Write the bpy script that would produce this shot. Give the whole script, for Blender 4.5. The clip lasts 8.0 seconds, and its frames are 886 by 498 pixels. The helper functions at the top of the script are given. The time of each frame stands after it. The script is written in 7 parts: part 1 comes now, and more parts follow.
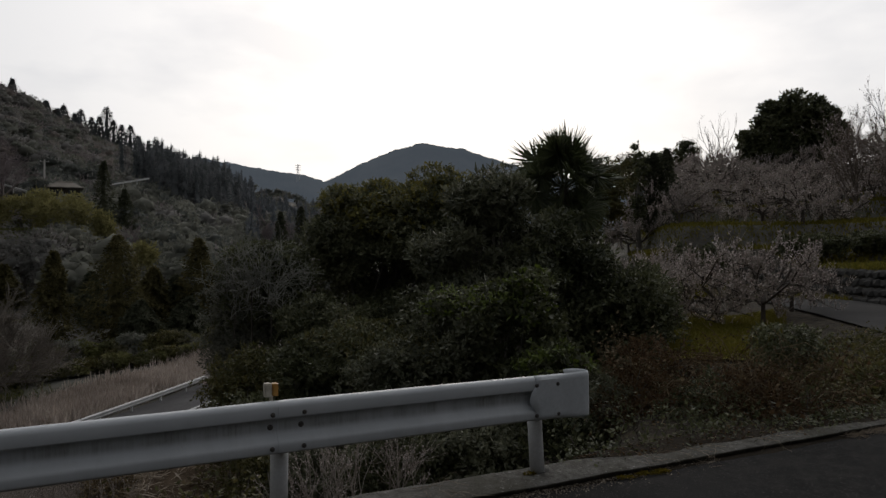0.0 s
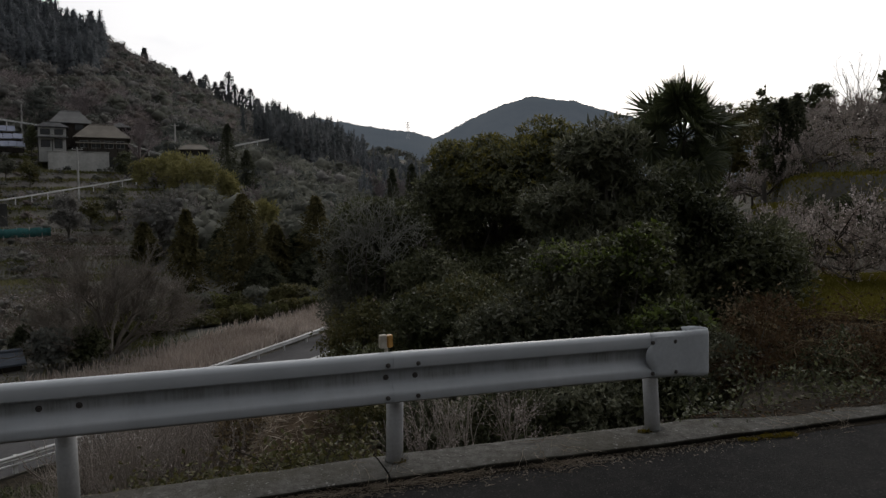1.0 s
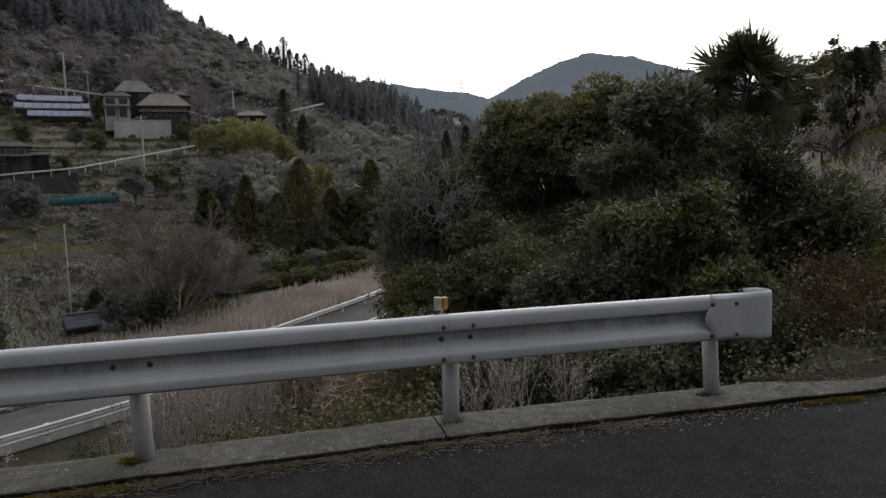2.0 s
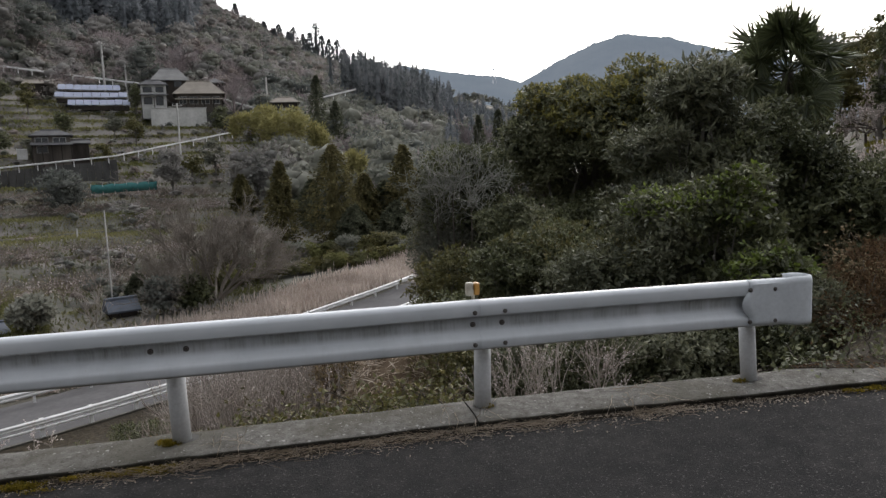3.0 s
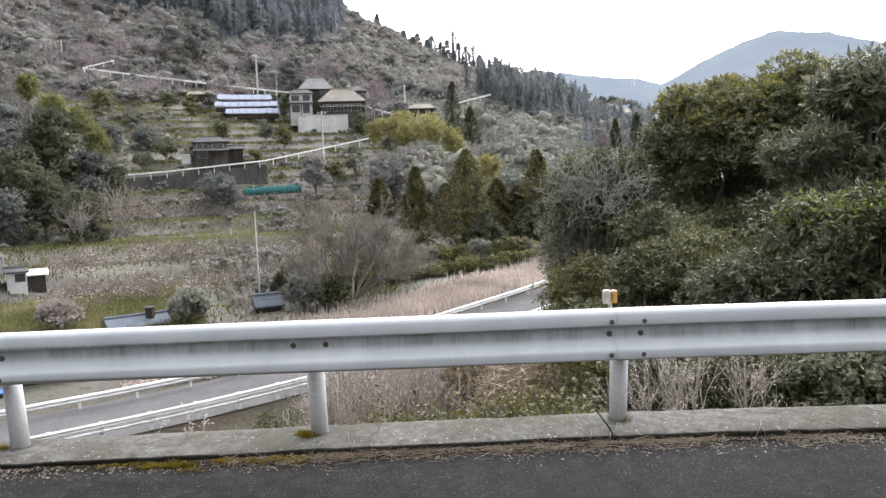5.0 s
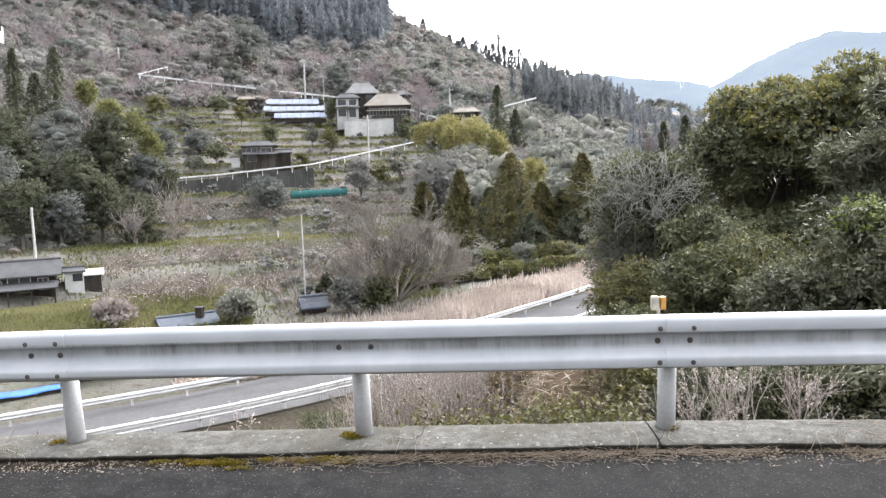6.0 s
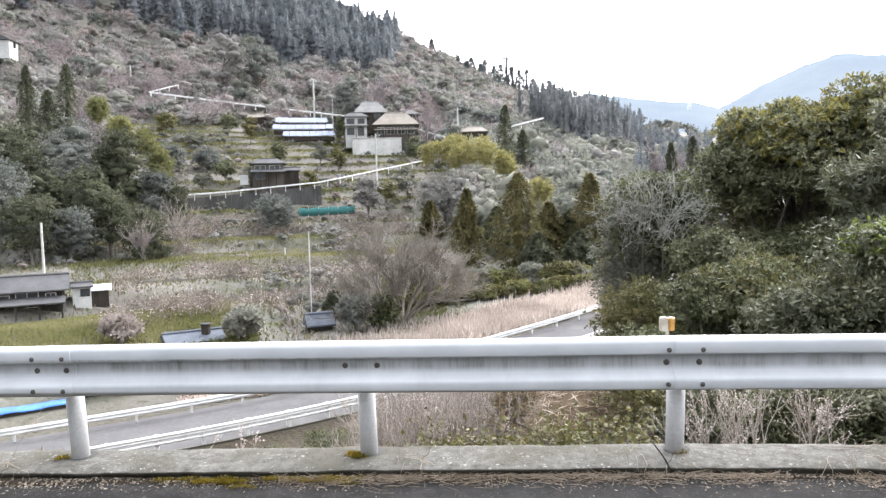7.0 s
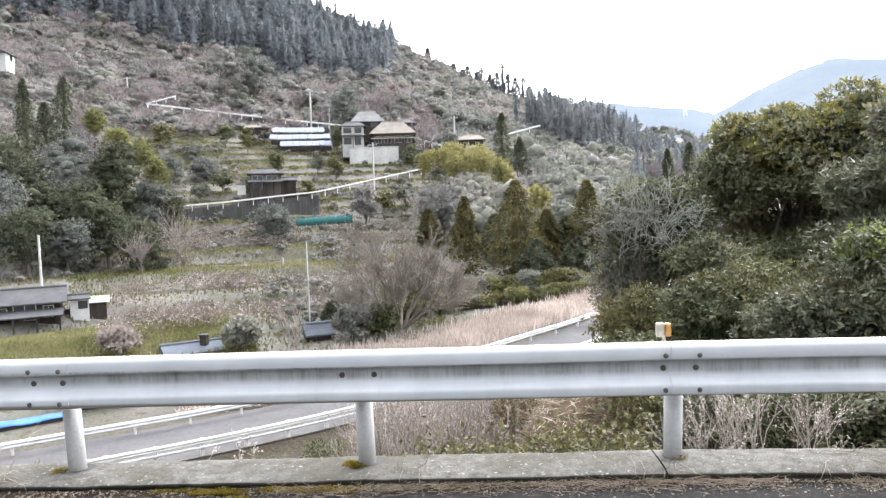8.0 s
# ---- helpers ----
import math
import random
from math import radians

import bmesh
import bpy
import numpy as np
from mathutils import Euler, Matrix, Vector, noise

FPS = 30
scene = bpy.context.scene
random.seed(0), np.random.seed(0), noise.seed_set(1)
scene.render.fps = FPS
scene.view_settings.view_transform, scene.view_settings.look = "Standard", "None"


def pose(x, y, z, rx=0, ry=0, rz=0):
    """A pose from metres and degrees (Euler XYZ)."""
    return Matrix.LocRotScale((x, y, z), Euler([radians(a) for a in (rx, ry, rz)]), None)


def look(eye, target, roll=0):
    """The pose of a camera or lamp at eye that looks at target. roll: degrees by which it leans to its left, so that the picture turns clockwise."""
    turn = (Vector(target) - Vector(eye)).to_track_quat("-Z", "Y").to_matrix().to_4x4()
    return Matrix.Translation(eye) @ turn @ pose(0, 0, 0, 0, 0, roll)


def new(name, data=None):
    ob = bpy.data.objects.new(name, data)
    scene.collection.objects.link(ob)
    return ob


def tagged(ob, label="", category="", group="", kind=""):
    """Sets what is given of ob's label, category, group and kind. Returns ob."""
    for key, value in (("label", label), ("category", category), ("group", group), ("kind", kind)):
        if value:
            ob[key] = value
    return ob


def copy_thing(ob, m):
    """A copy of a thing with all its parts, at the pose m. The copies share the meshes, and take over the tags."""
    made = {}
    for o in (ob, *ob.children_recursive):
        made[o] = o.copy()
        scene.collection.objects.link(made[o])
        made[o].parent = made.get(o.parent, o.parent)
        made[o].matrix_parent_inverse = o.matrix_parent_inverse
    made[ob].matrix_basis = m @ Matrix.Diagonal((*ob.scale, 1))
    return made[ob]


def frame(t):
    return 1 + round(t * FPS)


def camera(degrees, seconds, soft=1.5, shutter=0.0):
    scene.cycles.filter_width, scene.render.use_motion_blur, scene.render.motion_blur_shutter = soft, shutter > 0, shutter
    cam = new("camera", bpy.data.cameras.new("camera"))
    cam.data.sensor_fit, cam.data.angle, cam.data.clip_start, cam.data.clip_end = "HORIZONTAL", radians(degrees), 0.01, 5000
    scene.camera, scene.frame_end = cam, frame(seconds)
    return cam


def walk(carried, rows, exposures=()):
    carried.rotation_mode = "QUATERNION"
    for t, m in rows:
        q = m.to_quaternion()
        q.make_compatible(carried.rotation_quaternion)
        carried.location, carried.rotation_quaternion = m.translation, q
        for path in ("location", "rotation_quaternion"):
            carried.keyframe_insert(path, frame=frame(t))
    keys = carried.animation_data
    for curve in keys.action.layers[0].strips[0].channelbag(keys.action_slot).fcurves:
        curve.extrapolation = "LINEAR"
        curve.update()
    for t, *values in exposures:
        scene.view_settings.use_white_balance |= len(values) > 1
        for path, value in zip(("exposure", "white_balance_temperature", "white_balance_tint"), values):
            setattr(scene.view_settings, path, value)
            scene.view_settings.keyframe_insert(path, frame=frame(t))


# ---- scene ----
cam = camera(64.5, 8.0, 1.4)
PATH = [
    (0, (-1.147, -4.372, 1.642), (-0.236, -2.591, 1.675), -0.5),
    (0.5, (-1.155, -4.384, 1.643), (-0.406, -2.53, 1.627), -0.7),
    (1, (-1.145, -4.338, 1.632), (-0.523, -2.439, 1.543), -0.9),
    (1.5, (-1.146, -4.349, 1.636), (-0.604, -2.427, 1.513), -1.3),
    (1.7, (-1.143, -4.346, 1.636), (-0.643, -2.415, 1.481), -1.5),
    (2.8, (-1.13, -4.326, 1.634), (-0.708, -2.385, 1.405), -2.2),
    (3, (-1.127, -4.323, 1.634), (-0.753, -2.372, 1.402), -2.2),
    (3.5, (-1.139, -4.313, 1.632), (-0.889, -2.342, 1.401), -2.1),
    (4, (-1.141, -4.309, 1.633), (-0.987, -2.328, 1.407), -2.2),
    (4.5, (-1.143, -4.3, 1.628), (-1.055, -2.314, 1.414), -2.1),
    (5, (-1.147, -4.274, 1.625), (-1.142, -2.285, 1.42), -2.0),
    (5.2, (-1.149, -4.273, 1.625), (-1.186, -2.284, 1.42), -2.0),
    (6.3, (-1.159, -4.265, 1.625), (-1.284, -2.277, 1.447), -1.8),
    (6.5, (-1.161, -4.264, 1.625), (-1.287, -2.275, 1.458), -1.7),
    (7, (-1.163, -4.258, 1.623), (-1.3, -2.267, 1.486), -1.4),
    (7.5, (-1.157, -4.261, 1.621), (-1.293, -2.269, 1.503), -1.7),
    (8, (-1.148, -4.264, 1.624), (-1.279, -2.272, 1.51), -2.0),
]
EXPOSURES = [(0.0, -2.35, 6500, 11), (1.7, -1.6, 6480, 11), (2.8, -0.75, 6430, 12), (3.5, -0.24, 6400, 12), (4.5, 0.44, 6380, 12), (5.2, 0.76, 6340, 12), (6.5, 1.16, 6300, 12), (8.0, 1.22, 6290, 12)]
walk(cam, [(t, look(eye, target, roll)) for t, eye, target, roll in PATH], EXPOSURES)

# ---- world, sun, exposure ----
world = bpy.data.worlds.new("world")
scene.world = world
world.use_nodes = True
wt = world.node_tree
wt.nodes.clear()


def wnode(kind, **kw):
    n = wt.nodes.new(kind)
    for k, v in kw.items():
        n.inputs[k].default_value = v
    return n


sky = wt.nodes.new("ShaderNodeTexSky")
sky.sky_type = "NISHITA"
sky.sun_disc = False
sky.sun_elevation, sky.sun_rotation = radians(28), radians(30)
sky.dust_density = 4.0
w_coord = wnode("ShaderNodeTexCoord")
w_map = wt.nodes.new("ShaderNodeMapping")
w_map.inputs["Scale"].default_value = (1, 1, 2.6)
w_noise = wnode("ShaderNodeTexNoise", Scale=3.6, Detail=5.0, Roughness=0.5)
w_ramp = wt.nodes.new("ShaderNodeValToRGB")
w_ramp.color_ramp.elements[0].position, w_ramp.color_ramp.elements[0].color = 0.36, (0.80, 0.82, 0.85, 1)
w_ramp.color_ramp.elements[1].position, w_ramp.color_ramp.elements[1].color = 0.52, (1.0, 1.0, 1.0, 1)
w_cloud = wnode("ShaderNodeBackground", Strength=1.12)
w_sky = wnode("ShaderNodeBackground", Strength=0.06)
w_add = wt.nodes.new("ShaderNodeAddShader")
w_out = wt.nodes.new("ShaderNodeOutputWorld")
wt.links.new(w_coord.outputs["Generated"], w_map.inputs["Vector"])
wt.links.new(w_map.outputs[0], w_noise.inputs["Vector"])
wt.links.new(w_noise.outputs["Fac"], w_ramp.inputs["Fac"])
w_dot = wt.nodes.new("ShaderNodeVectorMath")
w_dot.operation = "DOT_PRODUCT"
w_dot.inputs[1].default_value = (0.453, 0.785, 0.423)
wt.links.new(w_coord.outputs["Generated"], w_dot.inputs[0])
w_glow = wt.nodes.new("ShaderNodeMapRange")
w_glow.inputs[1].default_value, w_glow.inputs[2].default_value, w_glow.inputs[3].default_value, w_glow.inputs[4].default_value = -0.25, 0.95, 0.0, 1.0
wt.links.new(w_dot.outputs["Value"], w_glow.inputs[0])
w_glow.clamp = True
w_pow = wt.nodes.new("ShaderNodeMath")
w_pow.operation, w_pow.inputs[1].default_value = "POWER", 1.8
w_lift = wt.nodes.new("ShaderNodeMath")
w_lift.operation, w_lift.inputs[1].default_value, w_lift.inputs[2].default_value = "MULTIPLY_ADD", 3.5, 0.8
wt.links.new(w_glow.outputs[0], w_pow.inputs[0])
wt.links.new(w_pow.outputs[0], w_lift.inputs[0])
wt.links.new(w_lift.outputs[0], w_cloud.inputs["Strength"])
wt.links.new(w_ramp.outputs["Color"], w_cloud.inputs["Color"])
wt.links.new(sky.outputs[0], w_sky.inputs["Color"])
wt.links.new(w_cloud.outputs[0], w_add.inputs[0])
wt.links.new(w_sky.outputs[0], w_add.inputs[1])
wt.links.new(w_add.outputs[0], w_out.inputs["Surface"])

sun = new("sun", bpy.data.lights.new("sun", "SUN"))
sun.data.energy, sun.data.angle, sun.data.color = 0.8, radians(20), (1.0, 0.96, 0.9)
sun.matrix_world = look((0, 0, 50), (-22, -38, 26.7))

# ---- materials ----


class Mat:
    """A node material with a principled shader and short calls for its textures."""

    def __init__(self, name, rough=0.7, metal=0.0, spec=0.4):
        self.m = bpy.data.materials.new(name)
        self.m.use_nodes = True
        self.t = self.m.node_tree
        self.b = self.t.nodes["Principled BSDF"]
        self.b.inputs["Roughness"].default_value = rough
        self.b.inputs["Metallic"].default_value = metal
        self.b.inputs["Specular IOR Level"].default_value = spec
        self.c = self.t.nodes.new("ShaderNodeTexCoord").outputs["Object"]
        self.geo = self.t.nodes.new("ShaderNodeNewGeometry")

    def noise(self, scale, detail=4.0, rough=0.55, stretch=None, place=False):
        n = self.t.nodes.new("ShaderNodeTexNoise")
        n.inputs["Scale"].default_value, n.inputs["Detail"].default_value, n.inputs["Roughness"].default_value = scale, detail, rough
        src = self.geo.outputs["Position"] if place else self.c
        if stretch:
            mp = self.t.nodes.new("ShaderNodeMapping")
            mp.inputs["Scale"].default_value = stretch
            self.t.links.new(src, mp.inputs["Vector"])
            src = mp.outputs[0]
        self.t.links.new(src, n.inputs["Vector"])
        return n.outputs["Fac"]

    def ramp(self, fac, *stops):
        r = self.t.nodes.new("ShaderNodeValToRGB")
        e = r.color_ramp.elements
        while len(e) < len(stops):
            e.new(0.5)
        for k, (p, c) in enumerate(stops):
            e[k].position, e[k].color = p, (*c, 1) if len(c) == 3 else c
        self.t.links.new(fac, r.inputs["Fac"])
        return r.outputs["Color"]

    def mix(self, fac, a, b, mode="MIX"):
        n = self.t.nodes.new("ShaderNodeMix")
        n.data_type, n.blend_type = "RGBA", mode
        for v, i in ((fac, 0), (a, 6), (b, 7)):
            if hasattr(v, "is_linked"):
                self.t.links.new(v, n.inputs[i])
            else:
                n.inputs[i].default_value = v if i == 0 else (*v, 1)
        return n.outputs[2]

    def color(self, out):
        if hasattr(out, "is_linked"):
            self.t.links.new(out, self.b.inputs["Base Color"])
        else:
            self.b.inputs["Base Color"].default_value = (*out, 1)
        return self

    def rough(self, fac, lo, hi):
        n = self.t.nodes.new("ShaderNodeMapRange")
        n.inputs[3].default_value, n.inputs[4].default_value = lo, hi
        self.t.links.new(fac, n.inputs[0])
        self.t.links.new(n.outputs[0], self.b.inputs["Roughness"])
        return self

    def bump(self, fac, strength, dist):
        n = self.t.nodes.new("ShaderNodeBump")
        n.inputs["Strength"].default_value, n.inputs["Distance"].default_value = strength, dist
        self.t.links.new(fac, n.inputs["Height"])
        self.t.links.new(n.outputs[0], self.b.inputs["Normal"])
        return self

    @property
    def island(self):
        return self.geo.outputs["Random Per Island"]


def plain(name, lo, hi, scale=4.0, rough=0.7, metal=0.0, bump=0.0, stretch=None, spec=0.4):
    """Two tones of one colour at two scales, with a fine relief."""
    a = Mat(name, rough, metal, spec)
    big, fine = a.noise(scale, stretch=stretch), a.noise(scale * 9, 3.0)
    base = a.ramp(big, (0.3, lo), (0.7, hi))
    a.color(a.mix(0.25, base, a.ramp(fine, (0.3, [v * 0.6 for v in lo]), (0.7, hi))))
    if bump:
        a.bump(fine, 0.5, bump)
    return a.m


def leafy(name, dark, mid, light, patch=0.5, rough=0.45, spec=0.4, turn=0.35):
    """Leaves: each one its own tone, with patches of growth through the crown."""
    a = Mat(name, rough, 0, spec)
    base = a.ramp(a.island, (0.0, dark), (0.55, mid), (1.0, light))
    grown = a.ramp(a.noise(patch, 3.0, place=True), (0.38, dark), (0.62, light))
    tone = a.mix(turn, base, grown)
    a.color(tone)
    glow = a.t.nodes.new("ShaderNodeBsdfTranslucent")
    a.t.links.new(tone, glow.inputs["Color"])
    both = a.t.nodes.new("ShaderNodeMixShader")
    both.inputs[0].default_value = 0.35
    a.t.links.new(a.b.outputs[0], both.inputs[1])
    a.t.links.new(glow.outputs[0], both.inputs[2])
    a.t.links.new(both.outputs[0], a.t.nodes["Material Output"].inputs["Surface"])
    return a.m


M = {}
a = Mat("asphalt", 0.9, 0, 0.08)
big, mid, fine, grit = a.noise(0.5, 4), a.noise(7, 6, 0.65), a.noise(75, 2), a.noise(150, 2)
base = a.ramp(big, (0.3, (0.012, 0.0117, 0.0117)), (0.7, (0.024, 0.023, 0.0225)))
base = a.mix(a.ramp(mid, (0.42, (0, 0, 0)), (0.7, (0.85, 0.85, 0.85))), base, (0.038, 0.036, 0.034))
base = a.mix(a.ramp(grit, (0.5, (0, 0, 0)), (0.62, (0.7, 0.7, 0.7))), base, (0.016, 0.0155, 0.0155))
base = a.mix(a.ramp(fine, (0.62, (0, 0, 0)), (0.70, (0.8, 0.8, 0.8))), base, (0.11, 0.105, 0.10))
a.color(base).rough(mid, 0.85, 1.0).bump(a.mix(0.5, fine, grit), 0.8, 0.008)
M["asphalt"] = a.m

a = Mat("kerb_concrete", 0.95, 0, 0.1)
big, mid, fine, pit = a.noise(1.1, 5, 0.6), a.noise(11, 7, 0.75), a.noise(70, 4, 0.7), a.noise(34, 3)
base = a.ramp(mid, (0.3, (0.05, 0.047, 0.04)), (0.48, (0.118, 0.113, 0.102)), (0.72, (0.205, 0.198, 0.183)))
base = a.mix(a.ramp(big, (0.45, (0, 0, 0)), (0.6, (0.7, 0.7, 0.7))), base, (0.075, 0.07, 0.054))
base = a.mix(a.ramp(fine, (0.55, (0, 0, 0)), (0.66, (0.75, 0.75, 0.75))), base, (0.03, 0.029, 0.025))
base = a.mix(a.ramp(pit, (0.64, (0, 0, 0)), (0.7, (0.9, 0.9, 0.9))), base, (0.32, 0.315, 0.30))
# faces turned towards -y take a darker colour, picked by their normal
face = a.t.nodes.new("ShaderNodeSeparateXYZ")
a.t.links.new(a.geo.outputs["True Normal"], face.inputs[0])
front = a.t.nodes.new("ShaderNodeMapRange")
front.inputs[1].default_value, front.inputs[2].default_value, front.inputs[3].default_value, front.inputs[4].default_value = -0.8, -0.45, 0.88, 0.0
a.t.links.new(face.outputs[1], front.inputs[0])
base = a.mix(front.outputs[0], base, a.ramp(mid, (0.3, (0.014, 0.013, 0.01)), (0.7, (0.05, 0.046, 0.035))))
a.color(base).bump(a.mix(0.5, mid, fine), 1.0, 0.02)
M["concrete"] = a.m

a = Mat("rail_paint", 0.38, 0, 0.5)
streak, mid, fine = a.noise(7, 5, 0.6, (1.6, 1, 0.25)), a.noise(3, 4), a.noise(60, 3)
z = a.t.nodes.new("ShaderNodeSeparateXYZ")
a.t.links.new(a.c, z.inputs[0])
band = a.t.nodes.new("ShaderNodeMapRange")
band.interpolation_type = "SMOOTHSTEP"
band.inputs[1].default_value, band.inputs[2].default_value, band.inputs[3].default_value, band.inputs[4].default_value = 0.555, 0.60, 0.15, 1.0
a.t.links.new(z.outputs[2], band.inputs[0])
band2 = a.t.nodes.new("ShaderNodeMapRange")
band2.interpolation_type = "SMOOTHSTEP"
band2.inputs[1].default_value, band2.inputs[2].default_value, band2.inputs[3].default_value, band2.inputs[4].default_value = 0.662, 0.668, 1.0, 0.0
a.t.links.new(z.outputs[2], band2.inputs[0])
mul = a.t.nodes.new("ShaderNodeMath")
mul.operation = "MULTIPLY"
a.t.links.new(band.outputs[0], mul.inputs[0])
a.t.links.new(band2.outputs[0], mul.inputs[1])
# streaky grime, with the upper groove's shade painted in through the height band
grime_shade = a.mix(1.0, a.ramp(streak, (0.25, (0.12, 0.12, 0.12)), (0.7, (1, 1, 1))), mul.outputs[0], "MULTIPLY")
grime_shade = a.mix(1.0, grime_shade, a.ramp(a.noise(26, 3, 0.6, (2.2, 1, 0.12)), (0.3, (0.45, 0.45, 0.45)), (0.62, (1, 1, 1))), "MULTIPLY")
grime_shade = a.mix(1.0, grime_shade, a.ramp(a.noise(2.3, 5, 0.7), (0.35, (0.35, 0.35, 0.35)), (0.6, (1, 1, 1))), "MULTIPLY")
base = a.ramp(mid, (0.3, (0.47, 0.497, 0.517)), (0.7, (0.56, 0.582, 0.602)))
base = a.mix(grime_shade, base, (0.15, 0.147, 0.12))
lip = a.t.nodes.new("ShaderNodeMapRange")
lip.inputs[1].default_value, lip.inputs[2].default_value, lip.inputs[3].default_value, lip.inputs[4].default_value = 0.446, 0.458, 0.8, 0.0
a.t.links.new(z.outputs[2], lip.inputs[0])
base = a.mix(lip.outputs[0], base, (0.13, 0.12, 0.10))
base = a.mix(a.ramp(fine, (0.66, (0, 0, 0)), (0.75, (0.4, 0.4, 0.4))), base, (0.38, 0.36, 0.32))
a.color(base).rough(streak, 0.3, 0.55)
M["rail"] = a.m

M["endplate"] = plain("end_plate_paint", (0.47, 0.5, 0.52), (0.56, 0.585, 0.605), 5, 0.42, stretch=(1, 1, 0.5))
M["post"] = plain("post_paint", (0.42, 0.42, 0.415), (0.58, 0.59, 0.60), 6, 0.5, stretch=(1, 1, 0.3))
M["bolt"] = plain("bolt_steel", (0.06, 0.05, 0.045), (0.13, 0.12, 0.11), 30, 0.6, 0.4)
M["amber"] = plain("amber_reflector", (0.40, 0.2, 0.05), (0.58, 0.33, 0.10), 20, 0.25)
M["dirtywhite"] = plain("dirty_white_plastic", (0.36, 0.32, 0.25), (0.56, 0.52, 0.44), 20, 0.5)
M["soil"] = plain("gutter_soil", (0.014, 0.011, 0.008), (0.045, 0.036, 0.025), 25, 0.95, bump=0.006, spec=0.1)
M["earth"] = plain("brown_earth", (0.07, 0.05, 0.033), (0.19, 0.142, 0.098), 5.0, 0.95, bump=0.06, spec=0.1)
M["rust"] = plain("rust", (0.12, 0.06, 0.03), (0.25, 0.14, 0.07), 30, 0.9)

a = Mat("hill_ground", 0.95, 0, 0.2)
g1, g2, g3 = a.noise(0.045, 5, place=True), a.noise(0.35, 5, 0.65, place=True), a.noise(4.0, 4, 0.6, place=True)
# haze over the far slopes is put into these tones as extra blue
base = a.ramp(g1, (0.34, (0.115, 0.117, 0.1)), (0.5, (0.158, 0.15, 0.134)), (0.66, (0.205, 0.188, 0.174)))
base = a.mix(a.ramp(g2, (0.45, (0, 0, 0)), (0.62, (0.55, 0.55, 0.55))), base, (0.10, 0.105, 0.068))
base = a.mix(a.ramp(g3, (0.5, (0, 0, 0)), (0.7, (0.6, 0.6, 0.6))), base, (0.19, 0.165, 0.142))
base = a.mix(a.ramp(a.noise(1.3, 4, 0.6, place=True), (0.56, (0, 0, 0)), (0.68, (0.8, 0.8, 0.8))), base, (0.045, 0.04, 0.022))
far = a.t.nodes.new("ShaderNodeVectorMath")
far.operation, far.inputs[1].default_value = "DISTANCE", (-4, 12, -4)
a.t.links.new(a.geo.outputs["Position"], far.inputs[0])
soil = a.t.nodes.new("ShaderNodeMapRange")
soil.inputs[1].default_value, soil.inputs[2].default_value, soil.inputs[3].default_value, soil.inputs[4].default_value = 24, 40, 0.92, 0.0
a.t.links.new(far.outputs["Value"], soil.inputs[0])
base = a.mix(soil.outputs[0], base, a.ramp(g3, (0.35, (0.016, 0.012, 0.008)), (0.65, (0.05, 0.038, 0.022))))
a.color(base).bump(g3, 0.8, 0.15)
M["ground"] = a.m

M["grass"] = leafy("lawn_grass", (0.105, 0.1, 0.016), (0.165, 0.148, 0.026), (0.22, 0.185, 0.04), 0.3, 0.8, 0.1)
M["rough_grass"] = leafy("rough_grass", (0.09, 0.098, 0.042), (0.155, 0.15, 0.08), (0.23, 0.205, 0.14), 0.12, 0.95, 0.1, 0.6)
M["lawn"] = plain("lawn", (0.1, 0.095, 0.016), (0.17, 0.152, 0.028), 1.2, 0.95, bump=0.05, spec=0.1)
M["bark"] = plain("grey_bark", (0.07, 0.06, 0.05), (0.2, 0.185, 0.16), 5, 0.9, bump=0.02, stretch=(1, 1, 0.25))
M["twig"] = plain("pale_twig", (0.25, 0.215, 0.185), (0.44, 0.395, 0.35), 1.5, 0.9, spec=0.1)
M["baretwig"] = plain("bare_branch", (0.16, 0.14, 0.118), (0.29, 0.26, 0.225), 0.6, 0.9, spec=0.1)
M["plumtwig"] = plain("plum_twig", (0.13, 0.105, 0.085), (0.25, 0.21, 0.18), 0.8, 0.9, spec=0.1)
M["darktwig"] = plain("dark_twig", (0.04, 0.032, 0.026), (0.12, 0.10, 0.085), 3, 0.9)
M["leaf_yellowtop"] = leafy("camphor_leaf", (0.042, 0.049, 0.022), (0.118, 0.125, 0.066), (0.25, 0.25, 0.14), 0.6, 0.48, 0.3)
M["leaf_dark"] = leafy("dark_evergreen_leaf", (0.03, 0.036, 0.015), (0.072, 0.08, 0.038), (0.175, 0.182, 0.09), 0.8, 0.48, 0.3)
M["leaf_loquat"] = leafy("loquat_leaf", (0.042, 0.048, 0.026), (0.1, 0.106, 0.064), (0.22, 0.222, 0.14), 0.9, 0.48, 0.35)
M["leaf_bright"] = leafy("bright_green_leaf", (0.06, 0.085, 0.016), (0.11, 0.145, 0.026), (0.19, 0.235, 0.048), 0.7, 0.5, 0.25)
M["leaf_lichen"] = leafy("grey_green_leaf", (0.0813, 0.0866, 0.0625), (0.144, 0.146, 0.112), (0.237, 0.234, 0.194), 1.0, 0.7, 0.2)
M["leaf_young"] = leafy("young_yellow_leaf", (0.12, 0.115, 0.03), (0.19, 0.175, 0.045), (0.29, 0.25, 0.065), 0.8, 0.6, 0.2)
M["leaf_brown"] = leafy("dead_leaf", (0.065, 0.047, 0.026), (0.16, 0.12, 0.068), (0.30, 0.235, 0.145), 1.2, 0.8, 0.2)
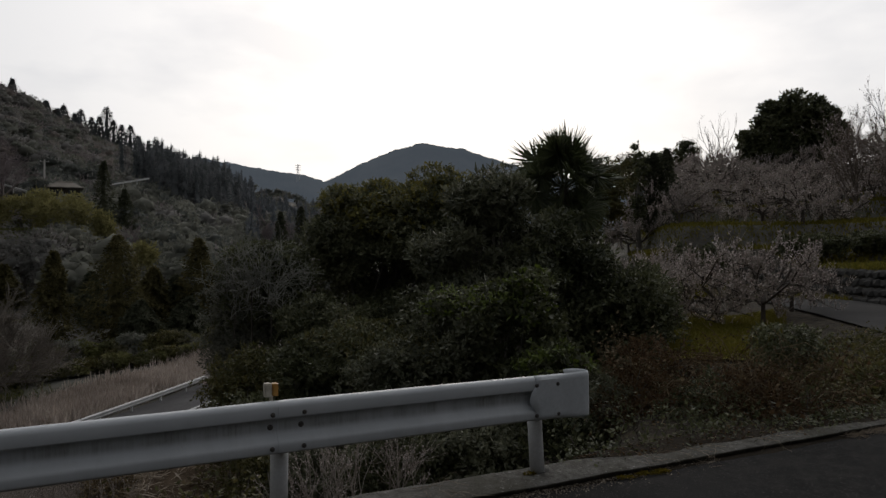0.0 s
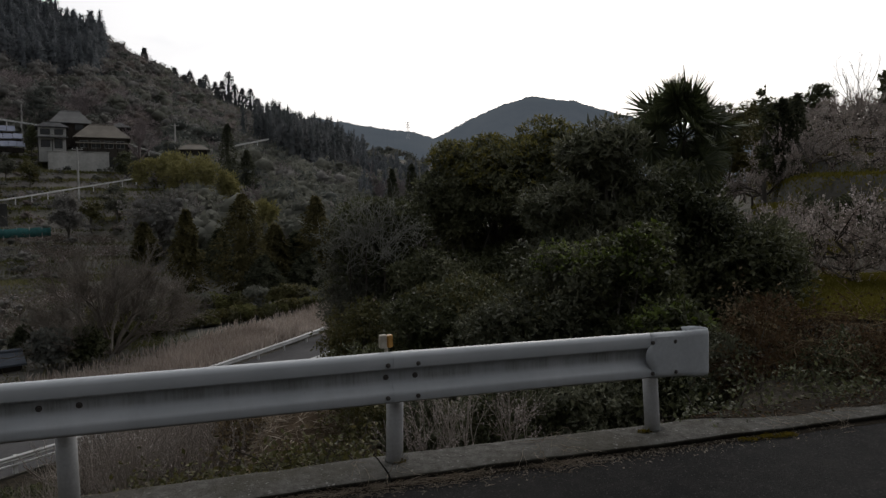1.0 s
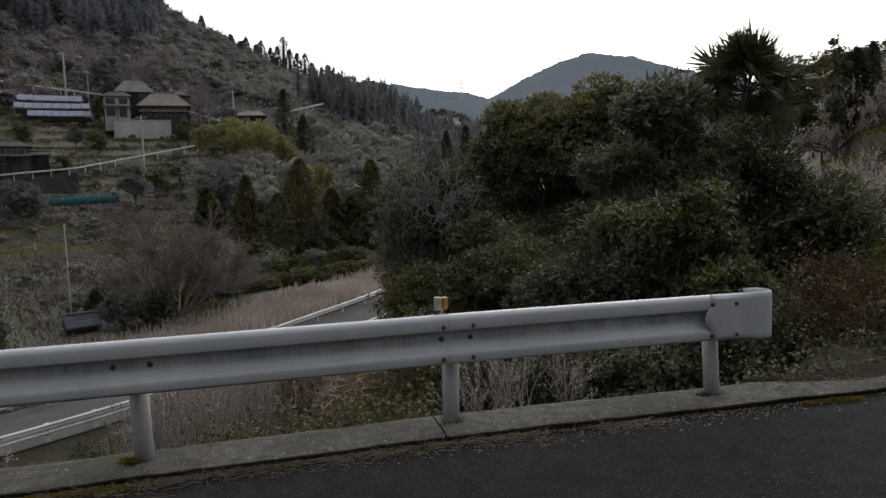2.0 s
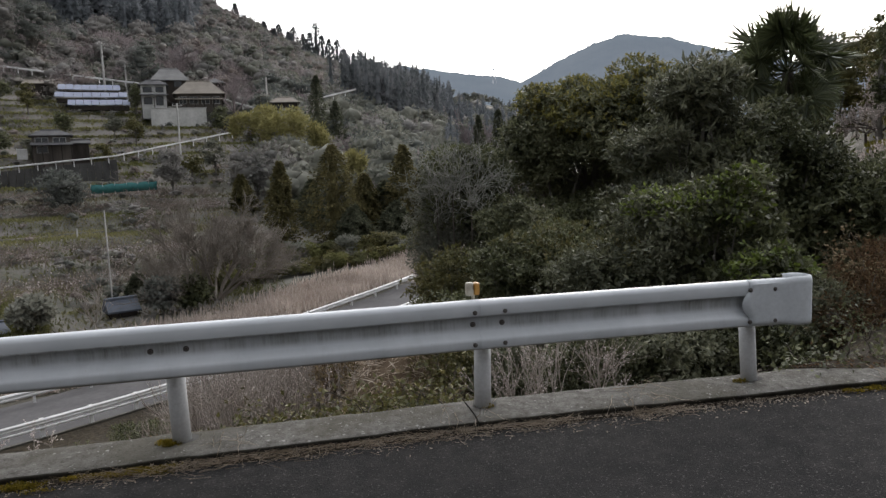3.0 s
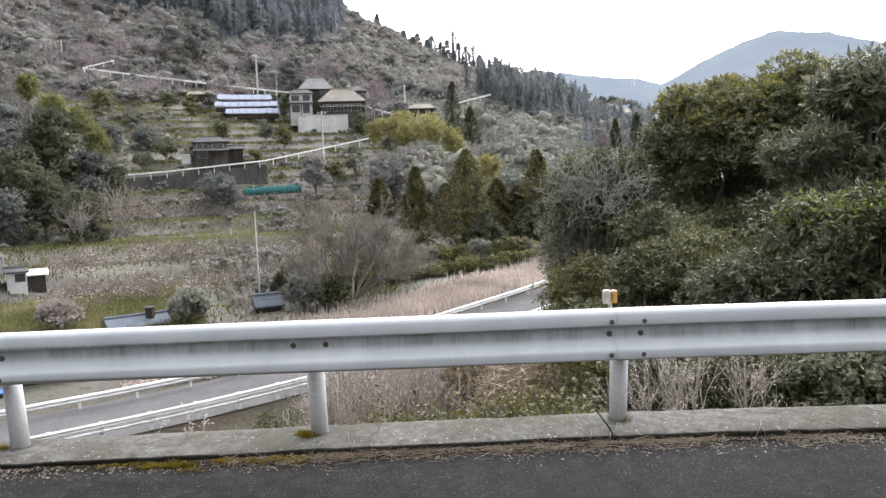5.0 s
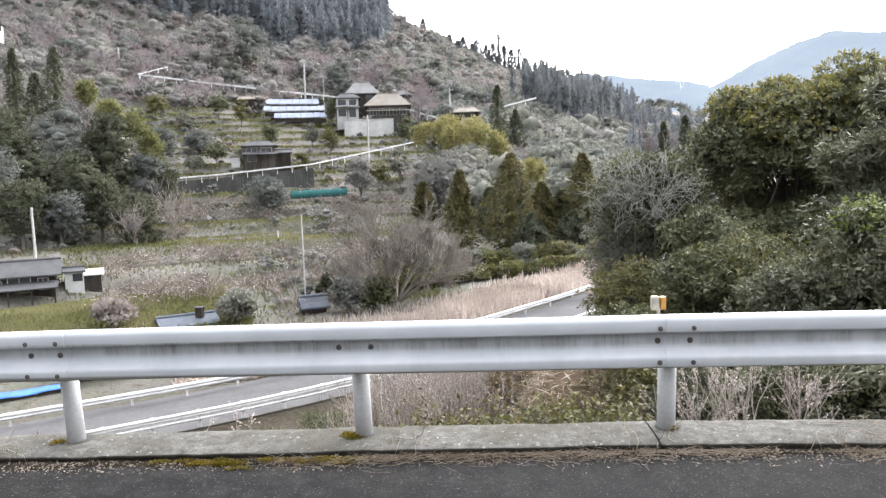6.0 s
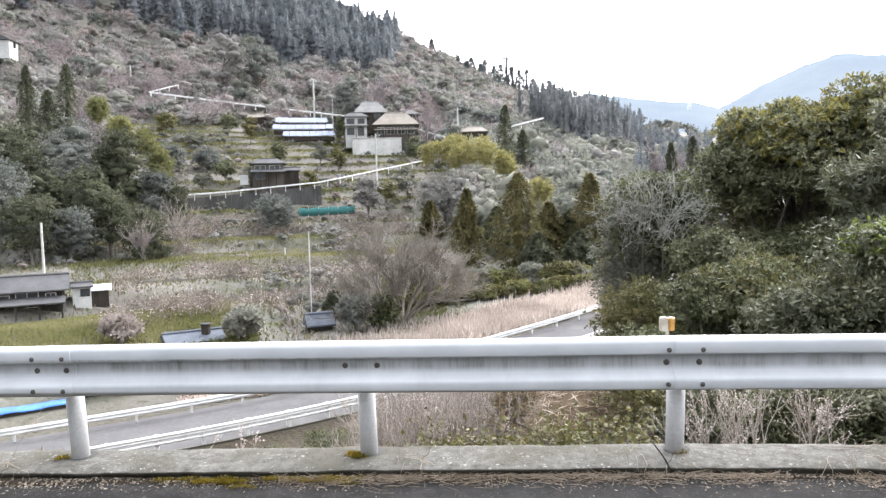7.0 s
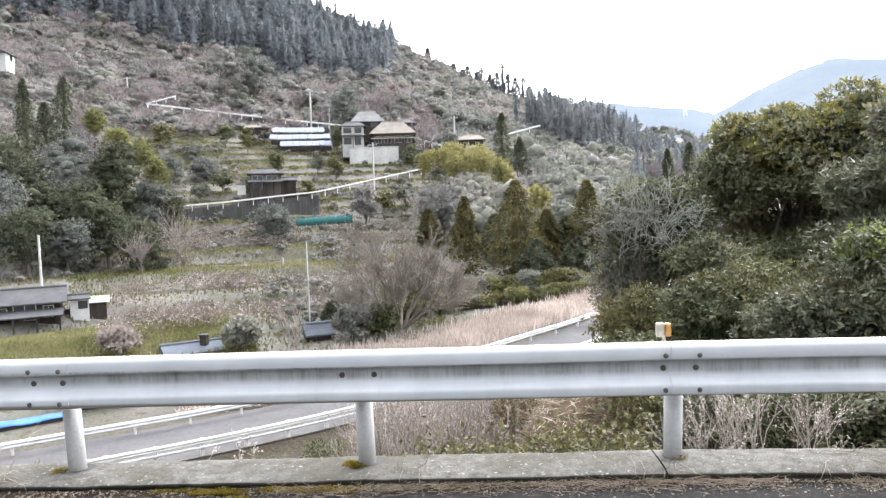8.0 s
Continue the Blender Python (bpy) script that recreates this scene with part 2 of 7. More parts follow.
M["leaf_rust"] = leafy("rusty_dead_leaf", (0.03, 0.019, 0.011), (0.072, 0.046, 0.025), (0.16, 0.10, 0.052), 1.2, 0.85, 0.15)
M["leaf_olive"] = leafy("olive_vine_leaf", (0.045, 0.05, 0.014), (0.10, 0.10, 0.03), (0.18, 0.15, 0.055), 1.0, 0.6)
M["bamboo"] = leafy("bamboo_leaf", (0.165, 0.158, 0.065), (0.25, 0.23, 0.095), (0.37, 0.335, 0.145), 0.15, 0.8, 0.1)
M["bamboo_green"] = leafy("green_bamboo_leaf", (0.1, 0.108, 0.045), (0.16, 0.162, 0.068), (0.26, 0.25, 0.105), 0.15, 0.8, 0.1)
# hill and spur cedars: distance haze mixed into the needle colour, pale and bluish
M["cedar"] = leafy("hazed_cedar_needle", (0.112, 0.126, 0.136), (0.156, 0.17, 0.181), (0.213, 0.222, 0.232), 0.12, 0.9, 0.1, 0.65)
M["cedar_spur"] = leafy("hazed_cedar_needle_spur", (0.112, 0.124, 0.128), (0.169, 0.181, 0.186), (0.248, 0.254, 0.256), 0.14, 0.9, 0.1, 0.65)
M["cedar_rust"] = leafy("cedar_needle_rusty", (0.048, 0.0471, 0.0207), (0.102, 0.0931, 0.0414), (0.186, 0.159, 0.0713), 0.5, 0.9, 0.1)
# mixed woodland, its colours lifted to carry painted haze
a = Mat("hazed_wood", 0.9, 0, 0.2)
tone = a.ramp(a.noise(0.055, 3, 0.6, place=True), (0.34, (0.12, 0.128, 0.112)), (0.45, (0.155, 0.16, 0.138)), (0.53, (0.22, 0.198, 0.18)), (0.62, (0.28, 0.248, 0.23)), (0.72, (0.16, 0.162, 0.13)))
tone = a.mix(a.ramp(a.island, (0.0, (0, 0, 0)), (1.0, (0.6, 0.6, 0.6))), tone, (0.115, 0.115, 0.10))
a.color(tone)
M["hazed_wood"] = a.m
M["cedar_near"] = leafy("cedar_needle_green", (0.0384, 0.0445, 0.0288), (0.0816, 0.0889, 0.0564), (0.144, 0.147, 0.096), 0.5, 0.9, 0.1)
# far crowns: leaf and twig tones lightened and blued in place of haze
M["wood_green"] = leafy("hazed_green_leaf", (0.145, 0.15, 0.124), (0.204, 0.209, 0.174), (0.276, 0.274, 0.228), 0.16, 0.8, 0.15, 0.7)
M["wood_deep"] = leafy("hazed_deep_green_leaf", (0.0975, 0.107, 0.0988), (0.138, 0.147, 0.133), (0.195, 0.2, 0.177), 0.16, 0.8, 0.15, 0.7)
M["wood_grey"] = leafy("hazed_grey_leaf", (0.186, 0.184, 0.168), (0.246, 0.237, 0.221), (0.315, 0.298, 0.282), 0.16, 0.9, 0.1, 0.7)
M["wood_brown"] = leafy("hazed_brown_leaf", (0.214, 0.185, 0.166), (0.27, 0.233, 0.21), (0.334, 0.289, 0.262), 0.14, 0.9, 0.1, 0.65)
M["bare_haze"] = leafy("hazed_bare_twig", (0.235, 0.2, 0.199), (0.297, 0.255, 0.255), (0.373, 0.323, 0.324), 0.1, 0.95, 0.05, 0.6)
M["lichen"] = plain("lichened_twig", (0.19, 0.19, 0.165), (0.36, 0.36, 0.32), 1.5, 0.95, spec=0.05)
M["field_grass"] = leafy("field_grass", (0.12, 0.125, 0.045), (0.175, 0.175, 0.07), (0.25, 0.235, 0.12), 0.12, 0.95, 0.1, 0.6)
M["reed"] = leafy("dry_reed", (0.30, 0.245, 0.21), (0.46, 0.395, 0.345), (0.64, 0.57, 0.51), 0.2, 0.9, 0.1)
M["drygrass"] = leafy("dry_grass", (0.16, 0.12, 0.08), (0.33, 0.27, 0.20), (0.55, 0.48, 0.40), 0.6, 0.9, 0.1)
M["blossom"] = leafy("plum_blossom", (0.30, 0.23, 0.21), (0.55, 0.47, 0.44), (0.78, 0.73, 0.70), 0.8, 0.9, 0.1)
M["palm"] = leafy("fan_palm_leaf", (0.035, 0.045, 0.018), (0.07, 0.085, 0.036), (0.15, 0.165, 0.08), 0.8, 0.4, 0.5)
M["palm_dead"] = leafy("dead_palm_leaf", (0.13, 0.10, 0.065), (0.26, 0.22, 0.16), (0.42, 0.38, 0.30), 1.0, 0.85, 0.2)
M["gutter_litter"] = leafy("gutter_litter", (0.10, 0.08, 0.06), (0.21, 0.175, 0.14), (0.42, 0.37, 0.31), 3.0, 0.9, 0.1)
M["moss"] = leafy("moss", (0.06, 0.055, 0.01), (0.15, 0.115, 0.015), (0.26, 0.19, 0.03), 5.0, 0.95, 0.1)
M["whitewall"] = plain("white_wall", (0.36, 0.36, 0.345), (0.55, 0.55, 0.535), 0.4, 0.9, spec=0.1)
M["retwall"] = plain("concrete_wall", (0.36, 0.355, 0.335), (0.66, 0.65, 0.62), 0.25, 0.95, stretch=(1, 1, 0.5), spec=0.1)
M["darkwall"] = plain("weathered_retaining_wall", (0.045, 0.044, 0.042), (0.10, 0.098, 0.093), 0.5, 0.95, bump=0.05, stretch=(1, 1, 0.4), spec=0.1)
M["wood"] = plain("weathered_wood", (0.02, 0.017, 0.014), (0.065, 0.056, 0.048), 1.0, 0.9, stretch=(1, 1, 0.2), spec=0.1)
M["tile"] = plain("dark_roof_tile", (0.05, 0.05, 0.052), (0.10, 0.10, 0.102), 0.6, 0.85, spec=0.15)
M["tin"] = plain("pale_tin_roof", (0.17, 0.15, 0.125), (0.26, 0.235, 0.20), 0.6, 0.8, spec=0.2)
M["greytin"] = plain("grey_metal_roof", (0.13, 0.13, 0.128), (0.22, 0.218, 0.21), 0.6, 0.75, spec=0.2)
M["oldboard"] = plain("grey_brown_boards", (0.06, 0.052, 0.045), (0.13, 0.115, 0.10), 1.0, 0.9, stretch=(1, 1, 0.2), spec=0.1)
M["glass"] = plain("window_glass", (0.02, 0.022, 0.025), (0.05, 0.055, 0.06), 1.0, 0.12)
M["panel"] = plain("light_sheet_roof", (0.19, 0.215, 0.29), (0.30, 0.325, 0.40), 0.5, 0.7, spec=0.15)
M["bluetin"] = plain("slate_blue_roof", (0.07, 0.08, 0.10), (0.12, 0.135, 0.16), 1.0, 0.75, spec=0.2)
M["teal"] = plain("teal_net", (0.02, 0.105, 0.105), (0.055, 0.19, 0.178), 3.0, 0.8)
M["bluetarp"] = plain("blue_tarp", (0.015, 0.09, 0.36), (0.05, 0.19, 0.56), 0.7, 0.5)
M["polegrey"] = plain("concrete_pole", (0.36, 0.35, 0.33), (0.52, 0.51, 0.49), 1.5, 0.85)
M["fence"] = plain("fence_paint", (0.55, 0.55, 0.53), (0.78, 0.78, 0.77), 1.2, 0.5)
M["cable"] = plain("cable", (0.02, 0.02, 0.02), (0.04, 0.04, 0.04), 2, 0.7)
M["steel"] = plain("pylon_steel", (0.7, 0.7, 0.72), (0.8, 0.8, 0.82), 0.1, 0.6)
M["farroad"] = plain("worn_asphalt", (0.085, 0.082, 0.084), (0.125, 0.122, 0.122), 0.4, 0.95, spec=0.1)
M["sidelane"] = plain("dark_lane_asphalt", (0.04, 0.039, 0.039), (0.068, 0.066, 0.064), 0.6, 0.95, spec=0.1)
M["stonewall"] = plain("dry_stone", (0.07, 0.065, 0.055), (0.2, 0.185, 0.165), 1.2, 0.95, bump=0.1)

# Distance haze is painted in as blue emission over an almost black base.
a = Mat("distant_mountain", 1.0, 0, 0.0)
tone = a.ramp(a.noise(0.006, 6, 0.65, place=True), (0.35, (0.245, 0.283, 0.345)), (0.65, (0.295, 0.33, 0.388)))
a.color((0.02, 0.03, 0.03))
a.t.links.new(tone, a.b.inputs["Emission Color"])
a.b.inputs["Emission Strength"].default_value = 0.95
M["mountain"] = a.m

# ---- helpers of this scene ----
EX, EY, EZ = -1.15, -4.3, 1.63
RNG = np.random.default_rng(7)


def spot(az, r):
    """Plan position at a bearing (degrees clockwise from +y) and range from the standing point."""
    return EX + r * math.sin(radians(az)), EY + r * math.cos(radians(az))


def mesh_of(name, verts, faces, smooth=False):
    """A mesh from arrays: faces is one array (all triangles or all quads) or a list of such arrays."""
    me = bpy.data.meshes.new(name)
    verts = np.asarray(verts, np.float32)
    groups = [np.asarray(f, np.int32) for f in (faces if isinstance(faces, list) else [faces]) if len(f)]
    me.vertices.add(len(verts))
    me.vertices.foreach_set("co", verts.ravel())
    loops = np.concatenate([g.ravel() for g in groups])
    sizes = np.concatenate([np.full(len(g), g.shape[1], np.int32) for g in groups])
    me.loops.add(len(loops))
    me.loops.foreach_set("vertex_index", loops)
    me.polygons.add(len(sizes))
    me.polygons.foreach_set("loop_start", np.concatenate([[0], np.cumsum(sizes)[:-1]]).astype(np.int32))
    me.update(calc_edges=True)
    if smooth:
        me.polygons.foreach_set("use_smooth", np.ones(len(sizes), bool))
        if len(sizes) < 4000:
            me.set_sharp_from_angle(angle=radians(38))
    return me


def part(name, data, material, parent=None, label=""):
    """Links a bmesh, a mesh or (verts, faces) as ONE mesh object under a thing or a part."""
    if isinstance(data, bmesh.types.BMesh):
        me = bpy.data.meshes.new(name)
        bmesh.ops.recalc_face_normals(data, faces=data.faces[:])
        data.to_mesh(me)
        data.free()
    elif isinstance(data, tuple):
        me = mesh_of(name, *data)
    else:
        me = data
    if not me.materials:
        me.materials.append(M[material])
    ob = new(name, me)
    if parent:
        ob.parent = parent
    if label:
        ob["label"] = label
    if name in ("buds", "shoots", "twigs", "leaves", "stems", "branches", "limbs", "young_leaves", "bud_cover", "branch_work", "shoot_growth"):
        ob["kind"] = "stuff"
    return ob


def thing(name, label, category, group="", at=(0, 0, 0), turn=0.0):
    e = new(name)
    e.empty_display_size = 0.2
    e.matrix_basis = pose(*at, 0, 0, turn)
    return tagged(e, label, category, group)


def box(bm, lo, hi, bevel=0.0, m=None):
    c = [(a + b) / 2 for a, b in zip(lo, hi)]
    s = [b - a for a, b in zip(lo, hi)]
    mat = Matrix.Translation(c) @ Matrix.Diagonal((*s, 1))
    got = bmesh.ops.create_cube(bm, size=1, matrix=(m @ mat) if m else mat)
    if bevel:
        edges = list({e for v in got["verts"] for e in v.link_edges})
        bmesh.ops.bevel(bm, geom=edges, offset=bevel, segments=2, affect="EDGES", profile=0.6)
    return bm


def boxed(*args, **kw):
    return box(bmesh.new(), *args, **kw)


def tube(bm, p0, p1, r0, r1=None, n=12, caps=True):
    p0, p1 = Vector(p0), Vector(p1)
    m = Matrix.Translation((p0 + p1) / 2) @ (p1 - p0).to_track_quat("Z", "Y").to_matrix().to_4x4()
    bmesh.ops.create_cone(bm, cap_ends=caps, segments=n, radius1=r0, radius2=r0 if r1 is None else r1, depth=(p1 - p0).length, matrix=m)
    return bm


def tubes(segs, n=4):
    """Many tapered tubes at once: rows of x0 y0 z0 x1 y1 z1 r0 r1."""
    s = np.asarray(segs, float)
    p0, p1, r = s[:, :3], s[:, 3:6], s[:, 6:8]
    d = p1 - p0
    d /= np.linalg.norm(d, axis=1, keepdims=True) + 1e-9
    ref = np.where(np.abs(d[:, 2:3]) > 0.9, [[1.0, 0, 0]], [[0, 0, 1.0]])
    u = np.cross(d, ref)
    u /= np.linalg.norm(u, axis=1, keepdims=True) + 1e-9
    v = np.cross(d, u)
    ang = np.arange(n) * 2 * np.pi / n
    ring = u[:, None, :] * np.cos(ang)[None, :, None] + v[:, None, :] * np.sin(ang)[None, :, None]
    verts = np.concatenate([p0[:, None] + ring * r[:, 0, None, None], p1[:, None] + ring * r[:, 1, None, None]], 1)
    k = np.arange(n)
    quad = np.stack([k, (k + 1) % n, (k + 1) % n + n, k + n], 1)
    faces = quad[None] + (np.arange(len(s)) * 2 * n)[:, None, None]
    return verts.reshape(-1, 3), faces.reshape(-1, 4)


def smooth01(v):
    v = np.clip(v, 0, 1)
    return v * v * (3 - 2 * v)


def soft_noise(x, y, seed=0):
    """Smooth waves of several lengths, about -1 to 1, in x and y of any unit."""
    g = np.random.default_rng(seed)
    out = 0
    for k in range(7):
        f, a, b, p = 0.5 * 1.6**k, *g.uniform(-1, 1, 2), g.uniform(0, 6.28)
        n = math.hypot(a, b) + 1e-6
        out = out + np.sin(f * (a * x + b * y) / n + p + 1.3 * np.sin(0.7 * f * (b * x - a * y) / n + 2 * p)) * 0.75**k
    return out / 2.6


# ---- the lie of the land ----
NEAR_R, NEAR_Z = [4, 10, 16, 22, 30, 38, 46], [-0.2, -2.9, -5.2, -7.6, -10.1, -10.7, -10.6]
FAR_R = [46, 75, 125, 160, 200, 260, 340, 450, 700]
FAR_Z = {
    -90: [-11, -8, -1, 11, 26, 54, 95, 120, 150],
    -36: [-11, -8, 0, 12, 27, 56, 98, 122, 150],
    -20: [-10.9, -8.3, -0.5, 13, 27, 53, 106, 135, 155],
    -8: [-10.3, -8.4, -1, 12.3, 22, 44, 78, 95, 100],
    4: [-9.8, -8, -3, 4, 12, 26, 43, 61, 66],
    14: [-9.6, -7.6, -5, -2, 3, 12, 23, 40, 56],
    26: [-8.5, -6.5, -4, -2, 0, 3, 7, 12, 25],
}
EAST_R = [4, 12, 18, 23, 29, 36, 45, 72, 110, 700]
EAST_Z = {38: [-0.2, -1.7, -2.8, -3.0, -2.6, -1.8, -1.2, 1, 2, 20], 46: [-0.12, -0.3, -0.25, -0.1, 0.25, 2.1, 4.0, 9.3, 10.5, 30], 90: [-0.1, -0.25, -0.2, 0.0, 0.3, 2.2, 4.2, 10.2, 11.5, 30]}
# the wall between the side lane and the orchard: a point on it, its run and the side of the orchard
WALL_AT, WALL_RUN, WALL_OUT = np.array([20.9, 8.8]), np.array([0.516, 0.856]), np.array([0.856, -0.516])

ROAD_C = [(-60, 10.6, -11.5), (-40, 19.3, -10.9), (-22, 30.3, -10.6), (-14.6, 34.9, -10.5), (-3, 43.6, -9.9), (9.5, 55.5, -8.8), (22, 71, -7.6), (30, 90, -6.5)]
RIGHT_ROAD = [(12.6, 0.6, 0.0), (14.7, 3.5, 0.06), (18.6, 8.0, 0.16), (22.7, 14.8, 0.24), (26.5, 21.1, 0.3)]


def polyline(pts, step):
    """The points of a smooth line through pts, about step apart."""
    p = np.array(pts, float)
    t = np.r_[0, np.cumsum(np.linalg.norm(np.diff(p[:, :2], axis=0), axis=1))]
    fine = np.linspace(0, t[-1], max(2, int(t[-1] / step)))
    out = np.stack([np.interp(fine, t, p[:, k]) for k in range(p.shape[1])], 1)
    n = max(1, int(5 / step))
    pad = np.concatenate([np.repeat(out[:1], n, 0), out, np.repeat(out[-1:], n, 0)])
    ker = np.ones(2 * n + 1) / (2 * n + 1)
    sm = np.stack([np.convolve(pad[:, k], ker, "valid") for k in range(p.shape[1])], 1)
    return sm


ROAD_LINE, RIGHT_LINE = polyline(ROAD_C, 1.0), polyline(RIGHT_ROAD, 0.5)


def polar_height(az, r):
    def table(rs, rows):
        keys = sorted(rows)
        prof = np.stack([np.interp(r, rs, rows[k]) for k in keys])
        i = np.clip(np.searchsorted(keys, az) - 1, 0, len(keys) - 2)
        k = np.array(keys, float)
        f = smooth01((az - k[i]) / (k[i + 1] - k[i])) * 0.5 + 0.5 * np.clip((az - k[i]) / (k[i + 1] - k[i]), 0, 1)
        cols = np.arange(len(r))
        return prof[i, cols] * (1 - f) + prof[i + 1, cols] * f

    west = np.where(r < 46, np.interp(r, NEAR_R, NEAR_Z), table(FAR_R, FAR_Z))
    east = table(EAST_R, EAST_Z)
    w = smooth01((az - 27) / 12)
    return west * (1 - w) + east * w


def ground(x, y):
    x, y = np.atleast_1d(np.asarray(x, float)), np.atleast_1d(np.asarray(y, float))
    dx, dy = x - EX, y - EY
    r, az = np.hypot(dx, dy), np.degrees(np.arctan2(dx, dy))
    flat = smooth01((az - 36) / 8)
    near = -0.1 - 0.3 * smooth01((0.34 - y) / 0.2) - np.clip(y - 0.36, 0, None) * (0.5 * (1 - flat) + 0.03 * flat) + np.clip(-9.0 - y, 0, 14) * 0.7
    w = smooth01((r - 7) / 10) * smooth01((y - 0.3) / 6)
    z = near * (1 - w) + polar_height(np.clip(az, -90, 90), r) * w
    # old farm terraces on the far slopes and the orchard
    up = np.where(az < 30, smooth01((r - 66) / 12) * smooth01((280 - r) / 60) * smooth01((6 - az) / 10), smooth01((r - 33) / 5) * smooth01((az - 38) / 5) * smooth01((95 - r) / 20))
    rise = np.where(az < 30, 1.9, 1.5)
    q = (z + 0.8 * soft_noise(x / 16, y / 16, 3)) / rise
    stepped = rise * (np.floor(q) + smooth01((q - np.floor(q)) * 4 - 3))
    z = z * (1 - 0.85 * up) + (stepped + 0.35) * 0.85 * up
    past = (x - WALL_AT[0]) * WALL_OUT[0] + (y - WALL_AT[1]) * WALL_OUT[1]
    z = np.where((past > 0.3) & (az > 44) & (y > 4), np.maximum(z, 1.2), z)
    rough = smooth01((r - 8) / 30) * smooth01((y - 2) / 5)
    z = z + rough * (0.25 * soft_noise(x / 5, y / 5, 5) + smooth01((r - 150) / 150) * 3.5 * soft_noise(x / 45, y / 45, 8))
    for line, half, fade in ((ROAD_LINE, 3.4, 5.0), (RIGHT_LINE, 1.7, 1.6)):
        close = (x > line[:, 0].min() - 9) & (x < line[:, 0].max() + 9) & (y > line[:, 1].min() - 9) & (y < line[:, 1].max() + 9)
        if close.any():
            d2 = (x[close, None] - line[None, :, 0]) ** 2 + (y[close, None] - line[None, :, 1]) ** 2
            k = d2.argmin(1)
            d = np.sqrt(d2[np.arange(len(k)), k])
            wr = (1 - smooth01((d - half) / fade)) * (1.0 if half > 2 else np.where(past[close] > 0.3, 0.0, 1.0))
            z[close] = z[close] * (1 - wr) + (line[k, 2] - 0.06) * wr
    return z


def gz(x, y):
    return float(ground(x, y)[0])


def on_land(az, r):
    x, y = spot(az, r)
    return x, y, gz(x, y)


# ---- the setting ----
def build_ground():
    az = np.concatenate([np.arange(-180, -70, 3.0), np.arange(-70, 70, 0.5), np.arange(70, 180.1, 3.0)])
    r = np.concatenate([[0.3, 1.5, 3.0], np.geomspace(4.0, 420, 300), np.geomspace(440, 4800, 40)])
    a, rr = np.meshgrid(np.radians(az), r, indexing="ij")
    x, y = EX + rr * np.sin(a), EY + rr * np.cos(a)
    z = np.concatenate([ground(p, q) for p, q in zip(x, y)])
    n, k = len(az), len(r)
    i = np.arange((n - 1) * k).reshape(n - 1, k)[:, :-1].ravel()
    faces = np.stack([i, i + 1, i + k + 1, i + k], 1)
    ob = part("ground", (np.stack([x.ravel(), y.ravel(), z], 1), faces, True), "ground")
    tagged(ob, "brown and green hillside of grass, earth and old terraces", "ground", kind="structure")


build_ground()


def strip(name, line, half, lift, material, label, category, cross=3):
    """A road surface along a line, slightly crowned."""
    d = np.gradient(line[:, :2], axis=0)
    d /= np.linalg.norm(d, axis=1, keepdims=True)
    nrm = np.stack([-d[:, 1], d[:, 0]], 1)
    offs = np.linspace(-half, half, cross)
    v = np.stack([np.concatenate([line[:, :2] + nrm * o, (line[:, 2] + lift + 0.04 * (1 - (o / half) ** 2))[:, None]], 1) for o in offs], 1)
    i = (np.arange(len(line) - 1)[:, None] * cross + np.arange(cross - 1)[None]).ravel()
    top = np.stack([i, i + cross, i + cross + 1, i + 1], 1)
    ob = part(name, (v.reshape(-1, 3), top), material)
    tagged(ob, label, category, kind="structure")
    return nrm


strip("road_lower", ROAD_LINE, 3.35, 0.0, "farroad", "pale grey asphalt lane below the slope", "road", 5)
strip("road_side", RIGHT_LINE, 1.5, 0.0, "sidelane", "grey asphalt lane climbing past an orchard", "road", 5)


def build_upper_road():
    xs, ys = np.linspace(-14, 26, 161), np.linspace(-8.5, -0.02, 44)
    x, y = np.meshgrid(xs, ys, indexing="ij")
    z = kerb_z(x) - 0.054 - 0.012 * np.abs(y + 0.1) + 0.004 * soft_noise(x * 3, y * 3, 2)
    k = len(ys)
    i = np.arange((len(xs) - 1) * k).reshape(-1, k)[:, :-1].ravel()
    ob = part("road", (np.stack([x.ravel(), y.ravel(), z.ravel()], 1), np.stack([i, i + k, i + k + 1, i + 1], 1), True), "asphalt")
    tagged(ob, "dark grey worn asphalt of a hillside road", "road", kind="structure")


def kerb_z(x):
    return np.where(np.asarray(x) < 0, 0.011, -0.006) * x


build_upper_road()


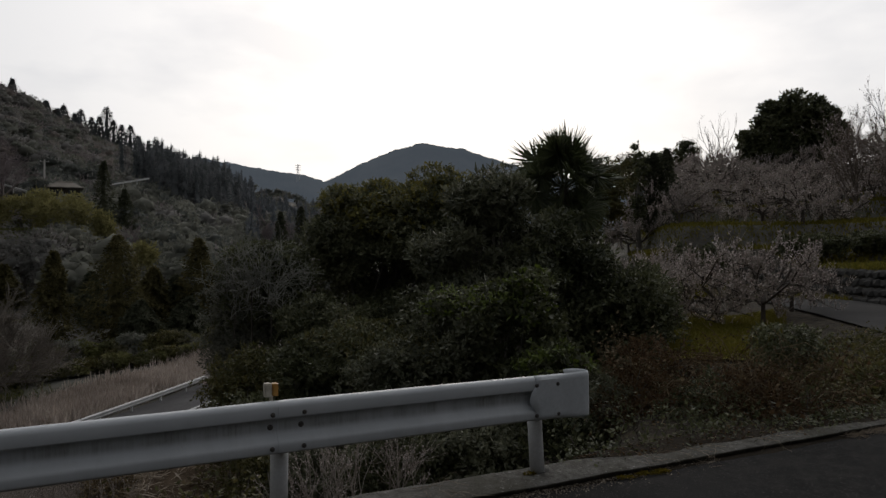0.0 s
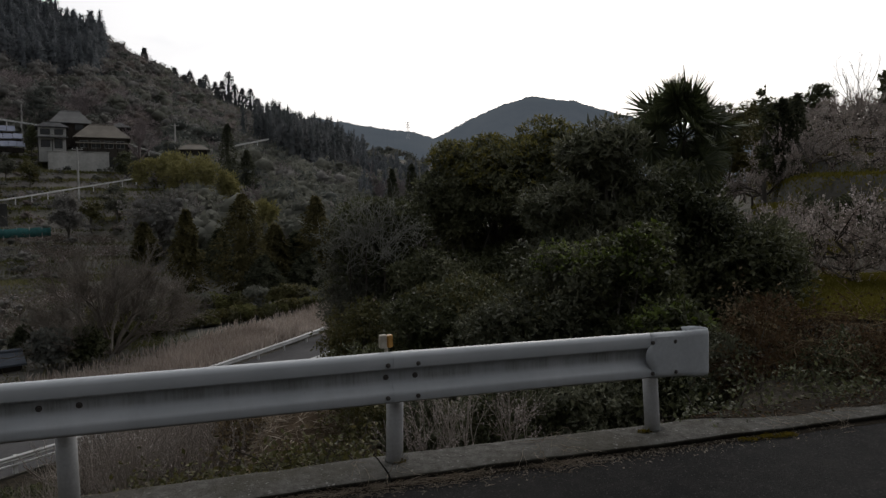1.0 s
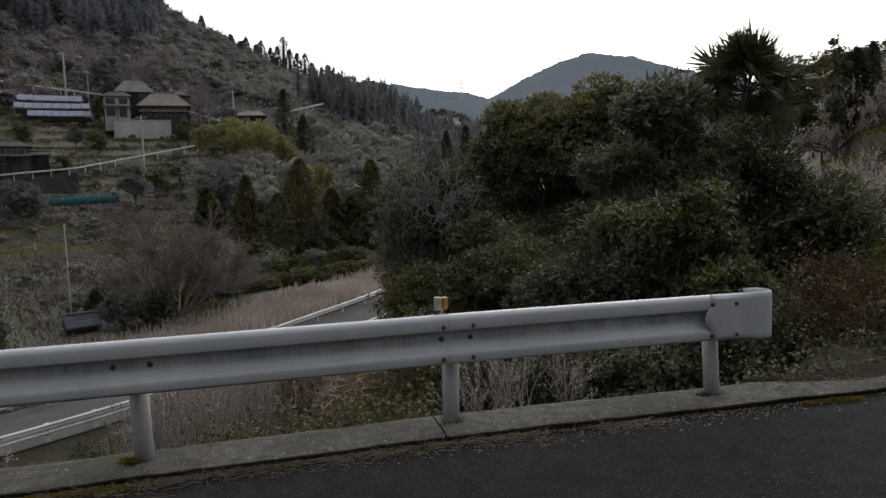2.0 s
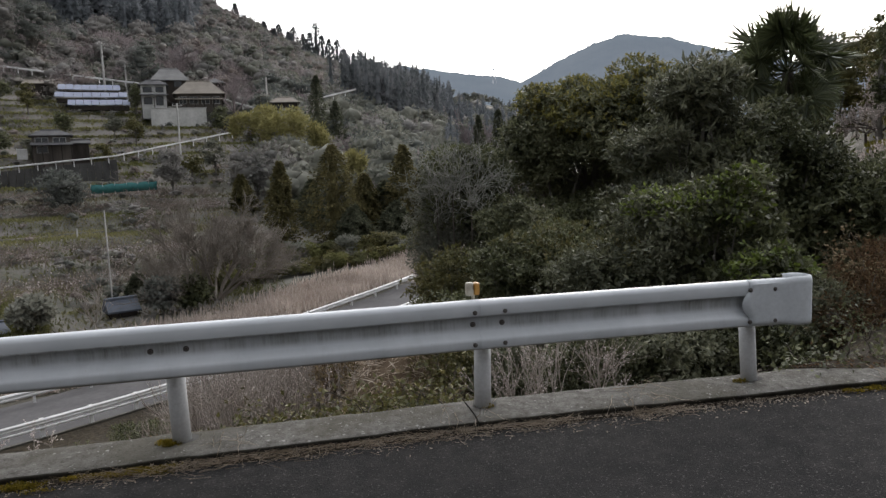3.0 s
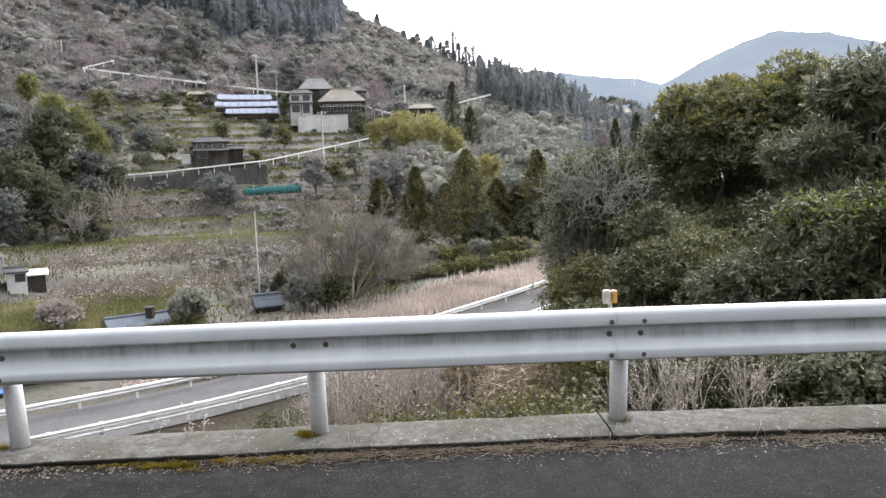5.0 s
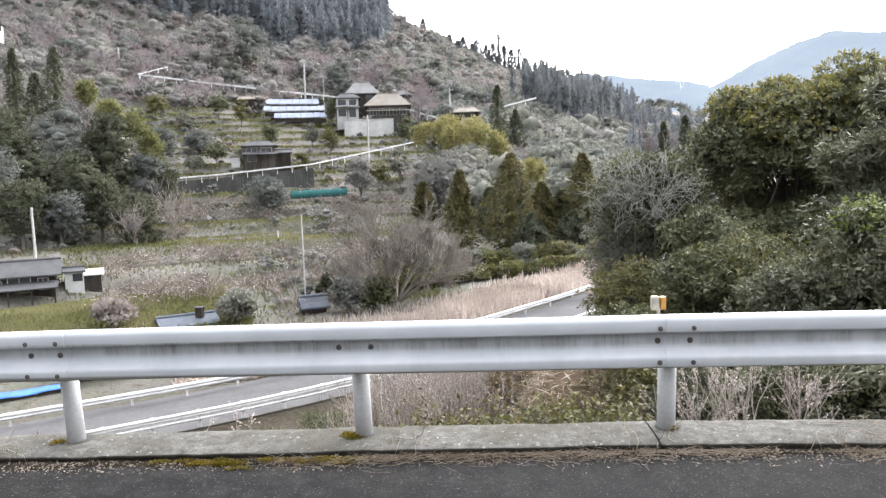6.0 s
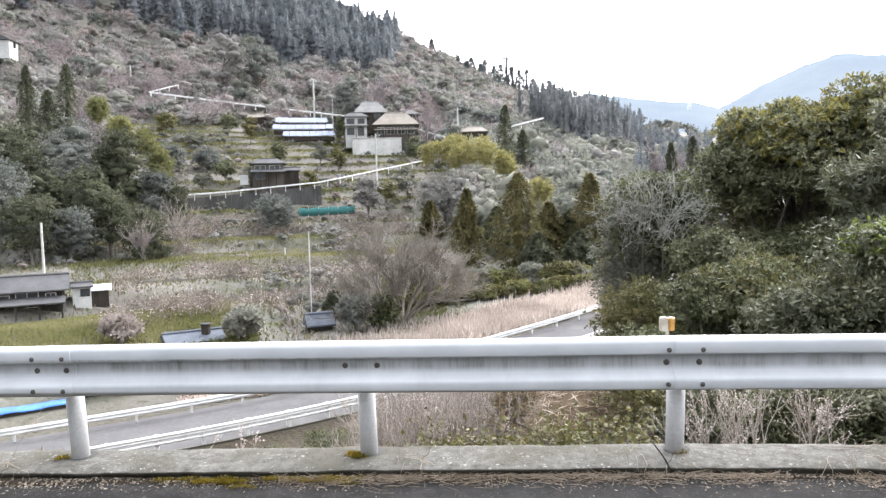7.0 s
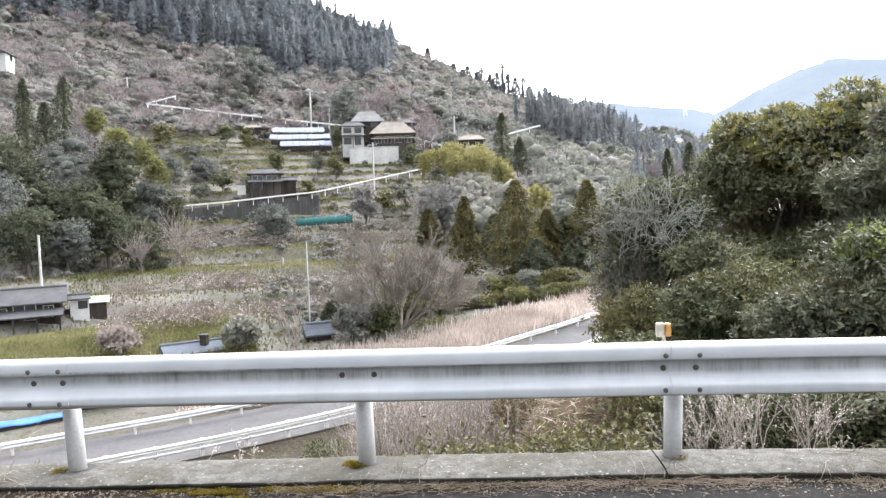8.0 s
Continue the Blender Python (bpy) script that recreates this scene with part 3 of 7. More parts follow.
def build_kerb():
    kerb = thing("kerb", "weathered grey concrete kerb with stained worn edges", "kerb")
    kerb["kind"] = "structure"
    prof = [(-0.03, -0.16), (-0.035, -0.07), (-0.052, -0.052), (-0.066, -0.02), (-0.072, -0.011), (-0.068, -0.003), (-0.054, 0.0), (0.02, 0.005), (0.15, 0.005), (0.30, 0.002), (0.36, -0.006), (0.385, -0.03), (0.39, -0.3)]
    for x0, x1 in ((-14.0, -10.03), (-10.0, -5.12), (-5.1, -0.128), (-0.118, 4.6), (4.61, 9.4), (9.43, 14.0), (14.03, 19), (19.03, 26)):
        xs = np.linspace(x0, x1, max(3, int((x1 - x0) / 0.06)))
        p = np.array(prof)
        x, y = np.meshgrid(xs, p[:, 0], indexing="ij")
        z = np.broadcast_to(p[:, 1], x.shape) + kerb_z(x)
        wear = soft_noise(x * 9, y * 14, 4)
        edge = np.isin(np.arange(len(p)), [3, 4, 5, 6, 10, 11])
        z = z + np.where(edge, -0.008 * np.clip(wear, 0, 1) - 0.003, 0.004 * wear)
        y = y + np.where(edge, 0.011 * soft_noise(x * 7, x * 0, 6) + 0.009 * soft_noise(x * 26, x * 0, 7) + 0.012 * np.clip(soft_noise(x * 4, x * 0, 8) - 0.5, 0, 1), 0)
        k = len(p)
        i = np.arange((len(xs) - 1) * k).reshape(-1, k)[:, :-1].ravel()
        quads = np.stack([i, i + 1, i + k + 1, i + k], 1)
        v = np.stack([x.ravel(), y.ravel(), z.ravel()], 1)
        bm = bmesh.new()
        me = mesh_of("kerb_block", v, quads)
        bm.from_mesh(me)
        bpy.data.meshes.remove(me)
        bmesh.ops.holes_fill(bm, edges=[e for e in bm.edges if e.is_boundary], sides=0)
        ends = [f for f in bm.faces if len(f.verts) > 4]
        bmesh.ops.split_edges(bm, edges=list({e for f in ends for e in f.edges}))
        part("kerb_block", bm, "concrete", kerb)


build_kerb()

# ---- the guardrail ----
BEAM = [(0.075, 0.764), (0.05, 0.772), (0.02, 0.766), (0.004, 0.750), (0.0, 0.735), (0.0, 0.682), (0.003, 0.672), (0.012, 0.666), (0.044, 0.657), (0.053, 0.648), (0.058, 0.625), (0.058, 0.590), (0.054, 0.572), (0.044, 0.560), (0.008, 0.522), (0.001, 0.512), (0.0, 0.500), (0.0, 0.470), (0.004, 0.456), (0.02, 0.446), (0.05, 0.440), (0.075, 0.446)]


def sheet(path_y_z, xs, shift=0.0, thick=0.004):
    """A bent steel sheet: the profile swept along x, with its thickness."""
    p = np.array(path_y_z, float)
    x = np.asarray(xs, float)
    sag = 0.004 * np.sin(x * 1.7)
    rows = []
    for off in (0.0, thick):
        xx, yy = np.meshgrid(x, p[:, 0], indexing="ij")
        zz = np.broadcast_to(p[:, 1], xx.shape)
        rows.append(np.stack([xx, yy + shift + off, zz + 0.5 * kerb_z(xx) + sag[:, None] * 0.4], -1))
    k, n = len(p), len(x)
    v = np.concatenate([r.reshape(-1, 3) for r in rows])
    i = np.arange((n - 1) * k).reshape(n - 1, k)[:, :-1].ravel()
    front = np.stack([i, i + k, i + k + 1, i + 1], 1)
    back = front[:, ::-1] + n * k
    edges = []
    o = n * k
    for j in (0, k - 1):
        c = np.arange(n - 1) * k + j
        edges.append(np.stack([c, c + k, c + k + o, c + o], 1))
    for row in (0, (n - 1) * k):
        c = row + np.arange(k - 1)
        edges.append(np.stack([c, c + 1, c + 1 + o, c + o], 1))
    return v, np.concatenate([front, back, *edges]), True


def bolt(parent, x, y, z, r=0.0135):
    bm = bmesh.new()
    tube(bm, (x, y + 0.004, z), (x, y - 0.004, z), r * 1.35, n=14)
    tube(bm, (x, y - 0.004, z), (x, y - 0.012, z), r, r * 0.72, n=10)
    part("bolt", bm, "bolt", parent)


def build_rail():
    rail = thing("guardrail", "white painted steel guardrail with dirt and painted shade in its groove", "guardrail")
    for x0, x1, s in ((-14, -7.9, 0.0), (-8.05, -3.86, -0.005), (-4.05, 0.13, 0.0), (-0.07, 2.02, -0.005)):
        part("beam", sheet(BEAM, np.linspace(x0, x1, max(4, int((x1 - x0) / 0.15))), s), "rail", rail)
    for x, lean, bx in ((-5.9, 0.02, -6.0), (-3.946, 0.045, -4.015), (-1.983, 0.02, -1.995), (-0.027, -0.022, -0.008), (2.005, 0.055, 1.97)):
        z0 = float(kerb_z(x))
        bm = bmesh.new()
        tube(bm, (x, 0.197, z0 - 0.1), (x - lean * 0.72, 0.197, z0 + 0.62), 0.0572, n=28)
        post = part("post", bm, "post", rail)
        for f in post.data.polygons:
            f.use_smooth = len(f.vertices) == 4
        part("bracket", boxed((bx - 0.14, 0.064, 0.578 + z0 * 0.5), (bx + 0.14, 0.14, 0.65 + z0 * 0.5), 0.006), "post", rail)
        bm = bmesh.new()
        bmesh.ops.create_circle(bm, cap_ends=True, radius=0.082, segments=20, matrix=Matrix.Translation((x + 0.018, 0.21, z0 + 0.0085)))
        part("post_socket", bm, "darkwall", rail, "dark gap round the post's foot")
    dz = lambda x: 0.5 * float(kerb_z(x))
    for bx, y in ((-4.016, -0.005), (-0.006, -0.005)):
        for s in (-1, 1):
            for z in (0.694, 0.483):
                bolt(rail, bx + 0.1 * s + (0.0 if z > 0.6 else -0.004), y, z + dz(bx), 0.011)
            bolt(rail, bx - 0.006 + 0.098 * s, 0.053, 0.607 + dz(bx))
    for s in (-1, 1):
        bolt(rail, -1.995 + 0.102 * s, 0.058, 0.611 - 0.01)
    # end piece: a plate with a tongue in the groove, curled back at its end
    zs = np.linspace(0.444, 0.776, 23)
    path = [(0.0, -0.010), (0.06, -0.011), (0.14, -0.011), (0.24, -0.012), (0.30, -0.018), (0.36, -0.03), (0.42, -0.034), (0.47, -0.030), (0.492, -0.014), (0.50, 0.01), (0.50, 0.05), (0.495, 0.085), (0.475, 0.11), (0.445, 0.12), (0.36, 0.12)]
    g = []
    for k, (px, py) in enumerate(path):
        for z in zs:
            u = abs((z - 0.608) / 0.166)
            start = 1.85 - 0.05 * (1 - min(1, u / 0.55) ** 2) ** 1.0 if u < 0.55 else 1.85 + 0.004
            x = start + (px + (1.85 - start) * min(1, px / 0.2) if px < 0.2 else px + 1.85 - start) if k else start
            swell = 0.008 * smooth01((px - 0.28) / 0.1)
            zz = 0.608 + (z - 0.608) * (1 + float(swell) / 0.166)
            back = 0.055 * max(0.0, u - 0.86) / 0.14 * (0.5 if px < 0.3 else 0.25)
            g.append((x, py + back, zz + 0.5 * float(kerb_z(2.0))))
    n, k = len(path), len(zs)
    i = np.arange((n - 1) * k).reshape(n - 1, k)[:, :-1].ravel()
    end = part("end_piece", (np.array(g), np.stack([i, i + 1, i + k + 1, i + k], 1), True), "endplate", rail, "plain white curled steel end plate")
    md = end.modifiers.new("Solidify", "SOLIDIFY")
    md.thickness, md.offset = 0.004, 0
    for bx, z in ((1.86, 0.703), (2.05, 0.70), (2.055, 0.475), (1.858, 0.478)):
        bolt(rail, bx, -0.012, z, 0.011)


build_rail()


def build_delineator():
    d = thing("delineator", "small amber and white road reflector on a stem behind the rail", "reflector", at=(-0.085, 0.13, 0.0))
    bm = tube(bmesh.new(), (0, 0.0, 0.60), (0, 0, 0.80), 0.012, n=12)
    part("stem", bm, "dirtywhite", d)
    body = part("housing", boxed((-0.047, -0.026, 0.784), (0.003, 0.026, 0.874), 0.014), "dirtywhite", d)
    part("lens", boxed((-0.04, -0.03, 0.797), (-0.008, -0.0262, 0.861), 0.004), "dirtywhite", body)
    shell = part("reflector", boxed((0.0035, -0.024, 0.787), (0.044, 0.024, 0.871), 0.012), "amber", d, "amber reflector")
    part("lens", boxed((0.01, -0.0275, 0.80), (0.038, -0.0242, 0.858), 0.004), "amber", shell)


build_delineator()

# ---- plants ----
def unit(v):
    return v / (np.linalg.norm(v, axis=-1, keepdims=True) + 1e-9)


def leaf_cards(base, way, length, width, rng, fold=0.35, facing=None):
    """Folded leaves: each a pair of triangles hinged on its midrib."""
    n = len(base)
    way = unit(way)
    hint = [0, 0, 1.0] if facing is None else facing
    side = unit(np.cross(way, unit(rng.normal(size=(n, 3)) * (0.6 if facing is None else 0.35) + hint)))
    up = np.cross(side, way)
    L = np.broadcast_to(np.asarray(length, float), n)[:, None]
    W = L * width
    mid = base + way * L * 0.45
    v = np.stack([base, mid + side * W * 0.5 - up * W * fold * 0.5, base + way * L - up * L * 0.12, mid - side * W * 0.5 - up * W * fold * 0.5], 1)
    i = np.arange(n)[:, None] * 4
    tri = np.concatenate([i + [0, 1, 2], i + [0, 2, 3]], 0)
    return v.reshape(-1, 3), tri


def joined(sets):
    """Several (verts, faces) as one pair; the faces stay of one size."""
    off, vs, fs = 0, [], []
    for v, f in sets:
        vs.append(v)
        fs.append(f + off)
        off += len(v)
    return np.concatenate(vs), np.concatenate(fs)


def lobes_in(centre, radii, count, lobe, rng, low=-0.9):
    d = unit(rng.normal(size=(count * 3, 3)))
    d = d[d[:, 2] > low][:count]
    k = rng.uniform(0.3, 1.0, (len(d), 1)) ** 0.4
    c = np.asarray(centre) + d * k * np.asarray(radii)
    return np.concatenate([c, (lobe * rng.uniform(0.65, 1.3, len(d)))[:, None]], 1)


def crown_leaves(lobes, tips, per_tip, leaf, width, rng, droop=0.1, inner=0.25):
    """Rosettes of leaves on the outside of many lobes, with some within."""
    n = len(lobes)
    idx = np.repeat(np.arange(n), tips)
    d = unit(rng.normal(size=(len(idx), 3)) + [0, 0, 0.6])
    c = lobes[idx, :3]
    rad = lobes[idx, 3:4]
    depth = np.where(rng.uniform(size=(len(idx), 1)) < inner, rng.uniform(0.3, 0.8, (len(idx), 1)), rng.uniform(0.8, 1.12, (len(idx), 1)))
    p = c + d * rad * depth * [1.12, 1.12, 0.62]
    tip = np.repeat(p, per_tip, 0)
    out = np.repeat(d, per_tip, 0)
    way = unit(out * 0.45 + rng.normal(size=tip.shape) * 0.75 + [0, 0, 0.2 - droop])
    size = leaf * rng.uniform(0.6, 1.2, len(tip))
    return leaf_cards(tip + rng.normal(size=tip.shape) * leaf * 0.25, way, size, width, rng, facing=unit(out * 0.9 + [0, 0, 0.5]))


def limbs(base, centre, lobes, r0, rng, every=2):
    """A trunk from the base into the crown and limbs out to its lobes."""
    base, top = np.array(base, float), np.array(centre, float)
    bend = (base + top) / 2 + np.array([*rng.normal(size=2) * 0.12 * np.linalg.norm(top - base), 0])
    t = np.linspace(0, 1, 7)[:, None]
    line = (1 - t) ** 2 * base + 2 * t * (1 - t) * bend + t**2 * top
    rad = r0 * (1 - 0.6 * t[:, 0])
    segs = [(*line[k], *line[k + 1], rad[k], rad[k + 1]) for k in range(6)]
    for lobe in lobes[::every]:
        k = rng.integers(2, 6)
        a, c = line[k], lobe[:3]
        m = (a + c) / 2 + rng.normal(size=3) * 0.08 * np.linalg.norm(c - a) + [0, 0, 0.05]
        r = rad[k] * 0.45
        segs += [(*a, *m, r, r * 0.6), (*m, *c, r * 0.6, r * 0.2)]
    return tubes(segs, 6)


def ico():
    bm = bmesh.new()
    bmesh.ops.create_icosphere(bm, subdivisions=1, radius=1)
    v, f = np.array([p.co[:] for p in bm.verts]), np.array([[p.index for p in q.verts] for q in bm.faces])
    bm.free()
    return v, f


ICO_V, ICO_F = ico()


def hearts(lobes, rng, size=0.74, flat=0.62):
    """The dense inner foliage of a crown's lobes, as uneven lumps."""
    n = len(lobes)
    v = ICO_V[None] * rng.uniform(0.72, 1.18, (n, len(ICO_V), 1)) * (lobes[:, 3] * size)[:, None, None] * [1.08, 1.08, flat] + lobes[:, None, :3]
    f = ICO_F[None] + (np.arange(n) * len(ICO_V))[:, None, None]
    return v.reshape(-1, 3), f.reshape(-1, 3)


def tiers(h, w, rng, rows=6, sides=7, low=0.06):
    """The dense inner foliage of a conifer: ragged skirts one above another."""
    sets = []
    for k in range(rows):
        f = k / rows
        z1, z0 = h * min(1.0, low + (1 - low) * (f + 1.7 / rows)), h * (low + (1 - low) * f)
        a = rng.uniform(0, 6.28) + np.arange(sides) * 6.283 / sides
        rad = (w * (1 - f) ** 0.8 * 0.42 + 0.03 * w) * rng.uniform(0.65, 1.2, sides)
        ring = np.stack([np.cos(a) * rad, np.sin(a) * rad, z0 + h / rows * rng.uniform(-0.25, 0.25, sides)], 1)
        v = np.concatenate([[[0, 0, z1]], ring])
        q = np.arange(sides)
        sets.append((v, np.stack([np.zeros(sides, int), q + 1, (q + 1) % sides + 1], 1)))
    return joined(sets)


def evergreen(name, label, foot, centre, radii, count, lobe, tips, per_tip, leaf, width, material, seed, bark="bark", r0=0.12, category="tree", group="", low=-0.9, inner=0.15, young=None, more=(), heart=0.0):
    rng = np.random.default_rng(seed)
    foot, centre = np.array(foot, float), np.array(centre, float)
    lobes = lobes_in(centre - foot, radii, count, lobe, rng, low)
    for c, rad, n in more:
        lobes = np.concatenate([lobes, lobes_in(np.array(c) - foot, rad, n, lobe, rng, low)])
    t = thing(name, label, category, group, at=foot)
    v, f = limbs((0, 0, -0.2), centre - foot, lobes, r0, rng)
    part("trunk", (v, f, True), bark, t)
    cards = crown_leaves(lobes, tips, per_tip, leaf, width, rng, inner=inner)
    part("crown", joined([hearts(lobes, rng, heart), cards]) if heart else cards, material, t)
    if young:
        top = lobes[np.argsort(-(lobes[:, 2] + lobes[:, 3]))][: int(len(lobes) * young[0])]
        part("young_foliage", crown_leaves(top * [1, 1, 1, 1.05], int(tips * 0.6), per_tip, leaf * 0.9, width, rng, inner=0.0), young[1], t, young[2])
    return t


def grow(starts, levels, rng, kids=(3, 4), shrink=0.62, spread=0.6, up=0.12, parts=3, wander=0.16, thin=0.62, first=0.35):
    """Branches that fork level by level. starts: rows of x y z, dx dy dz, length, radius. Gives the segments and the tips."""
    cur = np.asarray(starts, float)
    out, tips = [], []
    for lev in range(levels):
        p, d, ln, r = cur[:, :3], unit(cur[:, 3:6]), cur[:, 6:7], cur[:, 7:8]
        pts, dirs = [p], [d]
        for k in range(parts):
            d = unit(d + rng.normal(size=d.shape) * wander + [0, 0, up])
            q = p + d * ln / parts
            ra, rb = r * (1 - (1 - thin) * k / parts), r * (1 - (1 - thin) * (k + 1) / parts)
            out.append(np.concatenate([p, q, ra, rb], 1))
            p = q
            pts.append(p)
            dirs.append(d)
        tips.append(np.concatenate([p, d], 1))
        if lev == levels - 1:
            break
        n = rng.integers(kids[0], kids[1] + 1)
        new_rows = []
        for _ in range(n):
            f = rng.uniform(first, 1.0, len(p)) * parts
            k = np.minimum(f.astype(int), parts - 1)
            w = (f - k)[:, None]
            P, Q = np.stack(pts), np.stack(dirs)
            i = np.arange(len(p))
            at = P[k, i] * (1 - w) + P[k + 1, i] * w
            dd = unit(Q[k + 1, i] + rng.normal(size=p.shape) * spread)
            new_rows.append(np.concatenate([at, dd, ln * shrink * rng.uniform(0.7, 1.15, (len(p), 1)), r * 0.52], 1))
        cur = np.concatenate(new_rows)
    return np.concatenate(out), tips


def scatter(models, places, rng, lo=0.8, hi=1.25, tall=(0.9, 1.15)):
    """Copies of (verts, faces) models at places, turned and sized at random, as one pair."""
    sets = []
    for p in places:
        v, f = models[rng.integers(len(models))]
        a, s = rng.uniform(0, 6.28), rng.uniform(lo, hi)
        c, sn = math.cos(a) * s, math.sin(a) * s
        w = np.stack([v[:, 0] * c - v[:, 1] * sn, v[:, 0] * sn + v[:, 1] * c, v[:, 2] * s * rng.uniform(*tall)], 1)
        sets.append((w + np.asarray(p), f))
    return joined(sets)


def stuff(name, data, material, label, category):
    return tagged(part(name, data, material), label, category, kind="stuff")


# ---- the thicket beyond the rail ----
def bush(az, r, z, **kw):
    """Crown centre from bearing, range and height, with its foot on the slope below."""
    x, y = spot(az, r)
    return dict(foot=(x, y, gz(x, y) - 0.1), centre=(x, y, z), **kw)


def crown_at(az, r, z, rad, n):
    x, y = spot(az, r)
    return (x, y, z), rad, n


evergreen("camphor_tree", "large evergreen tree with yellow-green new leaves on top", **bush(23.6, 18, 1.75), more=[crown_at(19.6, 17.6, 2.15, (0.8, 0.7, 1.1), 36), crown_at(27.3, 18.4, 2.8, (0.9, 0.8, 1.1), 38)], young=(0.32, "leaf_young", "yellow-green young leaves"), radii=(1.75, 1.4, 2.1), count=100, lobe=0.5, tips=96, per_tip=8, leaf=0.115, width=0.42, material="leaf_yellowtop", seed=11, r0=0.2)
evergreen("loquat_tree", "evergreen loquat tree with long grey-green leaves", **bush(30.6, 14.2, 1.15), more=[crown_at(31.2, 14.0, 2.9, (0.5, 0.5, 0.6), 14)], radii=(1.2, 1.0, 1.7), count=66, lobe=0.44, tips=62, per_tip=8, leaf=0.17, width=0.26, material="leaf_loquat", seed=12, r0=0.13)
evergreen("lichen_tree", "half-bare evergreen tree with grey lichen on its twigs", **bush(13.2, 16, 0.95), radii=(0.85, 0.8, 1.3), count=84, lobe=0.36, tips=76, per_tip=7, leaf=0.095, width=0.4, material="leaf_dark", seed=13, r0=0.1)
evergreen("lichen_tree", "grey-green evergreen hung with lichened dead twigs", **bush(11.4, 15.9, 0.0), radii=(0.75, 0.7, 1.55), count=70, lobe=0.34, tips=66, per_tip=6, leaf=0.09, width=0.4, material="leaf_lichen", seed=29, r0=0.09)
evergreen("dark_evergreen_tree", "dark broadleaf evergreen tree behind the palm", **bush(40.8, 15.0, 0.2), radii=(0.95, 0.9, 1.15), count=64, lobe=0.5, tips=66, per_tip=7, leaf=0.12, width=0.4, material="leaf_dark", seed=14, r0=0.14)
evergreen("evergreen_shrub", "dense evergreen shrub with olive young leaves", **bush(19.6, 11.5, -0.25), young=(0.2, "leaf_olive", "olive young leaves"), radii=(1.15, 0.8, 0.85), count=54, lobe=0.36, tips=80, per_tip=7, leaf=0.085, width=0.42, material="leaf_dark", seed=15, r0=0.07, category="shrub")
evergreen("evergreen_shrub", "tall shrub with bright green young leaves", **bush(33.4, 9.4, 0.5), young=(0.25, "leaf_bright", "fresh bright green leaves"), radii=(0.5, 0.45, 0.95), count=40, lobe=0.24, tips=46, per_tip=6, leaf=0.09, width=0.5, material="leaf_dark", seed=16, r0=0.06, category="shrub")
evergreen("evergreen_shrub", "shrub with fresh green leaves on its crown", **bush(36.4, 8.7, 0.0), young=(0.3, "leaf_bright", "fresh bright green leaves"), radii=(0.42, 0.4, 0.5), count=28, lobe=0.24, tips=30, per_tip=6, leaf=0.085, width=0.5, material="leaf_dark", seed=23, r0=0.05, category="shrub")
evergreen("evergreen_shrub", "leafy green shrub between loquat and rail", **bush(28.3, 10.0, 0.2), young=(0.12, "leaf_bright", "fresh bright green leaves"), radii=(0.8, 0.7, 0.85), count=50, lobe=0.3, tips=70, per_tip=6, leaf=0.08, width=0.42, material="leaf_loquat", seed=17, r0=0.06, category="shrub")
evergreen("evergreen_shrub", "grey-green shrub filling the slope below the loquat", **bush(24.4, 10.2, -0.1), young=(0.15, "leaf_olive", "olive young leaves"), radii=(0.75, 0.6, 0.65), count=46, lobe=0.3, tips=70, per_tip=6, leaf=0.08, width=0.4, material="leaf_loquat", seed=24, r0=0.06, category="shrub")
evergreen("dark_evergreen_tree", "dark evergreen tree close under the palm", **bush(36.3, 14.5, 0.95), radii=(1.3, 0.9, 1.5), count=60, lobe=0.46, tips=66, per_tip=7, leaf=0.12, width=0.4, material="leaf_dark", seed=22, r0=0.12)
evergreen("dark_evergreen_tree", "small dark evergreen tree at the orchard's foot", **bush(42.9, 17.5, 0.55), radii=(0.7, 0.6, 0.9), count=44, lobe=0.36, tips=50, per_tip=6, leaf=0.11, width=0.4, material="leaf_dark", seed=37, r0=0.07)
evergreen("camphor_tree", "evergreen tree filling the slope under taller crowns", **bush(21.0, 15.5, -1.0), radii=(2.0, 1.3, 1.7), count=70, lobe=0.5, tips=66, per_tip=7, leaf=0.11, width=0.42, material="leaf_dark", seed=18, r0=0.14)
evergreen("dark_evergreen_tree", "dark evergreen tree low on the slope", **bush(34.0, 14.0, -0.9), radii=(1.9, 1.0, 1.6), count=66, lobe=0.5, tips=66, per_tip=7, leaf=0.11, width=0.4, material="leaf_dark", seed=19, r0=0.12)
evergreen("evergreen_shrub", "olive shrub closing the gap below the camphor", **bush(16.6, 13.9, -0.1), radii=(0.65, 0.6, 1.0), count=40, lobe=0.34, tips=60, per_tip=6, leaf=0.09, width=0.42, material="leaf_yellowtop", seed=26, r0=0.05, category="shrub")
evergreen("evergreen_shrub", "olive shrub hung with dead vines above the lane", **bush(11.2, 12.4, -0.75), radii=(0.55, 0.5, 1.0), count=44, lobe=0.28, tips=44, per_tip=5, leaf=0.075, width=0.4, material="leaf_olive", seed=28, r0=0.04, category="shrub")
evergreen("evergreen_shrub", "dull green shrub in front of the lichened tree", **bush(13.3, 13.2, -0.85), radii=(0.85, 0.6, 0.75), count=40, lobe=0.34, tips=60, per_tip=6, leaf=0.085, width=0.42, material="leaf_dark", seed=25, r0=0.05, category="shrub")
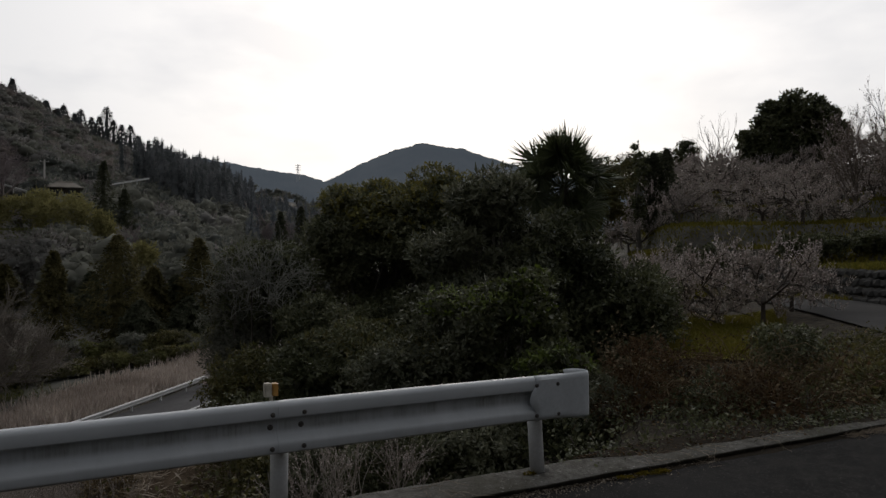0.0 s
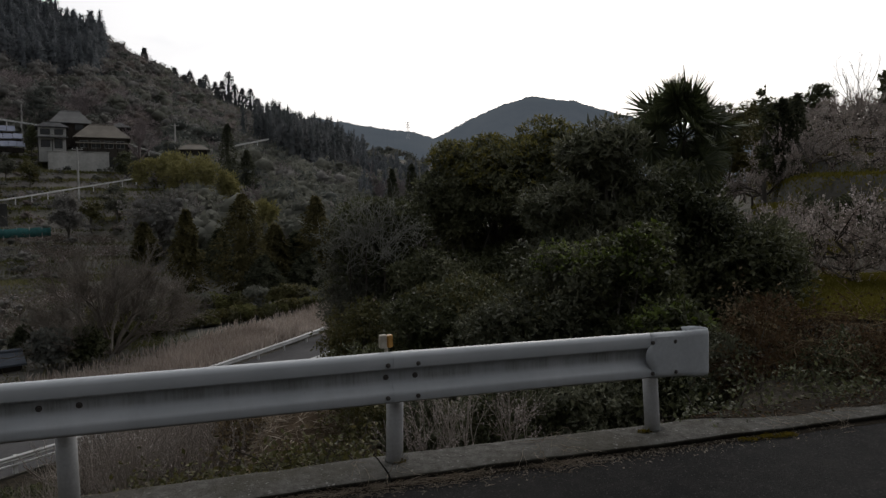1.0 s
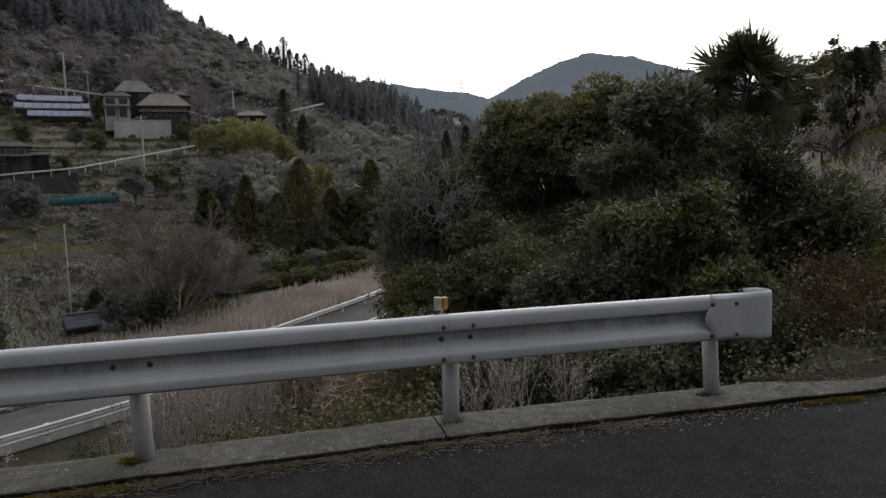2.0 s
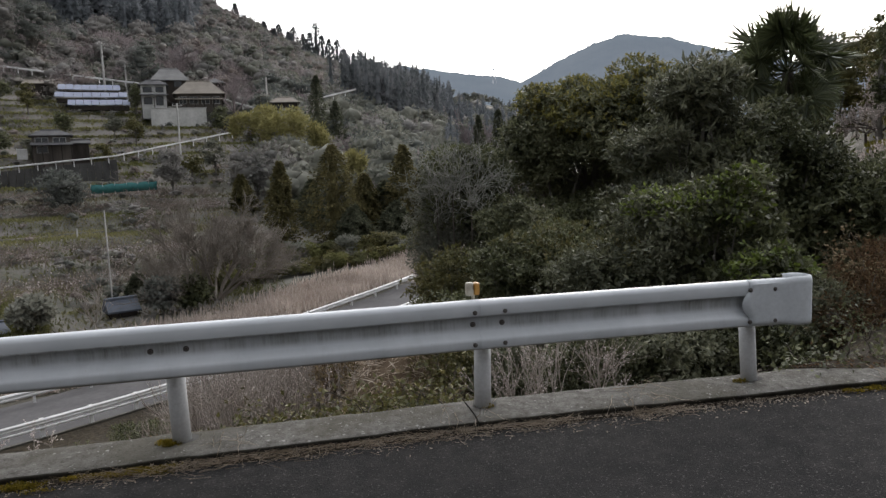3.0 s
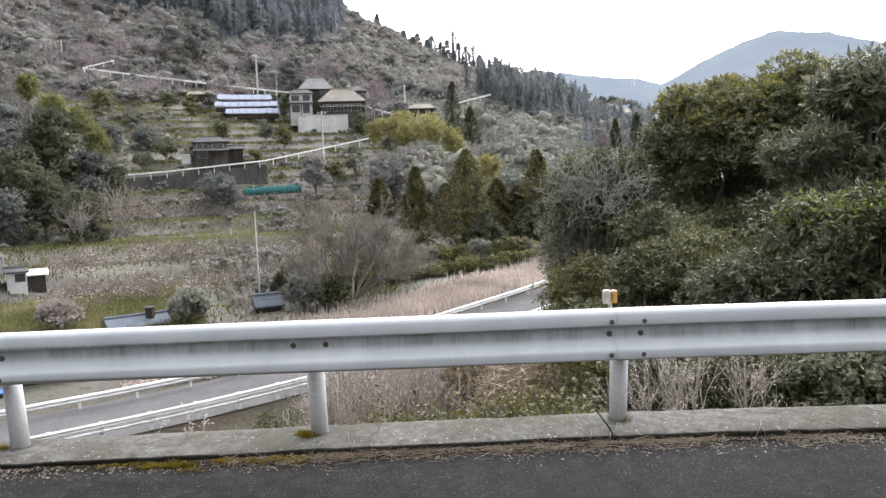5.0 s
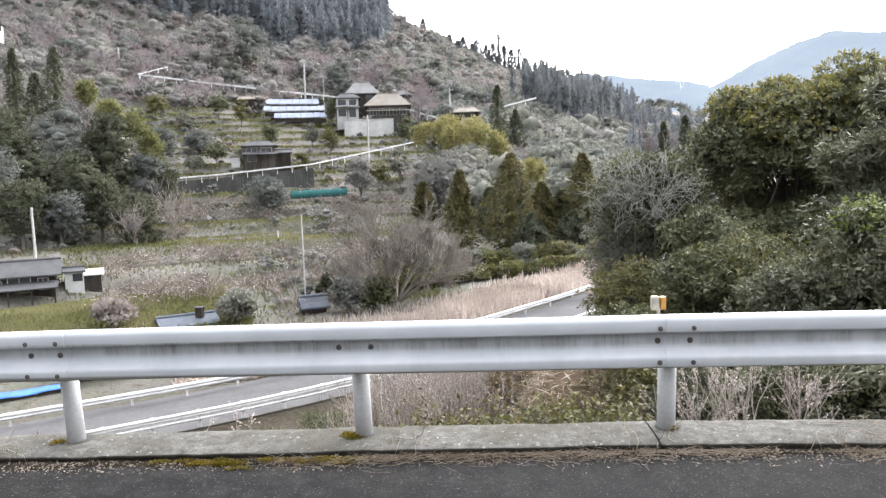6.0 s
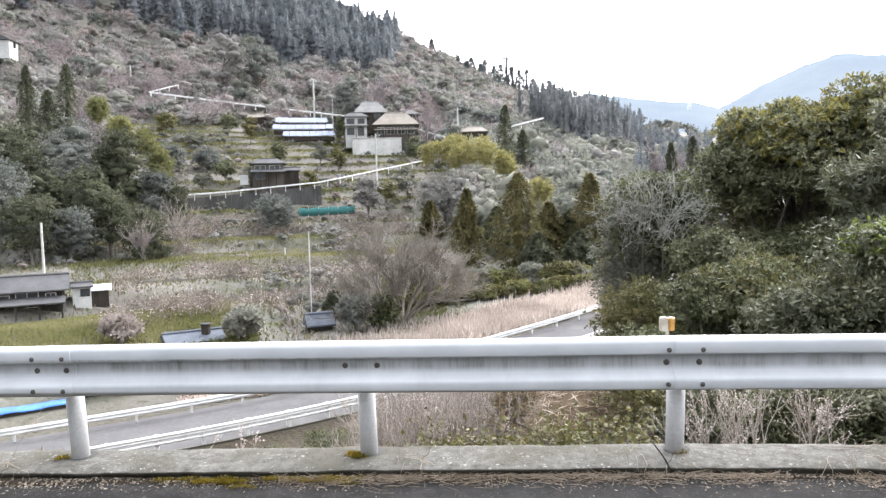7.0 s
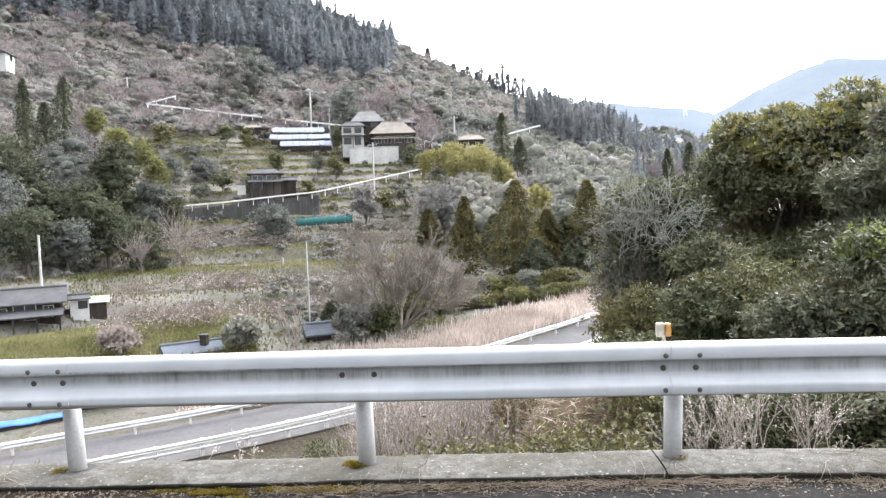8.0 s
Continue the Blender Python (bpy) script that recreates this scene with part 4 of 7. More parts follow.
for k, (az, r, z, w) in enumerate(((-13.0, 17.0, -4.4, 0.9), (-9.5, 19.0, -4.9, 1.0), (-17.0, 22.0, -6.4, 0.9), (-5.5, 16.0, -3.7, 0.9), (-1.0, 14.0, -3.0, 0.7), (3.0, 12.0, -2.2, 0.6))):
    evergreen("evergreen_shrub", "dull dark shrub low on the bank", **bush(az, r, z), radii=(w, 0.6, 0.4), count=30, lobe=0.3, tips=40, per_tip=5, leaf=0.08, width=0.42, material=("leaf_dark", "leaf_olive")[k % 2], seed=130 + k, r0=0.03, category="shrub", group="shrubs on the bank")
for k, (az, r, z, w) in enumerate(((14.5, 8.0, -0.95, 0.4), (18.5, 7.3, -0.8, 0.6), (24.0, 7.2, -0.65, 0.65), (29.5, 7.4, -0.5, 0.6), (34.8, 7.8, -0.45, 0.55), (39.3, 8.6, -0.35, 0.5))):
    evergreen("evergreen_shrub", "low dark evergreen shrub just below the kerb", **bush(az, r, z), radii=(w, 0.4, 0.55), count=38, lobe=0.22, tips=52, per_tip=5, leaf=0.065, width=0.42, material=("leaf_dark", "leaf_loquat")[k % 2], seed=30 + k, r0=0.03, category="shrub", group="shrubs below the kerb")


def build_lichen_twigs():
    """Pale dead branches that stand out of the thicket's front."""
    g = np.random.default_rng(27)
    for k, (az, r, el, n) in enumerate(((10.6, 15.2, -4.6, 14), (11.9, 14.9, -3.4, 16), (13.4, 14.8, -4.0, 16), (14.8, 14.7, -5.4, 9))):
        x, y = spot(az, r)
        foot = gz(x, y)
        t = thing("lichen_shrub", "bare grey lichen-covered branches reaching out of the thicket", "shrub", at=(x, y, foot))
        z = EZ + r * math.tan(radians(el)) - foot
        a = g.uniform(0, 6.28, n)
        tilt = g.uniform(0.2, 1.2, n)
        st = np.stack([g.normal(size=n) * 0.08, g.normal(size=n) * 0.08, z + g.uniform(0, 0.5, n), np.cos(a) * tilt, np.sin(a) * tilt, np.ones(n), g.uniform(0.5, 0.9, n), np.full(n, 0.0085)], 1)
        segs, _ = grow(st, 4, g, (2, 3), 0.66, 0.6, 0.0, 4, 0.22, 0.6)
        segs[:, 6:8] = np.maximum(segs[:, 6:8], 0.0045)
        part("stem", tubes([(0, 0, -0.2, 0, 0, z + 0.3, 0.024, 0.014)], 6), "darktwig", t)
        part("branch_work", tubes(segs, 4), "lichen", t)


def build_palm():
    x, y = spot(37.1, 16.5)
    z0 = gz(x, y)
    rng = np.random.default_rng(21)
    t = thing("fan_palm", "windmill palm with green fans above hanging dead fronds", "palm", at=(x, y, z0))
    top = 3.3 - z0
    segs = []
    for k in range(24):
        a, b = top * k / 24, top * (k + 1) / 24
        segs.append((0.04 * math.sin(k * 0.4), 0, a, 0.04 * math.sin(k * 0.4 + 0.4), 0, b, 0.13 if k % 2 else 0.115, 0.115 if k % 2 else 0.13))
    part("trunk", (*tubes(segs, 10), True), "bark", t)

    def fan(stalk_way, stalk, rad, dead, sag):
        """One frond: a stalk and a pleated fan of narrow blades."""
        w = unit(np.array(stalk_way, float))
        hub = np.array([0, 0, top]) + w * stalk
        out = unit(w + [0, 0, -sag])
        side = unit(np.cross(out, rng.normal(size=3) + [0, 0, 0.4]))
        n = 40
        ang = np.linspace(-2.5, 2.5, n) + rng.normal(size=n) * 0.04
        if dead:
            ang *= 0.35
        d = np.cos(ang)[:, None] * out + np.sin(ang)[:, None] * side + rng.normal(size=(n, 3)) * 0.03
        d = unit(d + np.array([0, 0, -0.35 if dead else -0.03]))
        base = np.repeat(hub[None], n, 0)
        L = rad * rng.uniform(0.85, 1.05, n) * (1 - 0.1 * np.abs(ang))
        return (*leaf_cards(base, d, L, 0.085, rng, 0.5, unit(np.cross(out, side)) if not dead else None),), (0, 0, top, *hub, 0.014, 0.009)

    for k in range(64):
        a, e = k * 2.4 + rng.normal() * 0.2, rng.uniform(-1.2, 1.25)
        card, stalk = fan((math.cos(a) * math.cos(e), math.sin(a) * math.cos(e), math.sin(e)), rng.uniform(0.5, 0.95), rng.uniform(0.58, 0.8), False, 0.35)
        frond = part("frond", card, "palm", t)
        part("stalk", tubes([stalk], 5), "palm", frond)
    for k in range(9):
        a = (-1.9 if k < 2 else k * 1.7) + rng.normal() * 0.1
        card, stalk = fan((math.cos(a) * 0.4, math.sin(a) * 0.4, -0.75), rng.uniform(0.55, 0.8), rng.uniform(0.4, 0.6), True, 0.9)
        frond = part("dead_frond", card, "palm_dead", t, "dry hanging grey-brown frond")
        part("stalk", tubes([stalk], 5), "palm_dead", frond)


build_palm()


def twig_shrub(name, label, x, y, z, stems, height, lean, bud, bud_size, material, seed, twig="twig", levels=3, group="", category="shrub", thick=0.011):
    """Upright bare stems that fork, with buds or blossom along the shoots."""
    rng = np.random.default_rng(seed)
    a = rng.uniform(0, 6.28, stems)
    tilt = rng.uniform(0.1, 1.0, stems) * lean
    st = np.stack([rng.normal(size=stems) * 0.12, rng.normal(size=stems) * 0.12, np.full(stems, -0.05), np.cos(a) * tilt, np.sin(a) * tilt, np.ones(stems), height * rng.uniform(0.4, 0.75, stems), np.full(stems, thick * max(0.6, height))], 1)
    segs, tips = grow(st, levels, rng, (2, 4), 0.62, 0.42, 0.14, 3, 0.14)
    t = thing(name, label, category, group, at=(x, y, z))
    part("branch_work", tubes(segs, 3), twig, t)
    if bud:
        fine = segs[-int(len(segs) * 0.75):]
        pick = fine[rng.integers(len(fine), size=bud)]
        p = pick[:, :3] + (pick[:, 3:6] - pick[:, :3]) * rng.uniform(size=(bud, 1))
        part("bud_cover", leaf_cards(p, rng.normal(size=p.shape) + [0, 0, 0.5], bud_size * rng.uniform(0.6, 1.2, bud), 0.75, rng, 0.5), material, t)
    return t


build_lichen_twigs()
for k in range(44):
    az = -10.5 + 13.5 * (k + RNG.uniform()) / 44
    r = RNG.uniform(7.2, 12.5)
    x, y, z = on_land(az, r)
    top = EZ - r * math.tan(radians(RNG.uniform(13.9, 15.6) + 0.5 * max(0, -6.5 - az)))
    twig_shrub("budding_shrub", "bare shrub with pale pinkish grey buds on the bank", x, y, z, 14, max(0.5, top - z), 0.35, 1100, 0.016, "blossom", 200 + k, "twig", 4 if k % 3 == 0 else 3, "budding shrubs on the bank")
for k, (az, r, top) in enumerate(((17.0, 6.3, 0.2), (19.8, 6.2, 0.3), (22.6, 6.1, 0.32), (15.2, 6.6, 0.05), (-24.0, 7.0, -0.75), (-20.5, 7.2, -0.65))):
    x, y, z = on_land(az, r)
    twig_shrub("plum_sapling", "bare plum sapling with whitish buds below the kerb", x, y, z, 9, top - z, 0.8, 700, 0.016, "blossom", 240 + k, "twig", 3, "plum saplings", thick=0.007)


def tangle(name, label, az0, az1, r0, r1, lift, count, length, material, leaf_mat, leaves, seed, leaf=0.06):
    """A heap of arching dead vines with leaves caught in it."""
    rng = np.random.default_rng(seed)
    az, r = rng.uniform(az0, az1, count), rng.uniform(r0, r1, count)
    x, y = EX + r * np.sin(np.radians(az)), EY + r * np.cos(np.radians(az))
    y = np.maximum(y, 0.5)
    z = ground(x, y)
    a = rng.uniform(0, 6.28, count)
    st = np.stack([x, y, z + lift * rng.uniform(0, 0.6, count), np.cos(a), np.sin(a), rng.uniform(0.1, 1.1, count), length * rng.uniform(0.4, 1.1, count), np.full(count, 0.007)], 1)
    segs, _ = grow(st, 2, rng, (2, 3), 0.6, 0.7, -0.16, 6, 0.3)
    t = thing(name, label, "vines")
    part("stem_tangle", tubes(segs, 3), material, t)
    pick = segs[rng.integers(len(segs), size=leaves)]
    p = pick[:, :3] + rng.normal(size=(leaves, 3)) * 0.1
    part("leaf_cover", leaf_cards(p, rng.normal(size=p.shape), leaf * rng.uniform(0.5, 1.3, leaves), 0.6, rng), leaf_mat, t)


tangle("dead_vines", "brown dead vines and leaves covering the bank", 1.5, 12.0, 6.6, 9.0, 0.6, 150, 0.6, "drygrass", "leaf_brown", 5200, 51)
tangle("dead_vines", "brown weeds and vines on the slope below the kerb", -26.0, 12.0, 9.0, 20.0, 0.5, 420, 0.9, "drygrass", "leaf_brown", 6000, 56, 0.09)
tangle("weeds", "dark green weeds on the slope above the lane", -34.0, 6.0, 16.0, 27.0, 0.15, 420, 0.6, "darktwig", "leaf_olive", 14000, 57, 0.12)
tangle("olive_creeper", "olive green creeper trailing behind the kerb", -7.0, 12.0, 5.2, 7.6, 0.2, 200, 0.35, "darktwig", "leaf_olive", 9500, 52, 0.045)
tangle("dead_vines", "tangle of reddish brown vines beyond the rail's end", 40.0, 60.0, 8.0, 13.0, 0.25, 240, 0.8, "leaf_rust", "leaf_rust", 4500, 53)
tangle("dead_vines", "pale brown bare vines arching over the bank", 44.5, 57.0, 8.2, 11.5, 0.35, 130, 1.1, "leaf_brown", "leaf_brown", 1500, 63, 0.05)
tangle("grass_tufts", "olive and brown grass on the bank by the lane", 52.0, 62.0, 9.5, 17.0, 0.05, 900, 0.3, "leaf_olive", "leaf_olive", 9000, 64, 0.08)
tangle("dead_weeds", "tan dead weeds between lane and thicket", 10.3, 14.2, 11.0, 12.3, 0.5, 150, 0.8, "drygrass", "leaf_brown", 1800, 65, 0.05)
tangle("ivy", "dark green ivy creeping over the kerb's back edge", 36.0, 56.0, 6.0, 9.0, 0.12, 110, 0.35, "darktwig", "leaf_dark", 4200, 54, 0.05)
tangle("dead_vines", "brown creeper hanging beside the bright shrub", 39.5, 43.0, 9.0, 11.0, 1.3, 60, 0.8, "leaf_brown", "leaf_brown", 2200, 55)
for k, (az, r, z, w, mat) in enumerate(((10.9, 7.6, -0.55, 0.3, "leaf_olive"), (11.9, 8.3, -0.5, 0.35, "leaf_dark"), (2.2, 9.2, -1.2, 0.4, "leaf_brown"))):
    evergreen("bank_shrub", {"leaf_brown": "withered brown shrub with dead leaves on the bank", "leaf_olive": "olive leaved shrub behind the kerb", "leaf_dark": "dark leaved shrub behind the kerb"}[mat], **bush(az, r, z), radii=(w, 0.45, 0.6), count=34, lobe=0.24, tips=34, per_tip=4, leaf=0.06, width=0.4, material=mat, seed=160 + k, r0=0.03, category="shrub")
for k, (az, r, z, w, h) in enumerate(((42.5, 8.8, 0.05, 0.35, 0.75), (44.6, 8.6, -0.35, 0.5, 0.45), (47.5, 8.4, -0.25, 0.5, 0.5), (50.5, 8.6, -0.15, 0.55, 0.45), (53.5, 9.0, -0.2, 0.55, 0.4), (56.5, 9.6, -0.3, 0.6, 0.3), (46.0, 10.5, -0.05, 0.5, 0.4), (41.0, 8.4, -0.5, 0.4, 0.5))):
    evergreen("withered_shrub", "rusty brown withered shrub tangled with vines", **bush(az, r, z), radii=(w, 0.4, h), count=34, lobe=0.24, tips=30, per_tip=4, leaf=0.055, width=0.4, material=("leaf_rust", "leaf_rust", "leaf_dark")[k % 3], seed=170 + k, r0=0.03, category="shrub", group="withered shrubs on the bank")
for k, (az, r, z, w, mat) in enumerate(((53.3, 12.0, 0.15, 0.4, "leaf_dark"), (47.0, 10.0, -0.45, 0.5, "leaf_brown"), (44.0, 10.5, -0.35, 0.4, "leaf_dark"), (57.5, 12.0, -0.3, 0.6, "leaf_brown"), (50.0, 10.6, -0.5, 0.5, "leaf_olive"), (60.5, 11.0, -0.1, 0.7, "leaf_olive"))):
    label = {"leaf_dark": "rounded dark green shrub on the bank", "leaf_brown": "withered brown shrub on the bank", "leaf_olive": "olive leaved shrub on the bank"}[mat]
    evergreen("bank_shrub", label, **bush(az, r, z), radii=(w, 0.5, 0.35), count=26, lobe=0.27, tips=28, per_tip=5, leaf=0.075, width=0.5, material=mat, seed=60 + k, r0=0.03, category="shrub")


def build_earth_mound():
    """A hump of bare brown earth that shows between the shrubs behind the kerb."""
    g = np.random.default_rng(66)
    u, v = np.meshgrid(np.linspace(-1, 1, 70), np.linspace(-1, 1, 50), indexing="ij")
    cx, cy = spot(7.2, 9.0)
    x, y = cx + u * 1.0, cy + v * 2.0
    hump = np.clip(1 - u**2, 0, 1) ** 0.7 * np.clip(1 - v**2, 0, 1) ** 0.6
    z = ground(x.ravel(), y.ravel()).reshape(x.shape) - 0.15 + hump * (1.75 + 0.16 * soft_noise(x * 2.2, y * 2.2, 67) + 0.05 * soft_noise(x * 8, y * 8, 68))
    i = np.arange(69 * 50).reshape(69, 50)[:, :-1].ravel()
    ob = part("earth_mound", (np.stack([x.ravel(), y.ravel(), z.ravel()], 1), np.stack([i, i + 1, i + 51, i + 50], 1), True), "earth")
    tagged(ob, "hump of bare brown earth on the bank", "earth", kind="stuff")
    n = 8000
    k = g.integers(x.size, size=n)
    p = np.stack([x.ravel()[k], y.ravel()[k], z.ravel()[k]], 1) + g.normal(size=(n, 3)) * [0.03, 0.03, 0.0]
    stuff("mound_straw", leaf_cards(p, g.normal(size=p.shape) * [1, 1, 0.35] + [0, -0.5, 0.1], g.uniform(0.06, 0.22, n), 0.1, g), "drygrass", "dead stalks and leaves lying on brown earth", "straw")


build_earth_mound()
tangle("olive_creeper", "olive creeper at the foot of the earth", 2.5, 12.0, 5.2, 6.4, 0.35, 170, 0.4, "darktwig", "leaf_olive", 5200, 69, 0.05)


def build_bank_grass():
    """Pale dead grass and weeds over the bank that falls away to the lower lane."""
    g = np.random.default_rng(58)
    n = 70000
    az, r = g.uniform(-36, 12, n), np.sqrt(g.uniform(8.5**2, 29.5**2, n))
    x, y = EX + r * np.sin(np.radians(az)), EY + r * np.cos(np.radians(az))
    keep = soft_noise(x / 1.6, y / 1.6, 59) > -0.45
    x, y, r = x[keep], y[keep], r[keep]
    p = np.stack([x, y, ground(x, y)], 1)
    h = np.minimum(g.uniform(0.2, 0.6, len(p)), 0.05 * r)
    stuff("bank_grass", leaf_cards(p, g.normal(size=p.shape) * 0.45 + [0, 0, 0.9], h, 0.12, g), "drygrass", "pale dead grass and stalks on the bank", "grass")


build_bank_grass()


def build_kerb_ivy():
    """Small ivy and vine leaves that creep over the kerb past the rail's end."""
    g = np.random.default_rng(59)
    n = 9000
    x = g.uniform(2.3, 9.0, n)
    y = 0.44 - np.abs(g.normal(size=n)) * 0.17
    keep = soft_noise(x * 1.6, x * 0, 62) + 0.35 * g.normal(size=n) > 0.0
    x, y = x[keep], y[keep]
    p = np.stack([x, y, kerb_z(x) + 0.006 + g.uniform(0, 0.05, len(x))], 1)
    stuff("kerb_ivy", leaf_cards(p, g.normal(size=p.shape) * [1, 1, 0.3] + [0, 0, 0.25], g.uniform(0.02, 0.05, len(p)), 0.65, g), "leaf_dark", "dark ivy leaves creeping over the kerb's top", "ivy")


build_kerb_ivy()


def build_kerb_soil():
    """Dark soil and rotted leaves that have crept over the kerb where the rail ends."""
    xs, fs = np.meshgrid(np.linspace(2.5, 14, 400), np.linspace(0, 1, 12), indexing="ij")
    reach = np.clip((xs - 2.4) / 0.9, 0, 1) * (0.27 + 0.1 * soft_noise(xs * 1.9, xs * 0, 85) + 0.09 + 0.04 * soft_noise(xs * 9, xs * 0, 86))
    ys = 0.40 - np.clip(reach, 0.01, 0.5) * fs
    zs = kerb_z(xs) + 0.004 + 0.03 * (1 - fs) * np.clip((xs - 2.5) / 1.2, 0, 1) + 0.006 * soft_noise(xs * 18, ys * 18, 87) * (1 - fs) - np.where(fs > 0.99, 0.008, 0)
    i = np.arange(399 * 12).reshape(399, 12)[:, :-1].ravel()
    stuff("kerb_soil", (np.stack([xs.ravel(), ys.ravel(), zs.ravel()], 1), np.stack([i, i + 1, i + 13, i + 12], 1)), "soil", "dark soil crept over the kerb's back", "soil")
    g = np.random.default_rng(89)
    k = g.integers(xs.size, size=2600)
    p = np.stack([xs.ravel()[k], ys.ravel()[k], zs.ravel()[k] + 0.004], 1)
    stuff("kerb_leaves", leaf_cards(p, g.normal(size=p.shape) * [1, 1, 0.25] + [0, 0, 0.1], g.uniform(0.015, 0.045, len(p)), 0.5, g), "leaf_rust", "rotted brown leaves on the kerb's soil", "litter")


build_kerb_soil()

for k, (az, r, w) in enumerate(((-9.0, 22, 1.0), (-6.5, 23, 1.2), (-12.5, 20, 1.0), (-3.0, 20, 0.9))):
    x, y, z = on_land(az, r)
    evergreen("bank_shrub", "dull weedy shrub far down the bank", **bush(az, r, z + 0.35), radii=(w, 0.9, 0.35), count=30, lobe=0.3, tips=26, per_tip=4, leaf=0.12, width=0.35, material=("leaf_lichen", "leaf_dark", "drygrass")[k % 3], seed=190 + k, r0=0.03, category="shrub", group="shrubs far down the bank")

# ---- the valley and the far slopes ----
def random_land(n, az0, az1, r0, r1, rng, keep=None):
    """Random places on the land between two bearings and ranges, even in area."""
    az, r = rng.uniform(az0, az1, n), np.sqrt(rng.uniform(r0**2, r1**2, n))
    if keep is not None:
        ok = keep(az, r)
        az, r = az[ok], r[ok]
    x, y = EX + r * np.sin(np.radians(az)), EY + r * np.cos(np.radians(az))
    return np.stack([x, y, ground(x, y)], 1)


rng = np.random.default_rng(40)


def cedar_model(h, w, rng, n=190, leaf=0.9):
    """A narrow conifer seen from far off: whorls of drooping sprays round a pointed crown."""
    f0 = 0.97 * rng.uniform(0, 1, n) ** 0.85
    tier = np.floor(f0 * 8) / 8
    a = rng.uniform(0, 6.28, n)
    rad = w * ((1 - f0) ** 0.75 * 0.8 + 0.05) * (0.75 + 0.3 * (1 - (f0 - tier) * 8)) * rng.uniform(0.75, 1.05, n) * (1 + 0.18 * np.sin(a * 3 + tier * 20))
    p = np.stack([np.cos(a) * rad * 0.85, np.sin(a) * rad * 0.85, h * (0.06 + 0.92 * f0)], 1)
    way = np.stack([np.cos(a), np.sin(a), rng.uniform(-1.1, 0.35, n)], 1) + rng.normal(size=(n, 3)) * 0.35
    cards = leaf_cards(p, way, leaf * rng.uniform(0.6, 1.2, n) * (1.1 - 0.5 * f0), 0.55, rng, facing=np.stack([np.cos(a), np.sin(a), np.full(n, 0.7)], 1))
    return joined([tiers(h, w, rng), cards])


CEDARS = [cedar_model(rng.uniform(10, 14), rng.uniform(3.2, 4.6), rng, 230, 1.15) for _ in range(9)]
SMALL_CEDARS = [cedar_model(rng.uniform(8, 12), rng.uniform(1.8, 2.6), rng, 140, 0.8) for _ in range(7)]


def clump(h, w, leaves, size, rng, n=7):
    """A round broadleaf crown seen from far off, of leaf sprays on a few lobes."""
    lobes = lobes_in((0, 0, h * 0.52), (w * 0.5, w * 0.5, h * 0.3), n, w * 0.45, rng, -0.5)
    return joined([hearts(lobes, rng), crown_leaves(lobes, max(3, leaves // (n * 2)), 2, size, 0.6, rng, inner=0.0)])


WOODS = [clump(rng.uniform(4, 7), rng.uniform(2.4, 4.0), 190, 0.6, rng, 9) for _ in range(12)]
SCRUB = [clump(rng.uniform(1.6, 3.0), rng.uniform(1.3, 2.4), 84, 0.34, rng, 4) for _ in range(10)]


def haze_crown(h, w, n, rng):
    """A leafless crown seen from far off: a dome of fine upswept twigs on a short forked trunk."""
    d = unit(rng.normal(size=(n, 3)) * [1, 1, 0.7] + [0, 0, 0.35])
    d[:, 2] = np.abs(d[:, 2]) * 0.9 - 0.1
    p = d * rng.uniform(0.45, 1.0, (n, 1)) ** 0.5 * [w, w, h * 0.62] + [0, 0, h * 0.36]
    v, f = leaf_cards(p, d + rng.normal(size=(n, 3)) * 0.35 + [0, 0, 0.4], 0.16 * h * rng.uniform(0.6, 1.3, n), 0.1, rng)
    a = rng.uniform(0, 6.28, 7)
    s = [(0, 0, -0.3, 0, 0, 0.3 * h, 0.035 * h, 0.028 * h)] + [(0, 0, 0.28 * h, math.cos(q) * w * 0.75, math.sin(q) * w * 0.75, h * 0.72, 0.018 * h, 0.005 * h) for q in a]
    tv, tf = tubes(s, 3)
    return joined([(v, f), (tv, np.concatenate([tf[:, :3], tf[:, [0, 2, 3]]]))])


BARE = [haze_crown(rng.uniform(3.5, 6), rng.uniform(1.9, 3.2), 230, rng) for _ in range(6)]
# low orchard crowns of pruned plums
ORCHARD = [haze_crown(rng.uniform(1.6, 2.3), rng.uniform(1.4, 2.1), 170, rng) for _ in range(6)]


def mixed(name, label, places, rng, lo, hi, parts, wave, seed, models=None):
    """One stretch of woodland, split by the colour of its crowns, which grow in loose groups."""
    n = soft_noise(places[:, 0] / wave, places[:, 1] / wave, seed) * 0.22 + 0.5 + rng.normal(size=len(places)) * 0.22
    edges = np.cumsum([w for _, w, _ in parts])
    k = np.clip(np.searchsorted(edges / edges[-1], np.clip(n, 0, 0.999)), 0, len(parts) - 1)
    for i, (material, _, word) in enumerate(parts):
        if (k == i).sum() > 1:
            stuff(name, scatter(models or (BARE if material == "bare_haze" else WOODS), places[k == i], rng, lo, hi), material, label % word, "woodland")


MIX = (("bare_haze", 0.22, "leafless pinkish grey"), ("wood_brown", 0.12, "withered brown"), ("wood_grey", 0.22, "grey-green"), ("wood_green", 0.26, "mid green"), ("wood_deep", 0.18, "deep green"))
SCRUB_MIX = (("wood_brown", 0.3, "withered brown"), ("wood_grey", 0.25, "grey-green"), ("wood_green", 0.3, "mid green"), ("wood_deep", 0.15, "deep green"))


